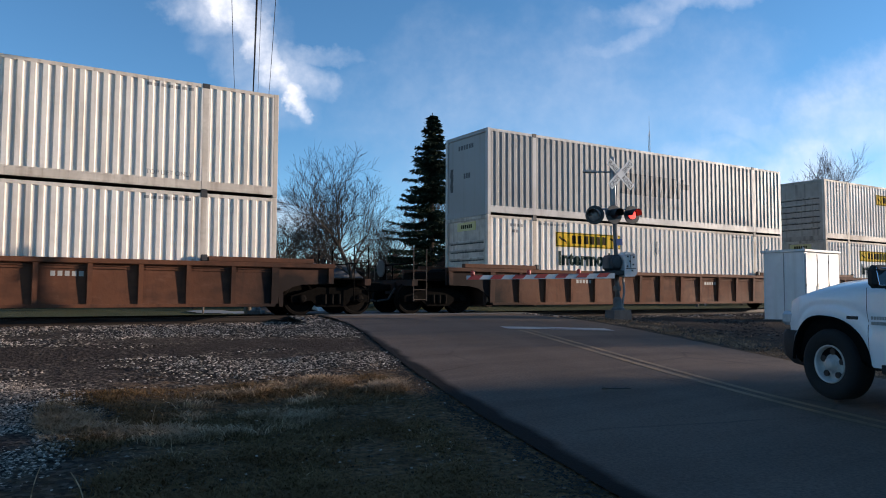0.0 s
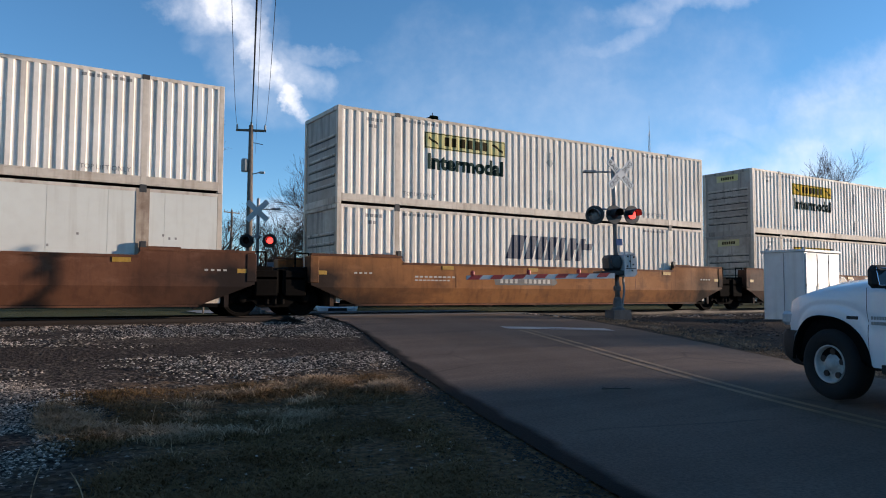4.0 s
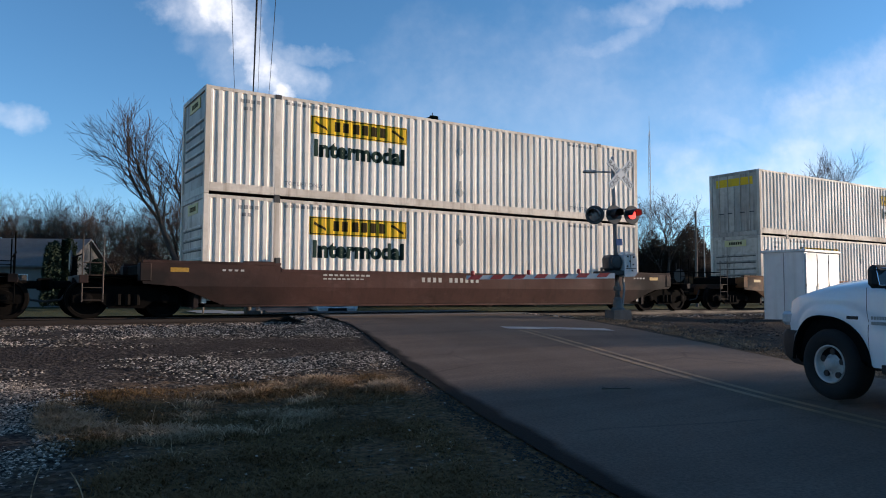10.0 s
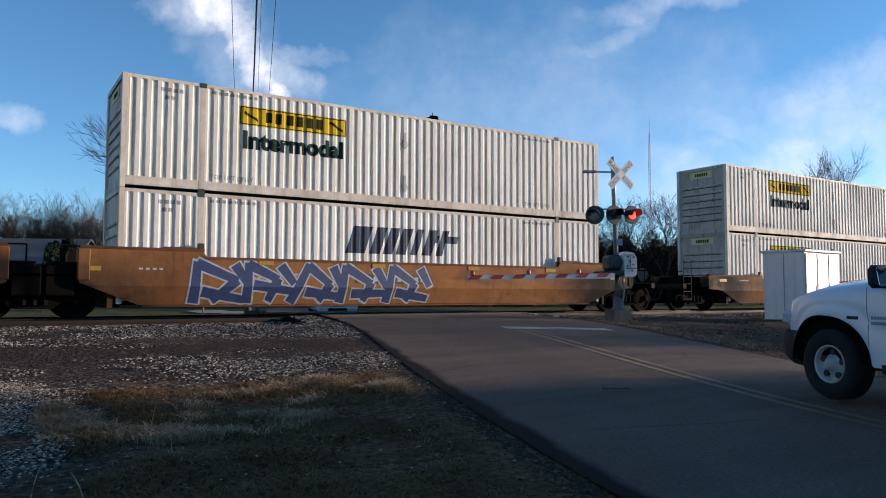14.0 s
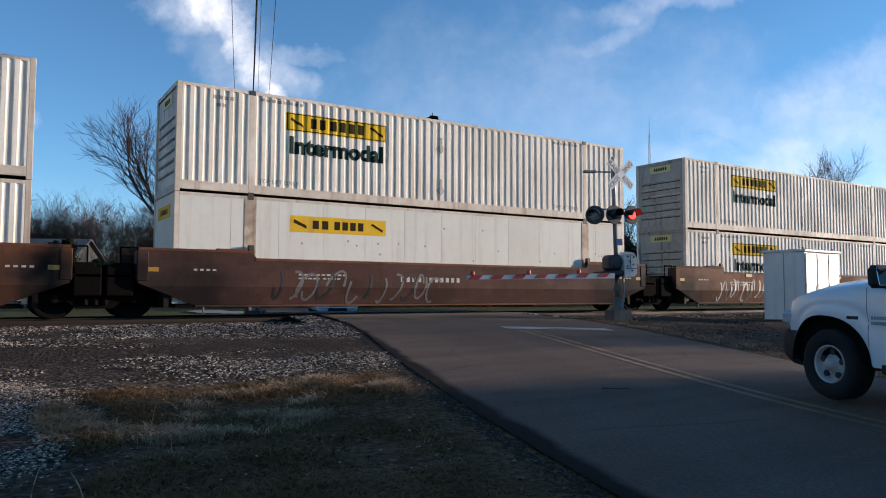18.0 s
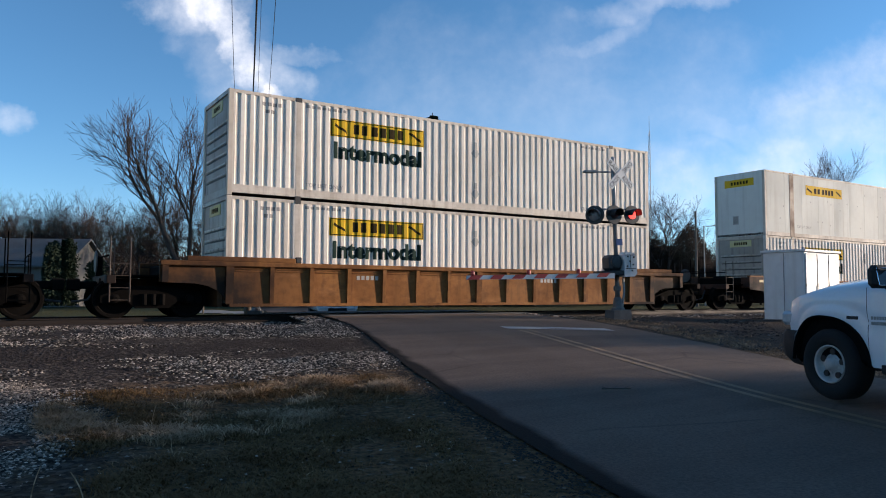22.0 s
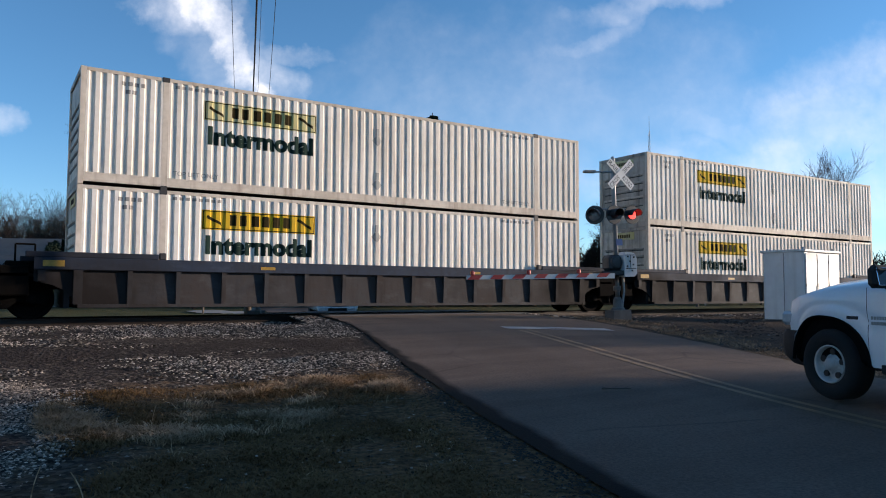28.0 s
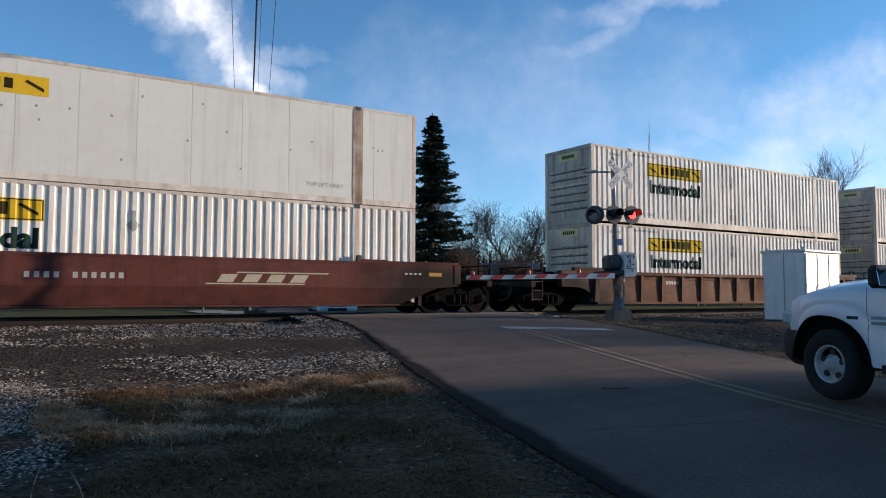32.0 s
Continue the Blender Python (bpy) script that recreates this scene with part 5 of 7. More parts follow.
# crumbs and grit along the road's near edge
spots, sizes = [], []
for _ in range(5200):
    y = rnd.uniform(2.6, 18.5)
    x = road_left(y) + edge_off(y) + rnd.gauss(-.13, .08)
    spots.append((x, y, (road_z(y) if x > road_left(y) else ground_z(x, y)) + .004))
    sizes.append(rnd.uniform(.005, .015))
scatter("road_grit", spots, sizes, GRIT, "dark grit and crumbs along the road's edge", "grit", 0.6, 9)
# a broken twig lying on the road
v, f = [], []
tx, ty = 6.24, 6.14
tz = road_z(ty) + .012 + crown(tx - road_left(ty), ty)
for (ax, ay, az), (bx, by, bz), r in (((-.16, .06, .01), (-.02, .0, .012), .010), ((-.02, .0, .012), (.14, -.10, .008), .009), ((-.02, .0, .012), (.05, .03, .03), .006), ((-.10, .035, .012), (-.13, .09, .03), .005), ((.07, -.055, .01), (.16, -.03, .025), .005)):
    p, q = Vector((tx + ax, ty + ay, tz + az)), Vector((tx + bx, ty + by, tz + bz))
    d = (q - p).normalized()
    a = d.orthogonal().normalized() * r
    b = d.cross(a)
    n = len(v)
    v += [p + a, p + b, p - a, p - b, q + a * .8, q + b * .8, q - a * .8, q - b * .8]
    f += [(n + i, n + (i + 1) % 4, n + 4 + (i + 1) % 4, n + 4 + i) for i in range(4)]
tagged(part_raw("broken_twig", v, f, TIE), "small broken brown twig lying on the road", "twig")

# ---------------------------------------------------------------- crossing signals
ALU = worn("mast_aluminium", (0.30, 0.30, 0.30), (0.16, 0.16, 0.155), (0.11, 0.105, 0.10), 0.5, 0.3, 0.5, 0.3, 12, 2.0)
CONCRETE = worn("concrete", (0.22, 0.21, 0.19), (0.13, 0.12, 0.11), (0.09, 0.085, 0.075), 0.9, 0, 0.6, 0.4, 10, 2.0)
BLACK = plain("black_enamel", (0.012, 0.012, 0.013), 0.45, var=0.3)
SIGN_W = worn("sign_white", (0.60, 0.60, 0.585), (0.40, 0.40, 0.385), (0.32, 0.30, 0.28), 0.5, 0, 0.35, 0.3, 8, 2.0)
RED_P = plain("red_paint", (0.52, 0.055, 0.040), 0.5, var=0.3)
LENS_OFF = plain("red_lens_unlit", (0.022, 0.004, 0.005), 0.5, var=0.3)
LENS_GREY = plain("grey_lens", (0.20, 0.20, 0.20), 0.25, var=0.3)
LENS_ON = glow("red_lens_lit", (1.0, 0.045, 0.035), 3.2)
BOXGREY = worn("case_grey", (0.30, 0.30, 0.29), (0.17, 0.165, 0.155), (0.12, 0.11, 0.10), 0.5, 0.2, 0.5, 0.4, 10, 2.0)
FOOTING = worn("footing_concrete", (0.11, 0.105, 0.10), (0.06, 0.055, 0.05), (0.045, 0.04, 0.036), 0.9, 0, 0.7, 0.4, 10, 2.0)
MAST_OLD = worn("mast_stained", (0.15, 0.135, 0.12), (0.07, 0.05, 0.04), (0.06, 0.04, 0.03), 0.6, 0.1, 0.7, 0.5, 10, 2.5)
CASE_DARK = worn("case_dark_grey", (0.055, 0.056, 0.056), (0.025, 0.024, 0.023), (0.02, 0.018, 0.017), 0.55, 0.1, 0.6, 0.4, 10, 2.0)
BLUE_SIGN = plain("blue_sign", (0.09, 0.14, 0.30), 0.45)


def lamp_head(parent, x, y, z, turn, lens):
    """A round flasher on its black disc, facing -y before it is turned."""
    disc = part("background_disc", lathed([(.05, .05), (.255, .02), (.26, 0), (.255, -.01), (.12, -.012)], 24, "y"), BLACK, parent, "black background disc")
    disc.matrix_basis = pose(x, y, z, 0, 0, turn)
    part("lens", lathed([(.118, -.012), (.115, -.03), (.085, -.05), (.04, -.06)], 20, "y"), lens, disc, "", True)
    bm = bmesh.new()
    n, rows_ = 14, []
    for dep in (-.012, -.24):
        rows_.append([(bm.verts.new(((.142) * math.cos(a), dep - (.0 if dep > -.1 else .06 * math.sin(a)), .142 * math.sin(a))), bm.verts.new(((.150) * math.cos(a), dep - (.0 if dep > -.1 else .06 * math.sin(a)), .150 * math.sin(a)))) for a in (radians(-10 + 200 * i / n) for i in range(n + 1))])
    for i in range(n):
        for k in (0, 1):
            bm.faces.new((rows_[0][i][k], rows_[0][i + 1][k], rows_[1][i + 1][k], rows_[1][i][k]))
        bm.faces.new((rows_[1][i][0], rows_[1][i + 1][0], rows_[1][i + 1][1], rows_[1][i][1]))
    part("visor", bm, BLACK, disc)
    part("lamp_housing", lathed([(.11, .02), (.11, .13), (.06, .17)], 14, "y"), BLACK, disc)
    return disc


def crossbuck(parent, z, words):
    for k, (ang, text, up) in enumerate(((42, "RAILROAD", 1), (-42, "CROSSING", -1))):
        blade = part("crossbuck_blade", boxes((-.53, .53, -.085 - .012 * k, -.076 - .012 * k, -.105, .105)), SIGN_W, parent, "white reflective crossbuck blade")
        blade.matrix_basis = pose(.17 if words else 0, 0, z, 0, 0, 10 if words else 0) @ pose(0, 0, 0, 0, ang, 0)
        part("blade_rim", boxes((-.53, .53, -.0865 - .012 * k, -.085 - .012 * k, .092, .105), (-.53, .53, -.0865 - .012 * k, -.085 - .012 * k, -.105, -.092)), SIGN_W, blade)
        if words:
            bm = text_mesh(text[:4], .125, .39, .0)
            bm2 = text_mesh(text[4:], .125, .39, .0)
            for b_, x in ((bm, -.50), (bm2, .11)):
                moved(b_, x, -.062)
                for v in b_.verts:
                    v.co.y = -.089 - .012 * k
                part("sign_letters", b_, BLACK, blade)


def signal(at, near):
    root = thing("crossing_signal", "aluminium crossing signal with white crossbuck and red flashers" if near else "far crossing signal seen from behind, with crossbuck and dark flashers", "crossing signal", "crossing signals", at=at)
    part("foundation", prisms(([(-.29, -.25), (.29, -.25), (.25, .26), (-.25, .26)], -.26, .26)), FOOTING, root, "dark weathered concrete base block")
    part("base_casting", lathed([(.19, .26), (.18, .31), (.14, .34), (.11, .56), (.075, .62)], 14, "z"), MAST_OLD, root)
    part("mast", lathed([(.062, 1.2), (.062, 4.42), (.03, 4.48)], 14, "z"), ALU, root, "", True)
    part("mast_foot", lathed([(.064, .5), (.064, 1.25)], 14, "z"), MAST_OLD, root, "rust-stained lower part of the mast", True)
    part("mast_clamp", lathed([(.085, .78), (.10, .80), (.10, .90), (.085, .92)], 12, "z"), MAST_OLD, root)
    crossbuck(root, 3.98, near)
    e = 0 if near else 1.38
    arm = part("side_arm", rods(((0, 0, 4.05), (-.72 + e * 1.04, .05, 4.05), .022), n=8), ALU, root)
    part("flood_lamp", boxes((-.86 + e, -.52 + e, -.03, .13, 4.02, 4.09), bevel=.015), BOXGREY, arm)
    part("lamp_arm", rods(((-.62, 0, 3.02), (.62, 0, 3.02), .024), ((-.62, 0, 3.02), (-.62, -.02, 2.86), .02), ((.62, 0, 3.02), (.62, -.02, 2.86), .02), n=8), ALU, root)
    part("junction_box", lathed([(.09, -.10), (.10, -.06), (.10, .10), (.07, .14)], 12, "y", (0, 0, 3.02)), ALU, root)
    if near:
        head = lamp_head(root, -.60, .0, 2.86, -40, LENS_GREY)
        part("lens_cover", lathed([(.17, -.03), (.16, -.05), (.08, -.07)], 20, "y"), LENS_GREY, head, "", True)
        lamp_head(root, -.09, -.13, 2.86, 8, LENS_OFF)
        lamp_head(root, .50, -.06, 2.86, 8, LENS_ON)
        part("blue_plate", boxes((-.02, .17, -.078, -.068, 2.02, 2.20)), BLUE_SIGN, root, "small blue emergency notice plate")
        part("gate_case", boxes((-.30, .08, -.20, .30, 1.34, 1.76), bevel=.07), CASE_DARK, root, "dark grey gate mechanism case")
        part("case_cover", lathed([(.17, -.20), (.16, -.25), (.10, -.27), (.04, -.275)], 16, "y", (-.12, 0, 1.56)), CASE_DARK, root)
        part("cover_bolt", boxes(*[(x, x + .03, -.262, -.24, z, z + .03) for x in (-.24, -.03) for z in (1.46, 1.64)]), BLACK, root)
        part("case_bracket", boxes((-.58, .26, -.30, .26, 1.20, 1.33), bevel=.02), BLACK, root, "black arm mount under the case")
        part("conduit", rods(((.16, -.05, 1.3), (.18, -.05, .75), .03), ((.18, -.05, .75), (.12, -.02, .3), .03), n=8), ALU, root)
        cw = part("counterweight_arm", prisms(([(.06, 1.16), (.36, 1.16), (.43, 1.24), (.43, 1.66), (.36, 1.80), (.14, 1.84), (.06, 1.76)], -.34, .02)), SIGN_W, root, "white counterweight plates of the gate")
        part("counterweight_bolt", boxes(*[(x, x + .045, -.352, -.338, z, z + .045) for x, z in ((.12, 1.42), (.20, 1.55), (.30, 1.46), (.32, 1.66), (.14, 1.68), (.26, 1.30))]), BLACK, cw)
        part("counterweight_slot", boxes((.09, .40, -.348, .015, 1.372, 1.392), (.09, .38, -.348, .015, 1.735, 1.752), (.235, .247, -.347, .01, 1.40, 1.73)), BLACK, cw)
        arm = part("gate_arm", prisms(([(-4.42, 1.17), (-.25, 1.12), (-.25, 1.26), (-4.42, 1.27)], -.34, -.31)), SIGN_W, root, "lowered gate arm with red and white bands")
        for i in range(7):
            x = -4.40 + i * .60
            part("red_band", prisms(([(x, 1.166), (x + .30, 1.162), (x + .42, 1.272), (x + .12, 1.274)], -.345, -.305)), RED_P, arm)
        for x in (-4.25, -2.72, -1.30):
            part("arm_lamp", lathed([(.02, 1.26), (.055, 1.29), (.055, 1.36), (.03, 1.39)], 10, "z", (x, -.325, 0)), RED_P, arm, "small red lamp on the arm")
    else:
        lamp_head(root, -.42, .05, 2.86, 180, LENS_OFF)
        lamp_head(root, .42, .05, 2.86, 180, LENS_OFF)
        lamp_head(root, .50, -.10, 2.86, 10, LENS_ON)
        lamp_head(root, -.40, -.10, 2.86, 10, LENS_OFF)
    return root


ROAD_TURN = -16.4
signal(pose(14.71, 14.345, profile(14.3), 0, -1.6, ROAD_TURN), True)
signal(pose(8.69, 26.8, -.28, 0, 0, ROAD_TURN - 20), False)


# ---------------------------------------------------------------- equipment cabinet
CAB = worn("cabinet_paint", (0.66, 0.655, 0.63), (0.46, 0.44, 0.41), (0.38, 0.34, 0.30), 0.5, 0.1, 0.4, 0.4, 6, 1.0)


def cabinet():
    root = thing("equipment_cabinet", "pale grey metal signal equipment cabinet with three doors", "cabinet", at=pose(19.975, 12.175, profile(12.4) - .06, 0, 0, 3.5))
    part("body", boxes((0.03, 2.02, 0.03, 1.29, .10, 2.07), bevel=.01), CAB, root)
    part("plinth", boxes((0, 2.05, 0, 1.32, -.1, .10)), CONCRETE, root)
    part("roof", boxes((-.03, 2.08, -.03, 1.35, 2.07, 2.15), bevel=.015), CAB, root)
    for i in range(3):
        d = part("door", boxes((.06 + i * .655, .67 + i * .655, .0, .028, .16, 2.03), bevel=.008), CAB, root)
        part("handle", boxes((.61 + i * .655, .63 + i * .655, -.012, 0, .95, 1.07)), CAB, d)
        part("hinge", boxes(*[(.052 + i * .655, .07 + i * .655, -.010, .01, z, z + .10) for z in (.35, 1.05, 1.75)]), BOXGREY, d)
    for x in (.672, 1.327):
        part("door_gap", boxes((x, x + .041, .012, .03, .17, 2.02)), CASTING, root, "dark gap between two doors")
    part("seam", boxes((.02, .03, .64, .66, .12, 2.05)), BOXGREY, root)
    for x, y in ((.1, .1), (1.8, .1), (.1, 1.2)):
        part("lifting_eye", lathed([(.03, 2.15), (.03, 2.21)], 8, "z", (x, y, 0)), ALU, root)


cabinet()


# ---------------------------------------------------------------- pickup truck
def paint_material(name, col):
    m, nt, b = node_mat(name, 0.28)
    v = coords(nt)
    f = noise_fac(nt, v, 1.6, 4, .4, .7)
    f2 = noise_fac(nt, v, 26, 3, .5, .75)
    c = mixed(nt, math_node(nt, "MULTIPLY", f, .10), col, (.45, .44, .42))
    c = mixed(nt, math_node(nt, "MULTIPLY", f2, .10), c, (.35, .33, .30))
    nt.links.new(c, b.inputs["Base Color"])
    b.inputs["Coat Weight"].default_value = .6
    b.inputs["Coat Roughness"].default_value = .08
    return m


TRUCK_W = paint_material("truck_white", (.68, .685, .69))
RUBBER = worn("tyre_rubber", (.007, .007, .007), (.014, .013, .012), (.008, .008, .008), .9, 0, .4, .2, 20, 4)
RIM = worn("steel_rim", (.46, .45, .43), (.22, .20, .18), (.14, .12, .10), .5, .3, .6, .3, 14, 4.0)
PLASTIC = plain("black_plastic", (.008, .008, .008), .7, var=.3)
LINER = plain("arch_liner", (.004, .004, .004), .95, var=.3)
CHROME = plain("mirror_glass", (.75, .78, .80), .03, 1.0, .03)


def glass_material():
    m, nt, b = node_mat("car_glass", 0.03)
    b.inputs["Base Color"].default_value = (.035, .045, .045, 1)
    b.inputs["Specular IOR Level"].default_value = .8
    return m


GLASS = glass_material()
HEADLAMP = plain("headlamp_clear", (.55, .57, .58), .1, .2, .3)
WHEELS_X = (0.88, 4.46)
ARCH = 0.50


def body_top(x):
    return float(np.interp(x, [0, .04, .14, .32, .6, 1.0, 1.6, 1.9, 5.75, 5.8], [.80, .93, 1.06, 1.135, 1.19, 1.225, 1.26, 1.27, 1.29, 1.27]))


def arch_edge(d):
    """Height of the wheel opening over its foot at d metres behind the wheel's middle: steep in front, long behind."""
    if d < -.50 or d > .56:
        return 0.0
    return .51 * (1 - abs((d + .08) / (.42 if d < -.08 else .64)) ** 2.5) ** .55


def body_low(x):
    z = .40 if x > .3 else .46
    for w in WHEELS_X:
        z = max(z, .42 + arch_edge(x - w))
    return z


def body_half(x, u):
    nose = float(np.interp(x, [0, .06, .18, .40, .8, 5.6, 5.8], [.62, .78, .90, .965, 1.0, 1.0, .97]))
    flare = 0.0
    for w in WHEELS_X:
        d = abs(x - w)
        if d < .75:
            flare += .030 * math.cos(d / .75 * math.pi / 2) ** 2 * (1 - u)
    return nose + flare - .060 * u ** 2.5 - .02 * (1 - u) ** 2 - .018 * math.exp(-((u - .46) / .10) ** 2)


def side_strip(x0, x1, z0, z1, s, proud, bend=0.0, n=12):
    """A thin strip that lies on the body's side."""
    bm = bmesh.new()
    rows_ = []
    for i in range(n + 1):
        z = z0 + (z1 - z0) * i / n
        row = []
        for x in (x0, x1):
            xx = x + bend * (i / n) ** 2
            lo, hi = body_low(xx), body_top(xx)
            row.append(bm.verts.new((xx, s * (body_half(xx, min(1, max(0, (z - lo) / (hi - lo)))) + proud), z)))
        rows_.append(row)
    for p, q in zip(rows_, rows_[1:]):
        bm.faces.new((p[0], p[1], q[1], q[0]))
    return bm


def truck_body(bm, length=5.80):
    """Body sides as upright columns with wheel openings, the bonnet and cab above them."""
    z_top, z_low, half = body_top, body_low, body_half
    xs_ = sorted({round(length * i / 150, 3) for i in range(151)} | {round(w + d, 3) for w in WHEELS_X for d in (-.501, -.499, -.49, -.47, .52, .54, .555, .559)})
    nu = 10
    cols = {}
    for s in (-1, 1):
        grid = []
        for x in xs_:
            a, b_ = z_low(x), z_top(x)
            grid.append([bm.verts.new((x, s * half(x, k / nu), a + (b_ - a) * k / nu)) for k in range(nu + 1)])
        for i in range(len(xs_) - 1):
            for k in range(nu):
                q = (grid[i][k], grid[i + 1][k], grid[i + 1][k + 1], grid[i][k + 1])
                bm.faces.new(q if s < 0 else q[::-1])
        cols[s] = grid
    # the top between the two sides: crowned bonnet, later hidden under the cab, open over the bed
    nc = 8
    rows_ = []
    for i, x in enumerate(xs_):
        if x > 3.75:
            break
        a, b_ = cols[-1][i][nu], cols[1][i][nu]
        crown = .12 if x > .4 else .12 * x / .4
        mids = []
        for k in range(1, nc):
            y = a.co.y + (b_.co.y - a.co.y) * k / nc
            t = abs(y) / abs(a.co.y)
            mids.append(bm.verts.new((x, y, a.co.z + crown * (1 - t ** 3.0) + (.018 if t < .62 and x > .3 else 0))))
        rows_.append([a] + mids + [b_])
    for r0, r1 in zip(rows_, rows_[1:]):
        for k in range(nc):
            bm.faces.new((r0[k], r1[k], r1[k + 1], r0[k + 1]))
    # the nose
    left, right = cols[-1][0], cols[1][0]
    for k in range(nu):
        bm.faces.new((left[k], left[k + 1], right[k + 1], right[k]))
    bmesh.ops.recalc_face_normals(bm, faces=bm.faces[:])


def wheel_parts(parent, x, side):
    w = part("wheel", lathed([(.208, side * .965), (.24, side * 1.0), (.315, side * 1.012), (.365, side * .995), (.388, side * .95), (.388, side * .76), (.365, side * .73), (.205, side * .75)], 40, "y", caps=False), RUBBER, parent, "black tyre", True)
    w.matrix_basis = pose(x, 0, .402)
    part("rim", lathed([(.212, side * .97), (.206, side * .992), (.190, side * .972), (.180, side * .915), (.155, side * .895), (.110, side * .93), (.072, side * .938), (.066, side * .985), (.03, side * .995), (.001, side * .997)], 36, "y", caps=False), RIM, w, "steel wheel", True)
    bm = bmesh.new()
    for i in range(5):
        a = 2 * math.pi * (i + .2) / 5
        c = Vector((.138 * math.cos(a), side * .932, .138 * math.sin(a)))
        lathe(bm, [(.036, -.012), (.036, .012)], 10, "y", c)
    part("wheel_hole", bm, BLACK, w)
    bm = bmesh.new()
    for i in range(5):
        a = 2 * math.pi * (i + .7) / 5
        lathe(bm, [(.013, 0), (.013, .02)], 6, "y", Vector((.090 * math.cos(a), side * .94 - .01, .090 * math.sin(a))))
    part("wheel_nut", bm, RIM, w)


def pickup(at):
    root = thing("pickup_truck", "white pickup truck with black bumper waiting at the crossing", "pickup truck", at=at)
    bm = bmesh.new()
    truck_body(bm)
    part("body", bm, TRUCK_W, root, "", True)
    part("underbody", boxes((.35, 5.6, -.72, .72, .36, .60)), PLASTIC, root)
    for w in WHEELS_X:
        for s in (-1, 1):
            part("wheel_well", boxes((w - .56, w + .62, *sorted((s * .93, s * .60)), .42, .96), bevel=.05), LINER, root)
    # front bumper wraps round the nose
    bm = bmesh.new()
    ys_ = [-.99, -.95, -.86, -.6, -.3, 0, .3, .6, .86, .95, .99]
    xo = [.38, .18, .04, -.06, -.10, -.11, -.10, -.06, .04, .18, .38]
    prof = [(.32, .34), (.16, .36), (.03, .44), (-.01, .56), (.0, .70), (.05, .75)]
    g = [[bm.verts.new((x + dx, y * (1 - .3 * dx * 0), z)) for dx, z in prof] for x, y in zip(xo, ys_)]
    for a, b_ in zip(g, g[1:]):
        for k in range(len(prof) - 1):
            bm.faces.new((a[k], b_[k], b_[k + 1], a[k + 1]))
    bmesh.ops.recalc_face_normals(bm, faces=bm.faces[:])
    part("front_bumper", bm, PLASTIC, root, "black front bumper", True)
    part("grille", boxes((-.035, .10, -.62, .62, .74, 1.00), bevel=.02), PLASTIC, root)
    for s in (-1, 1):
        part("headlight", boxes((.03, .26, *sorted((s * .62, s * .885)), .80, .97), bevel=.04), HEADLAMP, root, "clear headlight")
        for x in WHEELS_X:
            wheel_parts(root, x, s)
            bm = bmesh.new()
            n = 22
            ring = []
            for i in range(n + 1):
                a = math.pi * i / n
                c, sn = math.cos(a), math.sin(a)
                y = s * 1.018
                dd = .03 + .53 * c
                zz = .42 + arch_edge(dd)
                ring.append([bm.verts.new((x + dd * k, yy, .42 + (zz - .42) * k)) for k, yy in ((.94, y - s * .14), (.985, y - s * .004), (1.012, y + s * .002), (1.02, y - s * .03))])
            for a, b_ in zip(ring, ring[1:]):
                for k in range(3):
                    bm.faces.new((a[k], a[k + 1], b_[k + 1], b_[k]))
            part("arch_lip", bm, LINER, root)
        # door shut lines, handle, rocker, badges
        for x, bend in ((1.42, -.05), (3.0, 0), (3.75, 0)):
            part("shut_line", side_strip(x, x + .007, .50, 1.24, s, .0015, bend), PLASTIC, root)
        part("rocker", boxes((1.55, 4.06, *sorted((s * .99, s * .90)), .36, .47), bevel=.02), PLASTIC, root)
        part("door_handle", boxes((2.72, 2.92, *sorted((s * 1.03, s * .98)), 1.02, 1.06), bevel=.01), PLASTIC, root)
        part("fender_badge", side_strip(1.16, 1.30, .905, .94, s, .004), PLASTIC, root)
        part("door_badge", boxes(*[(1.45 + i * .034, 1.475 + i * .034, *sorted((s * (body_half(1.55, .6) + .004), s * .95)), z, z + .034) for i in range(9) for z in (.855, .91)]), BOXGREY, root, "grey bars of a door badge")
        # mirror
        m = part("mirror", boxes((1.66, 1.80, *sorted((s * 1.05, s * 1.27)), 1.23, 1.46), bevel=.045), PLASTIC, root, "black door mirror")
        part("mirror_glass", boxes((-.006, .006, -.085, .085, -.09, .09), bevel=.004), CHROME, m).matrix_basis = pose(1.806, s * 1.16, 1.345, 0, -14, s * 8)
        part("mirror_stalk", boxes((1.69, 1.78, *sorted((s * .88, s * 1.08)), 1.22, 1.29), bevel=.02), PLASTIC, m)
    # cab: pillars, roof and glass
    kept = set(root.children)
    sect = [(1.62, 1.18, .90), (2.35, 1.76, .70), (2.60, 1.86, .66), (3.55, 1.86, .66), (3.72, 1.74, .70), (3.76, 1.20, .92)]
    bm = bmesh.new()
    g = [[bm.verts.new((x, y, z)) for y in (-h, -h * .5, 0, h * .5, h)] for x, z, h in sect[1:5]]
    for a, b_ in zip(g, g[1:]):
        for k in range(4):
            bm.faces.new((a[k], b_[k], b_[k + 1], a[k + 1]))
    part("roof", bm, TRUCK_W, root, "", True)
    bm = bmesh.new()
    a = [bm.verts.new((1.66, y, 1.235 + .03 * (1 - abs(y)))) for y in (-.88, 0, .88)]
    b_ = [bm.verts.new((2.35, y, 1.76)) for y in (-.69, 0, .69)]
    for k in range(2):
        bm.faces.new((a[k], a[k + 1], b_[k + 1], b_[k]))
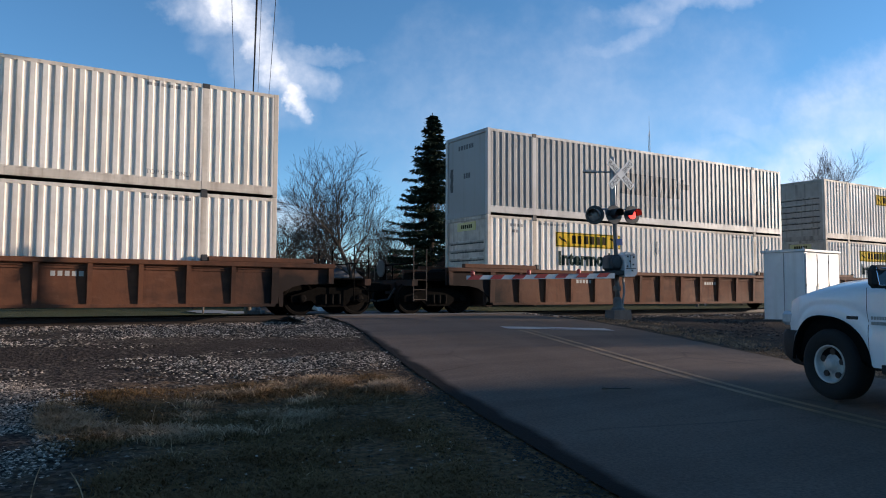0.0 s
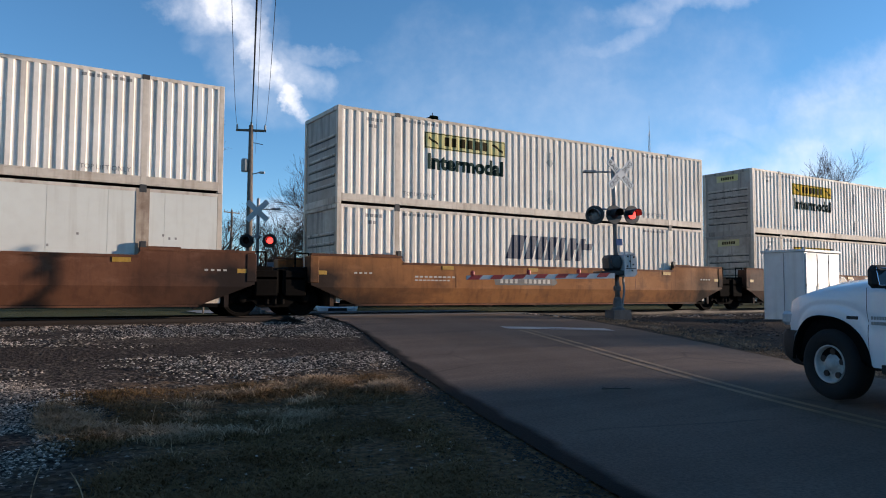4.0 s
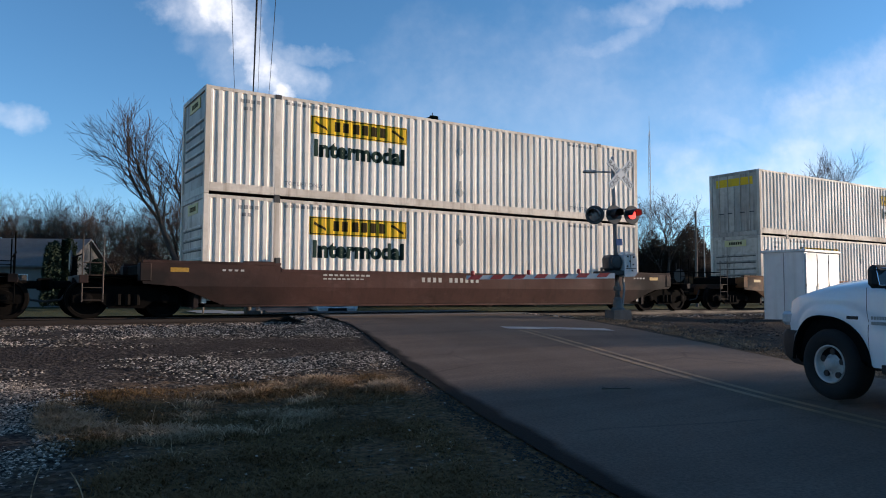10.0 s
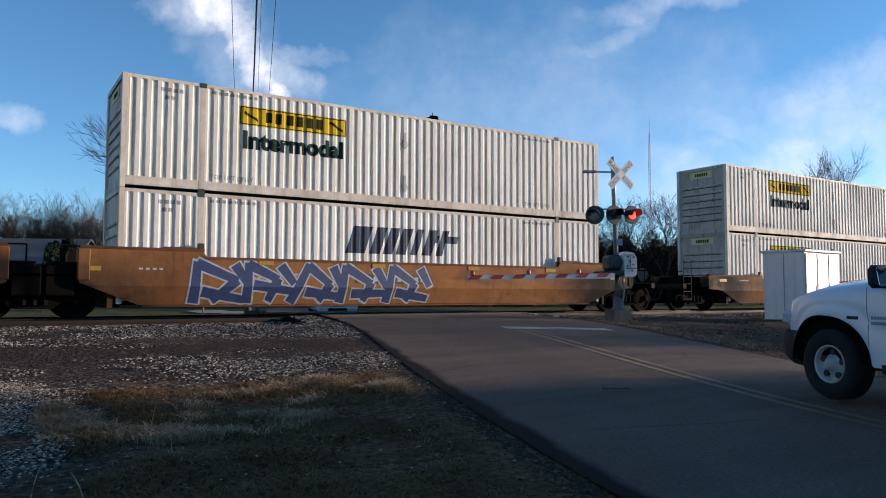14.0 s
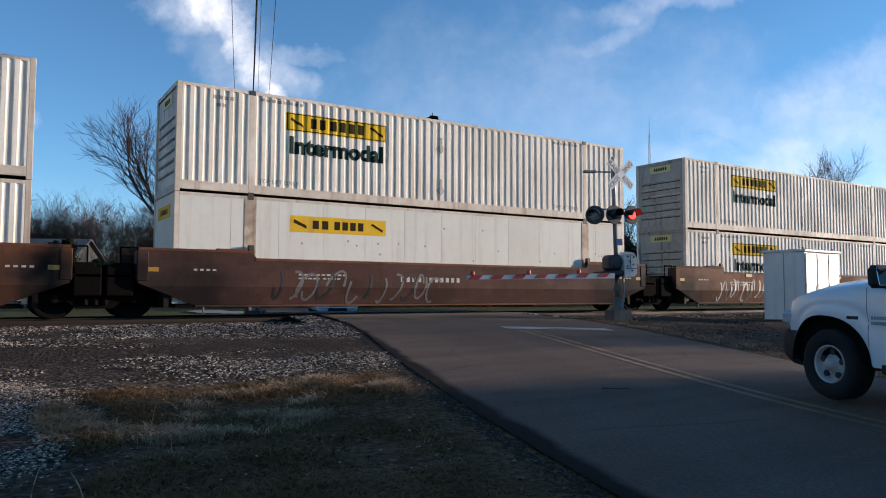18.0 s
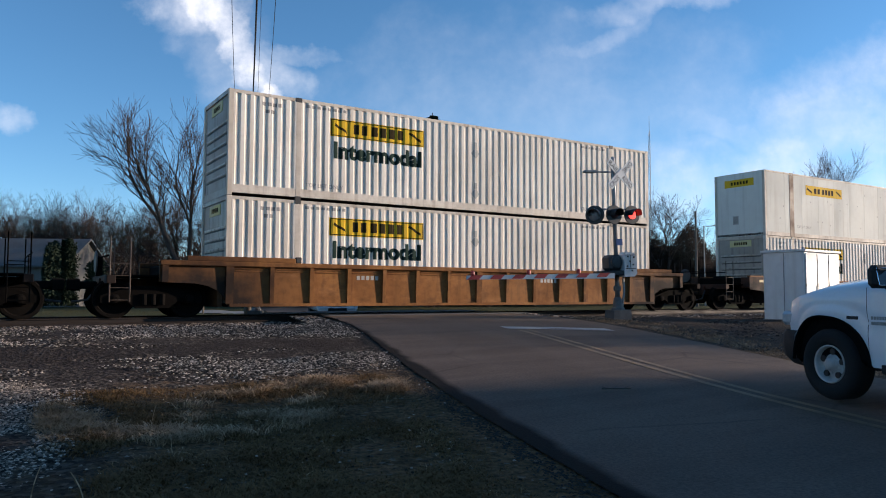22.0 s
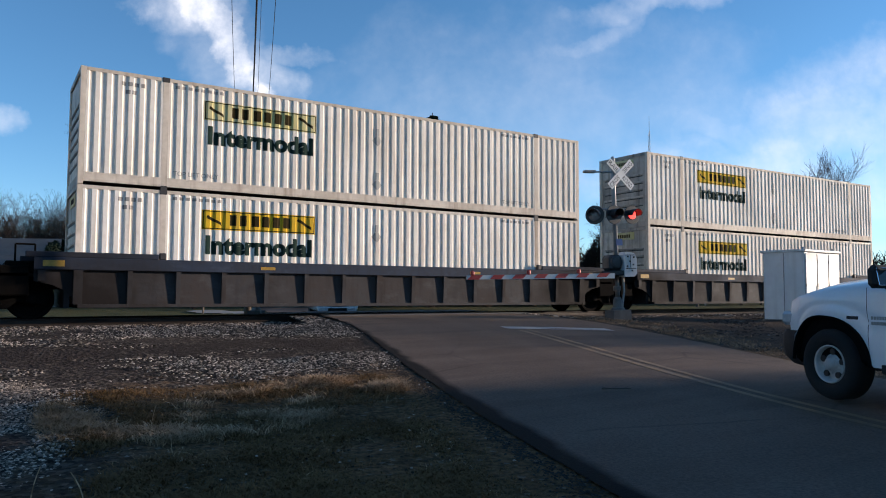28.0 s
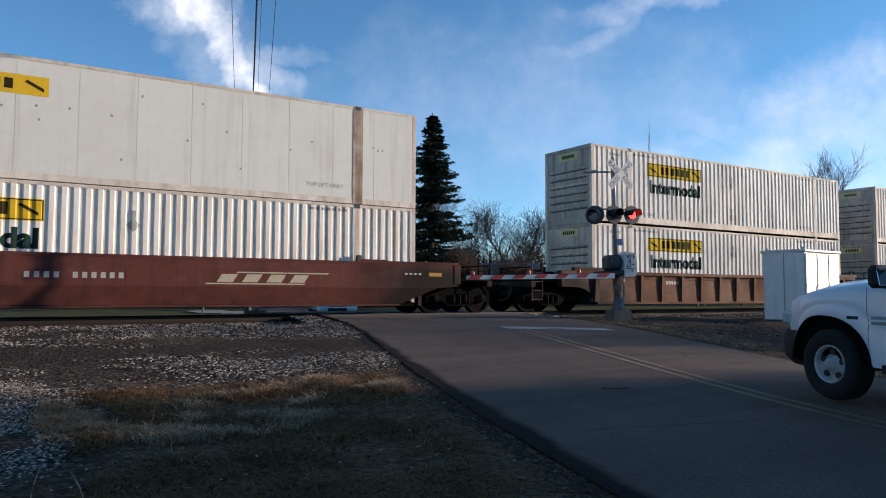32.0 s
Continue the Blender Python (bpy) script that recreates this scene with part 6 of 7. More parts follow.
    part("windscreen", bm, GLASS, root, "dark windscreen")
    for s in (-1, 1):
        part("side_window", prisms(([(1.80, 1.20), (3.70, 1.20), (3.66, 1.70), (2.42, 1.74)], *sorted((s * .80, s * .79)))), GLASS, root)
        bm = bmesh.new()
        for p, q, r in (((1.64, s * .91, 1.18), (2.37, s * .69, 1.77), .045), ((3.0, s * .93, 1.18), (2.98, s * .68, 1.80), .05), ((3.74, s * .93, 1.18), (3.66, s * .68, 1.80), .06), ((2.36, s * .69, 1.77), (3.66, s * .68, 1.80), .045)):
            rod(bm, p, q, r, n=6)
        part("pillar", bm, TRUCK_W, root)
    part("cab_back", boxes((3.72, 3.78, -.90, .90, .60, 1.30), (3.68, 3.72, -.70, .70, 1.30, 1.80)), TRUCK_W, root)
    for ob in set(root.children) - kept:
        ob.matrix_basis = pose(0, 0, .09)
    part("load_bed", boxes((3.8, 5.7, -.86, .86, .62, .70), (5.70, 5.78, -.93, .93, .50, 1.18)), TRUCK_W, root)
    part("rear_bumper", boxes((5.78, 5.92, -.95, .95, .50, .68), bevel=.02), PLASTIC, root)
    return root


pickup(pose(9.12, 5.15, -.525, 0, 0, -106.4))

# ---------------------------------------------------------------- trees and distance
def bark_material(name, a, b2):
    m, nt, b = node_mat(name, 0.9)
    v = coords(nt, (6, 6, 1.2))
    nt.links.new(mixed(nt, noise_fac(nt, v, 3.0, 4, .35, .65), a, b2), b.inputs["Base Color"])
    return m


BARK = bark_material("bark_grey", (0.080, 0.062, 0.052), (0.040, 0.031, 0.026))
TWIG = plain("twigs_brown", (0.068, 0.049, 0.041), 0.9, var=0.4, scale=1.5)
NEEDLE = plain("needles_dark", (0.030, 0.044, 0.028), 0.85, var=0.5, scale=2.5)
HEDGE = plain("brush_brown", (0.038, 0.028, 0.023), 0.95, var=0.4, scale=0.8)


def at_px(depth, right, z=0.0):
    """A place by its distance ahead along the view and to the right of it."""
    return depth * math.sin(AZ) + right * math.cos(AZ), depth * math.cos(AZ) - right * math.sin(AZ), z


def grow(rnd, p, d, length, r, level, out, up=.25, spread=.55, kids=(3, 4)):
    """Grows a limb as short bent pieces, and its side shoots."""
    n = 4 if level < 2 else 3
    q = Vector(p)
    d = Vector(d).normalized()
    taper = .72
    for i in range(n):
        d = (d + Vector((rnd.gauss(0, .13), rnd.gauss(0, .13), rnd.gauss(0, .08) + up * .15))).normalized()
        e = q + d * length / n
        r1 = r * (1 - (1 - taper) / n * 1.25) if level < 4 else r * .7
        out[level].append((q.copy(), e.copy(), r, r1))
        if level < len(out) - 1 and (i > 0 or level > 0):
            for _ in range(rnd.randint(*kids) if i == n - 1 else rnd.randint(1, 2)):
                a = rnd.uniform(0, 6.283)
                side = d.orthogonal().normalized()
                side.rotate(Matrix.Rotation(a, 3, d))
                k = rnd.uniform(.6, 1.25) * spread
                nd = (d * (1 - k * .45) + side * k + Vector((0, 0, up * .5))).normalized()
                grow(rnd, e, nd, length * rnd.uniform(.50, .74), r1 * rnd.uniform(.42, .62), level + 1, out, up, spread, kids)
        q, r = e, r1


def tubes(segs, sides, thin=0.0):
    v, f = [], []
    for p, q, r0, r1 in segs:
        d = (q - p)
        a = d.orthogonal().normalized()
        b_ = d.normalized().cross(a)
        n = len(v)
        for c, r in ((p, max(r0, thin)), (q, max(r1, thin))):
            for i in range(sides):
                t = 2 * math.pi * i / sides
                v.append(c + (a * math.cos(t) + b_ * math.sin(t)) * r)
        f += [(n + i, n + (i + 1) % sides, n + sides + (i + 1) % sides, n + sides + i) for i in range(sides)]
    return v, f


def bare_tree(seed, height, trunks=1, trunk=.36, stem=.3, levels=5, spread=.55, up=.25, thin=.012, lean=0.12, label="leafless grey-brown tree with a fine twiggy crown", kids=(3, 4)):
    rnd = random.Random(seed)
    out = [[] for _ in range(levels)]
    for k in range(trunks):
        a = 6.283 * k / trunks + 2.6
        ln = (.09 if trunks > 1 else lean * .3)
        grow(rnd, (.35 * math.cos(a) * (trunks > 1), .35 * math.sin(a) * (trunks > 1), -.3), (ln * math.cos(a), ln * math.sin(a), 1), height * .56, trunk, 0, out, up, spread, kids)
    root = thing("bare_tree", label, "tree", "bare winter trees")
    v, f = tubes([s for lv in out[:2] for s in lv], 7)
    part_raw("trunk", v, f, BARK, root, "", True)
    v, f = tubes([s for lv in out[2:4] for s in lv], 4, thin)
    tagged(part_raw("limb_crown", v, f, BARK, root), kind="stuff")
    if levels > 4:
        v, f = tubes([s for lv in out[4:] for s in lv], 3, thin)
        tagged(part_raw("twig_crown", v, f, TWIG, root), kind="stuff")
    zs = max(max(s[1].z for s in lv) for lv in out if lv)
    k = height / zs
    root.scale = (k, k, k)
    return root


def tall_tree(seed, height, lean, trunk, spread=.44, up=.20, thin=.012, kids=(2, 4)):
    """A tall leaning tree: one stem that forks high into steep limbs with a close, fine crown."""
    rnd = random.Random(seed)
    out = [[] for _ in range(5)]
    d = Vector((*lean, 1)).normalized()
    q, r = Vector((0, 0, -.3)), trunk
    for i in range(6):
        e = q + d * height * .085 + Vector((rnd.gauss(0, .06), rnd.gauss(0, .06), 0))
        out[0].append((q.copy(), e.copy(), r, r * .93))
        q, r = e, r * .93
        if i > 4:
            side = Vector((rnd.uniform(-1, 1), rnd.uniform(-1, 1), 0)).normalized()
            grow(rnd, q, d + side * spread * 1.5, height * .15, r * .36, 2, out, up, spread)
    for k in range(3):
        a = 2.1 * k + seed
        grow(rnd, q, d + Vector((math.cos(a), math.sin(a), 0)) * spread * .55, height * .34, r * .68, 1, out, up, spread, kids)
    root = thing("bare_tree", "tall leaning leafless tree with steep limbs and fine twigs", "tree", "bare winter trees")
    v, f = tubes([s for lv in out[:2] for s in lv], 8)
    part_raw("trunk", v, f, BARK, root, "", True)
    v, f = tubes([s for lv in out[2:4] for s in lv], 4, thin * 1.3)
    tagged(part_raw("limb_crown", v, f, BARK, root), kind="stuff")
    v, f = tubes([s for lv in out[4:] for s in lv], 3, thin)
    tagged(part_raw("twig_crown", v, f, TWIG, root), kind="stuff")
    k = height / max(s[1].z for lv in out for s in lv)
    root.scale = (k, k, k)
    return root


def put_tree(ob, x, y, z, turn=0):
    ob.matrix_basis = pose(x, y, z, 0, 0, turn) @ Matrix.Diagonal((*ob.scale, 1))
    return ob


def spruce(seed, height, width):
    rnd = random.Random(seed)
    root = thing("spruce_tree", "tall dark green spruce with drooping uneven branches", "tree")
    part("trunk", lathed([(.28, -.3), (.22, height * .3), (.10, height * .75), (.03, height)], 10, "z"), BARK, root)
    v, f = [], []
    z = 1.0
    while z < height * .985:
        k = 1 - z / height
        reach = width * (k ** .85) * rnd.uniform(.72, 1.12) + .15
        for j in range(rnd.randint(5, 8)):
            a = rnd.uniform(0, 6.283)
            r = reach * rnd.uniform(.65, 1.12)
            d = Vector((math.cos(a), math.sin(a), 0))
            s = Vector((-math.sin(a), math.cos(a), 0))
            steps = max(4, int(r * 5))
            for i in range(steps):
                t = (i + .6) / steps
                c = d * (r * t) + Vector((0, 0, z - r * .28 * t + r * .12 * t * t * 2))
                for _ in range(9):
                    o = c + Vector((rnd.gauss(0, .10), rnd.gauss(0, .10), rnd.gauss(0, .05)))
                    l = rnd.uniform(.25, .60) * (1 - .3 * t)
                    dd = (d * rnd.uniform(.2, 1) + s * rnd.uniform(-1, 1) + Vector((0, 0, rnd.uniform(-.75, .15)))).normalized()
                    w = dd.cross(Vector((rnd.gauss(0, 1), rnd.gauss(0, 1), 1))).normalized() * rnd.uniform(.05, .11)
                    n = len(v)
                    v += [o - w, o + w, o + dd * l]
                    f.append((n, n + 1, n + 2))
        z += rnd.uniform(.22, .42) * (.55 + .7 * k)
    part_raw("crown", v, f, NEEDLE, root)
    return root


def leaf_mound(name, label, category, seed, w, d, h, n, mat, size=(.10, .30), group="", kind="", twiggy=False):
    """A bush or hedge of many small leaf or twig pieces with an uneven outline."""
    rnd = random.Random(seed)
    v, f = [], []
    for _ in range(n):
        x = rnd.uniform(-w / 2, w / 2)
        y = rnd.gauss(0, d / 4)
        top = h * (.62 + .38 * noise.noise((x * .35 + seed, y * .3, seed * 1.7))) * max(.15, 1 - (2 * abs(x) / w) ** 6)
        z = top * rnd.random() ** .7
        a = Vector((rnd.gauss(0, 1), rnd.gauss(0, 1), rnd.gauss(0, 1) + (1.6 if twiggy else 0))).normalized()
        b_ = a.orthogonal().normalized()
        l = rnd.uniform(*size)
        wd = l * (.06 if twiggy else .45)
        o = Vector((x, y, z))
        k = len(v)
        v += [o - b_ * wd, o + b_ * wd, o + a * l]
        f.append((k, k + 1, k + 2))
    ob = part_raw(name, v, f, mat)
    return tagged(ob, label, category, group, kind)


t1 = put_tree(tall_tree(35, 15.7, (-.40, 0), .34), *at_px(56, -18.9, -.3), -math.degrees(AZ))
t1b = put_tree(tall_tree(58, 15.9, (-.01, 0), .30), *at_px(57, -19.7, -.3), -math.degrees(AZ))
t2 = put_tree(bare_tree(12, 13.6, trunk=.30, spread=.62, up=.22), *at_px(60, -6.8, -.3))
t3 = put_tree(bare_tree(23, 11.0, trunk=.22, spread=.62, up=.22, thin=.010), *at_px(64, -10.5, -.3), 120)
t4 = put_tree(bare_tree(31, 13.0, trunk=.25, levels=5, spread=.6, thin=.012), *at_px(84, 22.2, -.3), 40)
for dep, rt, tn in ((84, 25.6, 200), (98, -46, 90), (96, 3.5, 10), (90, 7.5, 160), (98, 10.5, 260), (72, -3.2, 310), (104, 14, 33)):
    copy_thing(t4, pose(*at_px(dep, rt, -.4), 0, 0, tn))
for dep, rt, tn, src in ((74, -25.5, 40, t2), (70, -22.0, 150, t3), (88, -50.5, 60, t2), (76, -18.0, 20, t3), (74, -43.0, 10, t3), (73, -36.0, 250, t3), (78, -34.6, 130, t3), (75, -31.0, 330, t3), (86, -44.0, 200, t2)):
    copy_thing(src, pose(*at_px(dep, rt, -.4), 0, 0, tn))
t5 = put_tree(tall_tree(44, 19.6, (.0, .02), .26, .38, .26, .011, (3, 4)), *at_px(92, 49.2, -.3), 75)
t3c = [copy_thing(t3, pose(*at_px(dep, rt, -.6), 0, 0, tn)) for dep, rt, tn in ((84, -48, 15), (75, -41, 80), (80, -46, 200), (78, -5.6, 140), (92, 40, 222), (88, 36, 111), (90, -38, 77))]
put = spruce(3, 17.2, 5.4)
put.matrix_basis = pose(*at_px(65, -1.0, -.3))
cy = leaf_mound("arborvitae", "narrow dark evergreen arborvitae beside a house", "tree", 8, 1.15, 1.15, 6.0, 9000, NEEDLE, (.08, .24), "arborvitae row")
cy.matrix_basis = pose(*at_px(50, -26.8, -.3))
for dep, rt in ((50.4, -25.9), (52, -24.7)):
    o = copy_thing(cy, pose(*at_px(dep, rt, -.3), 0, 0, dep * 40))
    o.scale = (.85, .85, .74 if rt > -25 else 1.04)
for seed, dep, rt, w, d, h, turn in ((1, 57, 1.2, 5, 3, 5.4, 0), (2, 74, 7.5, 16, 4, 6.4, 0), (3, 86, 25, 20, 4, 11.5, -8), (4, 70, -4.5, 8, 3, 4.2, 0), (5, 92, 44, 18, 4, 6.0, -10), (6, 72, -14, 9, 3, 3.6, 0), (7, 68, -24, 9, 3, 3.6, 0), (9, 80, -47, 24, 4, 9, 0)):
    hd = leaf_mound("brush_thicket", "dense brown leafless thicket behind the tracks", "thicket", seed, w, d, h, int(w * h * 330), HEDGE, (.25, .75), "brush thickets", "", True)
    hd.matrix_basis = pose(*at_px(dep, rt, -.4), 0, 0, -math.degrees(AZ) + turn)
# far woods along the horizon
wd = leaf_mound("far_woods", "distant bare brown woods along the horizon", "woods", 15, 260, 16, 13, 60000, HEDGE, (.7, 2.6), "", "stuff", True)
wd.matrix_basis = pose(*at_px(150, -20, -1), 0, 0, -math.degrees(AZ))
wd2 = leaf_mound("far_woods", "distant bare brown woods along the horizon", "woods", 16, 220, 16, 13, 50000, HEDGE, (.7, 2.6), "", "stuff", True)
# unseen woods, added behind the camera to shape the bounced light
wd3 = leaf_mound("far_woods", "unseen brown woods added behind the camera for the bounced light", "woods", 17, 120, 8, 8, 42000, HEDGE, (.4, 1.4), "", "stuff", True)
wd3.matrix_basis = pose(-32, -20, -1)
wd2.matrix_basis = pose(*at_px(140, 120, -1), 0, 0, -math.degrees(AZ) - 50)

# ---------------------------------------------------------------- poles, wires, mast
POLE = bark_material("pole_wood", (0.20, 0.165, 0.135), (0.115, 0.092, 0.075))
WIRE = plain("wire_black", (0.012, 0.012, 0.013), 0.6, var=0.2)


def power_pole(at, height=10.2, arm=2.4, turn=0, can=True):
    root = thing("power_pole", "tall weathered wooden power pole with a crossarm and transformer", "power pole", "power poles", at=at)
    part("pole", lathed([(.19, -.5), (.17, height * .5), (.12, height)], 12, "z"), POLE, root, "", True)
    part("crossarm", boxes((-arm / 2, arm / 2, -.06, .06, height - .34, height - .22), bevel=.01), POLE, root)
    for x in (-arm / 2 + .06, arm / 2 - .06):
        part("insulator", lathed([(.035, height - .22), (.06, height - .15), (.05, height - .02), (.03, height + .06)], 10, "z", (x, 0, 0)), BOXGREY, root)
    part("insulator", lathed([(.035, height), (.06, height + .06), (.05, height + .18)], 10, "z"), BOXGREY, root)
    if can:
        part("transformer", lathed([(.16, height - 2.6), (.19, height - 2.55), (.19, height - 1.95), (.15, height - 1.88)], 14, "z", (-.31, 0, 0)), BOXGREY, root)
        part("lamp_arm", rods(((0, 0, height - 2.75), (.55, 0, height - 2.6), .03), n=6), BOXGREY, root)
        part("street_light", boxes((.48, .78, -.08, .08, height - 2.68, height - 2.56), bevel=.03), BOXGREY, root)
        part("cable_bracket", rods(((.05, 0, height - .95), (.65, 0, height - 1.05), .018), n=6), WIRE, root)
    return root


PX, PY, _ = at_px(40, -10.66)
power_pole(pose(PX, PY, -.3, 0, 0, -math.degrees(AZ) + 10), 10.2, 1.62)
for dep, rt, h in ((88, -25.6, 11), (118, -36.0, 11.5)):
    power_pole(pose(*at_px(dep, rt, -.4), 0, 0, 20), h, 2.2)


def wire(name, pts, r, label):
    """A hanging wire through three points, as one thin tube."""
    a, b_, c = (Vector(p) for p in pts)
    segs, prev = [], None
    for i in range(33):
        t = i / 32
        q = a * (1 - t) * (1 - 2 * t) + b_ * 4 * t * (1 - t) + c * t * (2 * t - 1)
        if prev is not None:
            segs.append((prev, q, r, r))
        prev = q
    v, f = tubes(segs, 5)
    return tagged(part_raw(name, v, f, WIRE), label, "wire", "overhead wires")


def ray_point(px, py, depth):
    k = math.tan(radians(31.25)) / 784
    f_ = Vector((math.sin(AZ) * math.cos(EL), math.cos(AZ) * math.cos(EL), math.sin(EL)))
    r_ = Vector((math.cos(AZ), -math.sin(AZ), 0))
    return EYE + depth * (f_ + (px - 784) * k * r_ - (py - 441) * k * r_.cross(f_))


ca, sa = math.cos(-AZ + radians(10)), math.sin(-AZ + radians(10))
for off, zt, top, r in ((0, 9.9, (455, -60), .024), (-.75, 9.95, (407, -60), .008), (.75, 9.95, (490, -60), .008), (.25, 8.3, (463, -60), .006)):
    a = Vector((PX + off * ca, PY + off * sa, zt))
    m = ray_point(*top, 14.5)
    e = a + (m - a) * 2.0
    e.z = zt + .6
    wire("wire", (a, m, e), r, "thin black overhead power wire")


def thin_post(at, h, r, lamp, label, category):
    root = thing(category.replace(" ", "_"), label, category, at=at)
    part("post", lathed([(r, -.4), (r * .7, h)], 8, "z"), BOXGREY if lamp else POLE, root)
    if lamp:
        part("lamp_arm", rods(((0, 0, h - .1), (1.2, 0, h + .1), .04), n=6), BOXGREY, root)
        part("lamp_head", boxes((1.1, 1.6, -.12, .12, h + .02, h + .16), bevel=.04), BOXGREY, root)


thin_post(pose(*at_px(76, 26.4, -.3)), 9.6, .15, False, "plain wooden utility pole beyond the tracks", "utility pole")
thin_post(pose(*at_px(82, 29.4, -.3), 0, 0, -30), 8.6, .09, True, "grey steel street lamp beyond the tracks", "street lamp")
thin_post(pose(*at_px(44, -14.4, -.3), 0, 0, 60), 4.6, .06, False, "thin grey post beyond the tracks", "sign post")

root = thing("radio_mast", "thin lattice radio mast far behind the trees", "radio mast", at=pose(*at_px(210, 59.9, -1)))
segs = []
for i in range(3):
    a = 2.094 * i
    segs.append((Vector((.38 * math.cos(a), .38 * math.sin(a), 0)), Vector((.30 * math.cos(a), .30 * math.sin(a), 49)), .055, .045))
v, f = tubes(segs, 4)
part_raw("mast_leg", v, f, BOXGREY, root)
br = []
for j in range(48):
    for i in range(3):
        a, b2 = 2.094 * (i + j), 2.094 * (i + j + 1)
        br.append((Vector((.36 * math.cos(a), .36 * math.sin(a), j)), Vector((.36 * math.cos(b2), .36 * math.sin(b2), j + 1)), .03, .03))
v, f = tubes(br, 3)
part_raw("bracing", v, f, BOXGREY, root)
part("antenna", lathed([(.05, 49), (.03, 53.5)], 6, "z"), BOXGREY, root)

# ---------------------------------------------------------------- houses and cars across the tracks
SIDING = worn("siding_grey", (0.15, 0.14, 0.125), (0.10, 0.095, 0.09), (0.08, 0.075, 0.07), .7, 0, .4, .3, 4, .6)
ROOF = worn("shingle_grey", (0.105, 0.10, 0.098), (0.07, 0.068, 0.066), (0.055, 0.053, 0.05), .9, 0, .6, .3, 8, 1.0)
TRIM = plain("white_trim", (0.7, 0.7, 0.68), .5, var=.15)


def house(at, w, d, h, ridge, label, wall=SIDING, windows=((-.3, 1.3), (.25, 1.3))):
    root = thing("house", label, "house", "houses beyond the tracks", at=at)
    part("wall", boxes((-w / 2, w / 2, -d / 2, d / 2, -.3, h)), wall, root)
    bm = bmesh.new()
    for s in (-1, 1):
        a = [bm.verts.new(p) for p in ((-w / 2 - .4, s * (d / 2 + .45), h - .15), (w / 2 + .4, s * (d / 2 + .45), h - .15), (w / 2 + .4, 0, h + ridge), (-w / 2 - .4, 0, h + ridge))]
        b_ = [bm.verts.new(v_.co + Vector((0, 0, .14))) for v_ in a]
        for q in ((a[0], a[1], a[2], a[3]), (b_[3], b_[2], b_[1], b_[0]), (a[0], b_[0], b_[1], a[1]), (a[1], b_[1], b_[2], a[2]), (a[3], b_[3], b_[0], a[0])):
            bm.faces.new(q)
    bmesh.ops.recalc_face_normals(bm, faces=bm.faces[:])
    part("roof", bm, ROOF, root, "grey shingle roof")
    for s in (-1, 1):
        bm = bmesh.new()
        x0, x1 = sorted((s * w / 2, s * (w / 2 - .1)))
        a = [bm.verts.new((x, y, z)) for x in (x0, x1) for y, z in ((-d / 2, h), (d / 2, h), (0, h + ridge * .98))]
        bm.faces.new(a[:3])
        bm.faces.new(a[3:][::-1])
        part("gable", bm, wall, root)
    for k, z in windows:
        win = part("window", boxes((k * w - .5, k * w + .5, -d / 2 - .05, -d / 2, z - .1, z + 1.1), bevel=.01), TRIM, root)
        for i in (0, 1):
            part("pane", boxes((k * w - .43, k * w + .43, -d / 2 - .062, -d / 2 - .05, z - .02 + .55 * i, z + .47 + .55 * i)), GLASS, win)
    return root


A = -math.degrees(AZ)
house(pose(*at_px(64, -38.0, -.3), 0, 0, A + 4), 13, 9, 3.1, 2.4, "low grey house with a shingle roof beyond the tracks")
house(pose(*at_px(66, -12.2, -.3), 0, 0, A + 30), 7, 6, 2.3, 1.2, "small low shed with a pale roof beyond the tracks", wall=plain("shed_tan", (.30, .25, .20), .8), windows=())
house(pose(*at_px(78, 5.4, -.3), 0, 0, A - 10), 9, 7, 2.6, 1.5, "low brown outbuilding behind the thicket", wall=plain("shed_brown", (.12, .09, .07), .8), windows=())


def sedan(at, paint, label):
    root = thing("car", label, "car", "cars beyond the crossing", at=at)
    prof = [(0, .42), (.05, .66), (.9, .82), (1.25, .88), (2.0, 1.38), (3.1, 1.42), (3.95, .98), (4.5, .92), (4.62, .60), (4.58, .34), (.1, .28)]
    bm = bmesh.new()
    prism(bm, prof[::-1], -.88, .88)
    for v_ in bm.verts:
        if v_.co.z > 1.0:
            v_.co.y *= .78
    bmesh.ops.bevel(bm, geom=bm.edges[:], offset=.05, segments=2, affect="EDGES")
    bmesh.ops.recalc_face_normals(bm, faces=bm.faces[:])
    part("body", bm, paint, root, "", True)
    for s in (-1, 1):
        part("side_window", prisms(([(1.5, .93), (3.55, .96), (3.05, 1.34), (2.05, 1.32)], *sorted((s * .80, s * .845)))), GLASS, root)
        for x in (.82, 3.72):
            w = part("wheel", lathed([(.19, s * .80), (.30, s * .88), (.32, s * .84), (.32, s * .68), (.2, s * .66)], 20, "y", caps=False), RUBBER, root)
            w.matrix_basis = pose(x, 0, .32)
            part("rim", lathed([(.19, s * .82), (.17, s * .85), (.05, s * .83), (.001, s * .83)], 16, "y", caps=False), RIM, w)
        part("headlight", boxes((.0, .10, *sorted((s * .5, s * .8)), .58, .70), bevel=.02), HEADLAMP, root)
    part("windscreen", prisms(([(1.28, .93), (1.34, .92), (2.02, 1.36), (1.97, 1.38)], -.62, .62)), GLASS, root)
    part("grille", boxes((-.072, -.055, -.40, .40, .24, .42), (-.02, .04, -.42, .42, .50, .62), bevel=.004), PLASTIC, root, "black grille and intake")
    part("bumper", boxes((-.06, .12, -.82, .82, .20, .46), bevel=.04), paint, root)


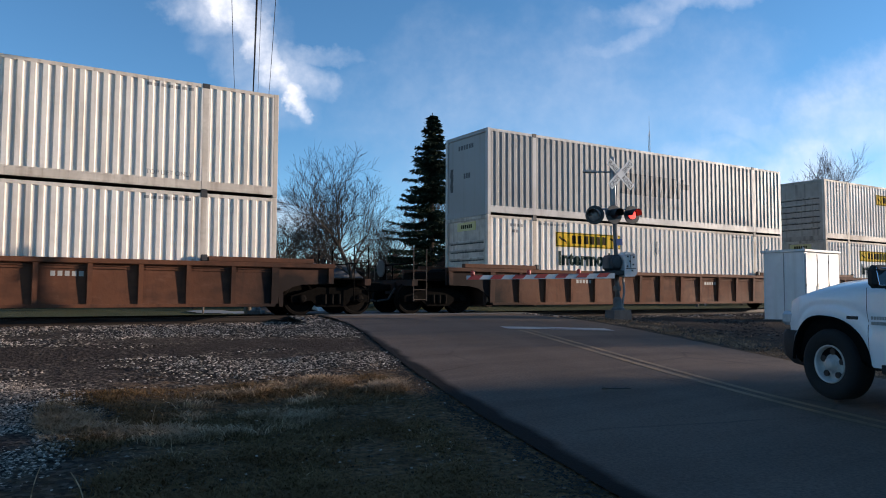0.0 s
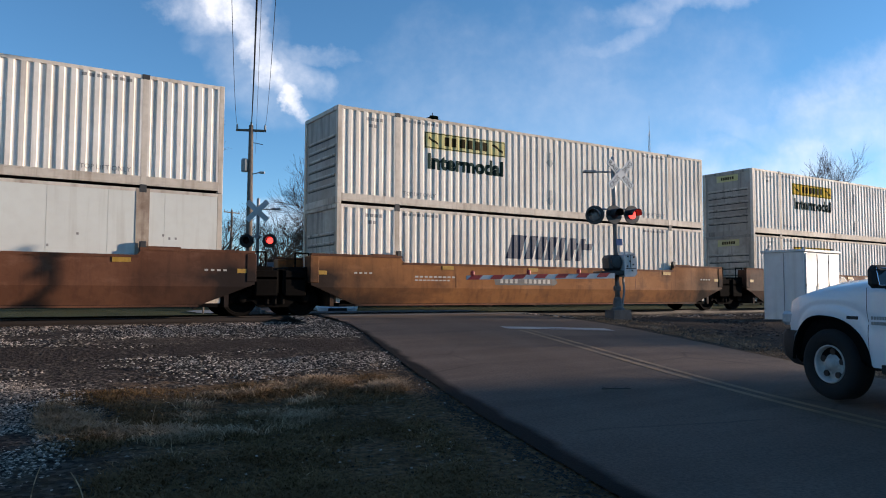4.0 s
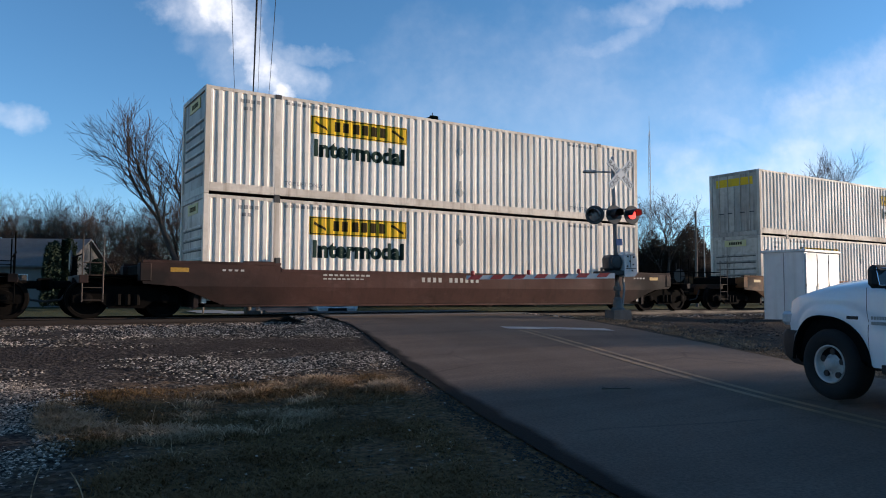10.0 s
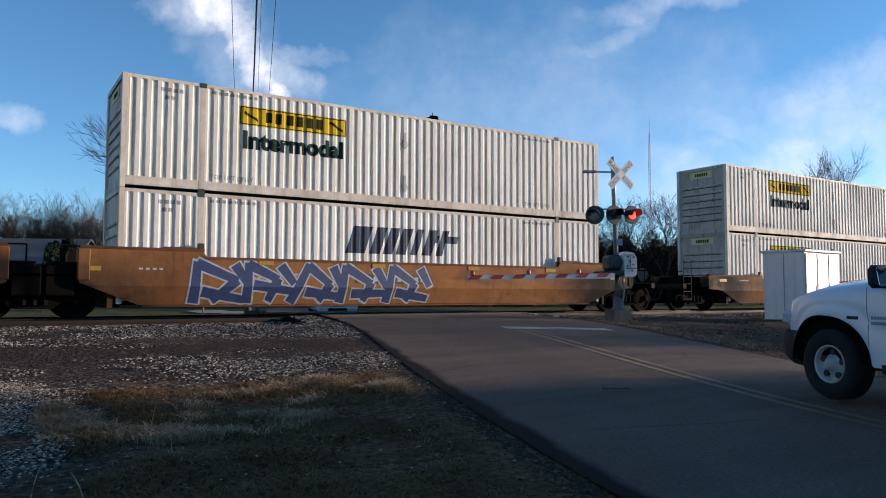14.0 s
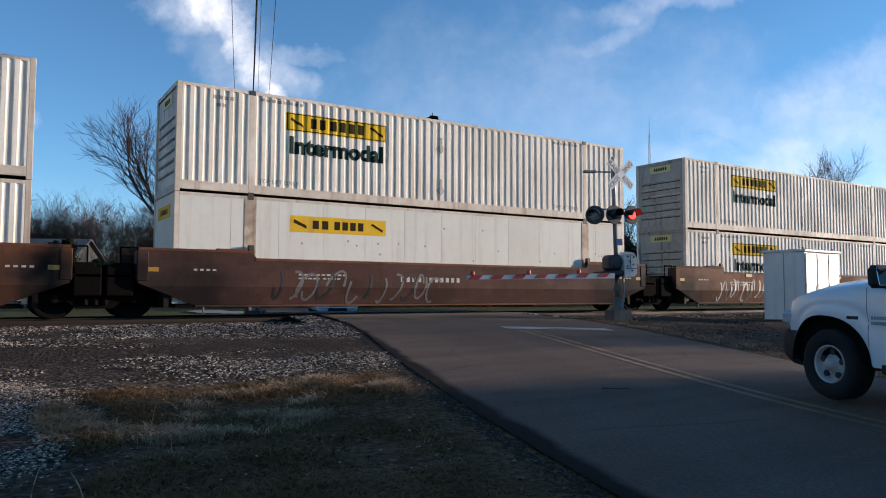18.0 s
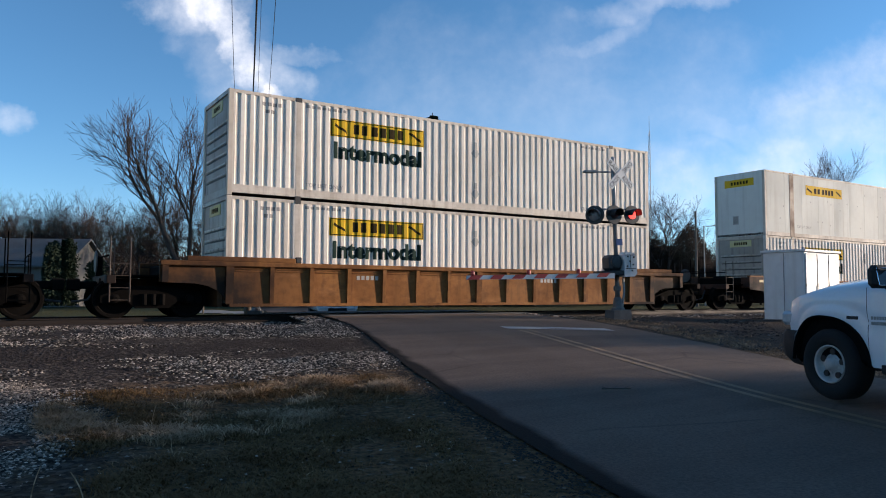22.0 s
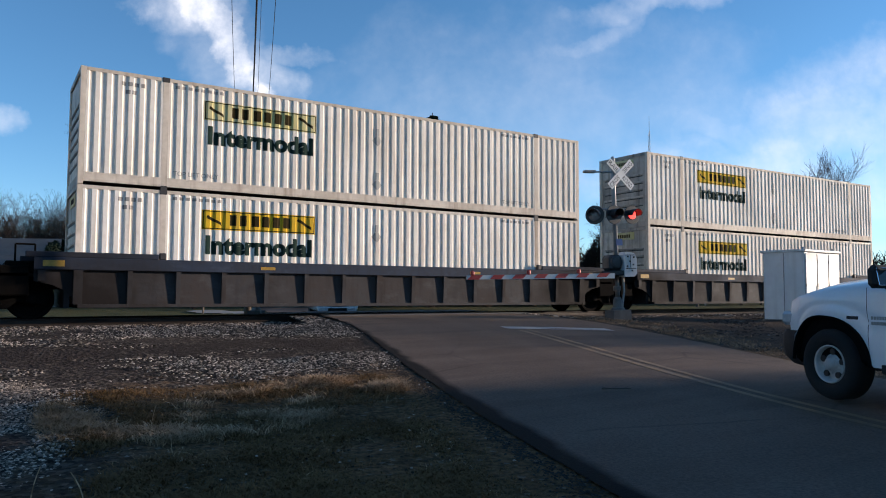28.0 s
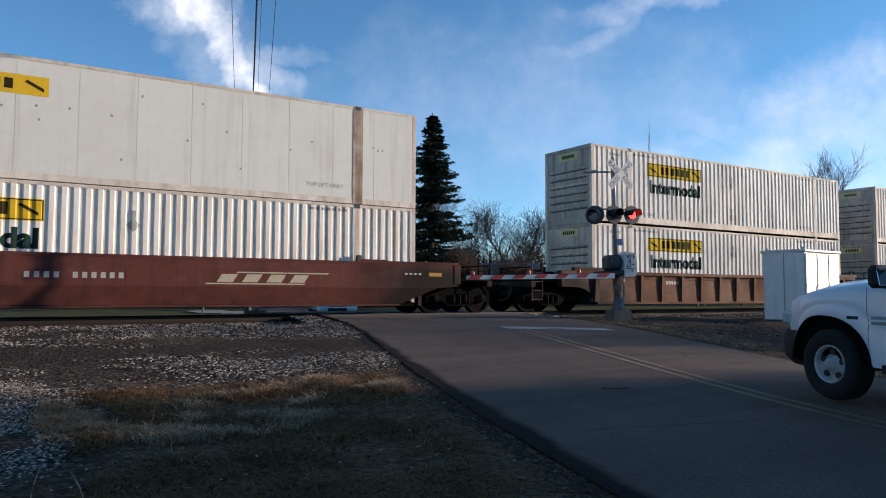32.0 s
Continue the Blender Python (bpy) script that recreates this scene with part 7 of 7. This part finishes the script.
sedan(pose(12.9, 28.9, -.42, 0, 0, 73), paint_material("car_white", (.74, .75, .76)), "white car waiting on the far side of the crossing")


# a pale drive beyond the tracks, seen under the train
n = 28
mid_x, mid_y, _ = at_px(47, -14.3)
v = [(mid_x, mid_y, ground_z(mid_x, mid_y) + .05)]
for i in range(n):
    a, k = 6.2832 * i / n, 1 + .12 * math.sin(3.1 * i)
    x, y = mid_x + 1.7 * k * math.cos(a), mid_y + 5.0 * k * math.sin(a)
    v.append((x, y, ground_z(x, y) + .05))
tagged(part_raw("pavement", v, [(0, i + 1, (i + 1) % n + 1) for i in range(n)], CONCRETE), "pale concrete drive beyond the tracks", "pavement", kind="structure")


# ---- what stands towards the sun, beside the camera's side of the road, and shades the road and the verge
for seed, x, y, w, h in ((61, 39, -15.5, 13, 10.5), (62, 46, -12.0, 16, 11.5), (63, 52, -22.0, 18, 13.0)):
    hd = leaf_mound("brush_thicket", "dense brown leafless thicket across the road", "thicket", seed, w, 5, h, int(w * h * 95), HEDGE, (.4, 1.3), "brush thickets", "", True)
    hd.matrix_basis = pose(x, y, -.6, 0, 0, 90)
for x, y, tn in ((47, -3.8, 150), (56, -8.2, 45), (49, -24, 20)):
    copy_thing(t3, pose(x, y, -.5, 0, 0, tn))


# ---------------------------------------------------------------- clouds, far behind everything
def cloud_material():
    m, nt, b = node_mat("cloud_wisps", 1.0)
    nt.nodes.remove(b)
    tc = nt.nodes.new("ShaderNodeTexCoord").outputs["Object"]
    sep = nt.nodes.new("ShaderNodeSeparateXYZ")
    nt.links.new(tc, sep.inputs[0])
    # the sheet's own axes: u to the right, w up
    u = math_node(nt, "ADD", math_node(nt, "MULTIPLY", sep.outputs[0], math.cos(AZ)), math_node(nt, "MULTIPLY", sep.outputs[1], -math.sin(AZ)))
    w = sep.outputs[2]
    comb = nt.nodes.new("ShaderNodeCombineXYZ")
    nt.links.new(u, comb.inputs[0])
    nt.links.new(w, comb.inputs[1])
    n = nt.nodes.new("ShaderNodeTexNoise")
    n.inputs["Scale"].default_value, n.inputs["Detail"].default_value, n.inputs["Roughness"].default_value = .0075, 6, .58
    nt.links.new(comb.outputs[0], n.inputs["Vector"])
    parts_ = nt.nodes.new("ShaderNodeSeparateColor")
    nt.links.new(n.outputs["Color"], parts_.inputs[0])
    u = math_node(nt, "ADD", u, math_node(nt, "MULTIPLY", math_node(nt, "SUBTRACT", parts_.outputs[0], .5), 170.0))
    w = math_node(nt, "ADD", w, math_node(nt, "MULTIPLY", math_node(nt, "SUBTRACT", parts_.outputs[1], .5), 110.0))
    warp = math_node(nt, "SUBTRACT", parts_.outputs[2], .5)
    n2 = nt.nodes.new("ShaderNodeTexNoise")
    n2.inputs["Scale"].default_value, n2.inputs["Detail"].default_value, n2.inputs["Roughness"].default_value = .022, 5, .6
    nt.links.new(comb.outputs[0], n2.inputs["Vector"])
    total = None
    for cu, cw, ru, rw, tilt, power in CLOUDS:
        c, s = math.cos(radians(tilt)), math.sin(radians(tilt))
        du, dw = math_node(nt, "SUBTRACT", u, cu), math_node(nt, "SUBTRACT", w, cw)
        a = math_node(nt, "MULTIPLY", math_node(nt, "ADD", math_node(nt, "MULTIPLY", du, c), math_node(nt, "MULTIPLY", dw, s)), 1 / ru)
        b2 = math_node(nt, "MULTIPLY", math_node(nt, "SUBTRACT", math_node(nt, "MULTIPLY", dw, c), math_node(nt, "MULTIPLY", du, s)), 1 / rw)
        r2 = math_node(nt, "ADD", math_node(nt, "MULTIPLY", a, a), math_node(nt, "MULTIPLY", b2, b2))
        fall = math_node(nt, "SUBTRACT", 1.0, math_node(nt, "ADD", r2, math_node(nt, "MULTIPLY", warp, -2.2)), True)
        fall = math_node(nt, "MULTIPLY", math_node(nt, "POWER", fall, 1.25), power)
        total = fall if total is None else math_node(nt, "MAXIMUM", total, fall)
    total = math_node(nt, "MULTIPLY", total, math_node(nt, "ADD", math_node(nt, "MULTIPLY", n2.outputs[0], 1.5), .30), True)
    tr = nt.nodes.new("ShaderNodeBsdfTransparent")
    em = nt.nodes.new("ShaderNodeEmission")
    em.inputs[0].default_value, em.inputs[1].default_value = (.93, .96, 1.0, 1), .95
    mx = nt.nodes.new("ShaderNodeMixShader")
    nt.links.new(total, mx.inputs[0])
    nt.links.new(tr.outputs[0], mx.inputs[1])
    nt.links.new(em.outputs[0], mx.inputs[2])
    nt.links.new(mx.outputs[0], nt.nodes["Material Output"].inputs[0])
    return m


SKY_D = 1292.0        # one metre on the sheet is one part in 1292 of the distance
# middle to the right and up on the sheet, half length, half width, tilt, density
CLOUDS = [(-390, 520, 150, 50, -42, .78), (-325, 440, 95, 48, -58, .80), (-275, 360, 62, 26, -68, .85), (-230, 440, 110, 22, -10, .30), (-400, 520, 130, 80, -20, .42), (-270, 415, 120, 60, -30, .42), (-330, 430, 170, 100, -45, .20),
          (330, 470, 160, 32, 26, .18), (430, 530, 190, 34, 8, .24), (40, 385, 170, 44, 10, .10), (-760, 315, 70, 34, -6, .34),
          # the broad ones at the right are painted haze that brightens the sky
          (800, 330, 280, 150, 12, .27), (560, 290, 190, 40, -14, .16), (640, 200, 380, 120, 0, .36), (-270, 130, 110, 34, 0, .30), (330, 380, 150, 34, 20, .08), (250, 330, 520, 220, 0, .12)]
cv = []
for i in range(3):
    for j in range(2):
        uu, ww = -1500 + 1500 * i, 40 + 1100 * j
        cv.append((SKY_D * math.sin(AZ) + uu * math.cos(AZ), SKY_D * math.cos(AZ) - uu * math.sin(AZ), ww))
clouds = part_raw("clouds", cv, [(0, 2, 3, 1), (2, 4, 5, 3)], cloud_material())
tagged(clouds, "thin white wind-torn clouds, with haze added to brighten the right of the sky", "clouds", kind="structure")


# ---------------------------------------------------------------- what moves
def motions():
    times = [0, 4, 8, 12, 16, 20, 24, 28, 32]
    for ob, x, z, turn in MOVING:
        walk(ob, [(t, pose(x - run(t), TRACK_Y, z, 0, 0, turn)) for t in times])
    walk(clouds, [(0, pose(0, 0, 0)), (32, pose(-62 * math.cos(AZ), 62 * math.sin(AZ), 0))])
    # the wheels roll while their truck passes the crossing
    for ws, x in WHEELS:
        k = ws.matrix_basis.translation.copy()
        at = x + ws.parent.matrix_basis.translation.x + k.x
        on = [n / FPS for n in range(0, 32 * FPS + 1) if -6 < at - run(n / FPS) < 46]
        if not on:
            continue
        rows = sorted({0.0, 32.0, *on})
        first, last = on[0], on[-1]
        walk(ws, [(t, Matrix.Translation(k) @ Matrix.Rotation(-(run(min(max(t, first), last)) - run(first)) / WR, 4, "Y")) for t in rows])


motions()
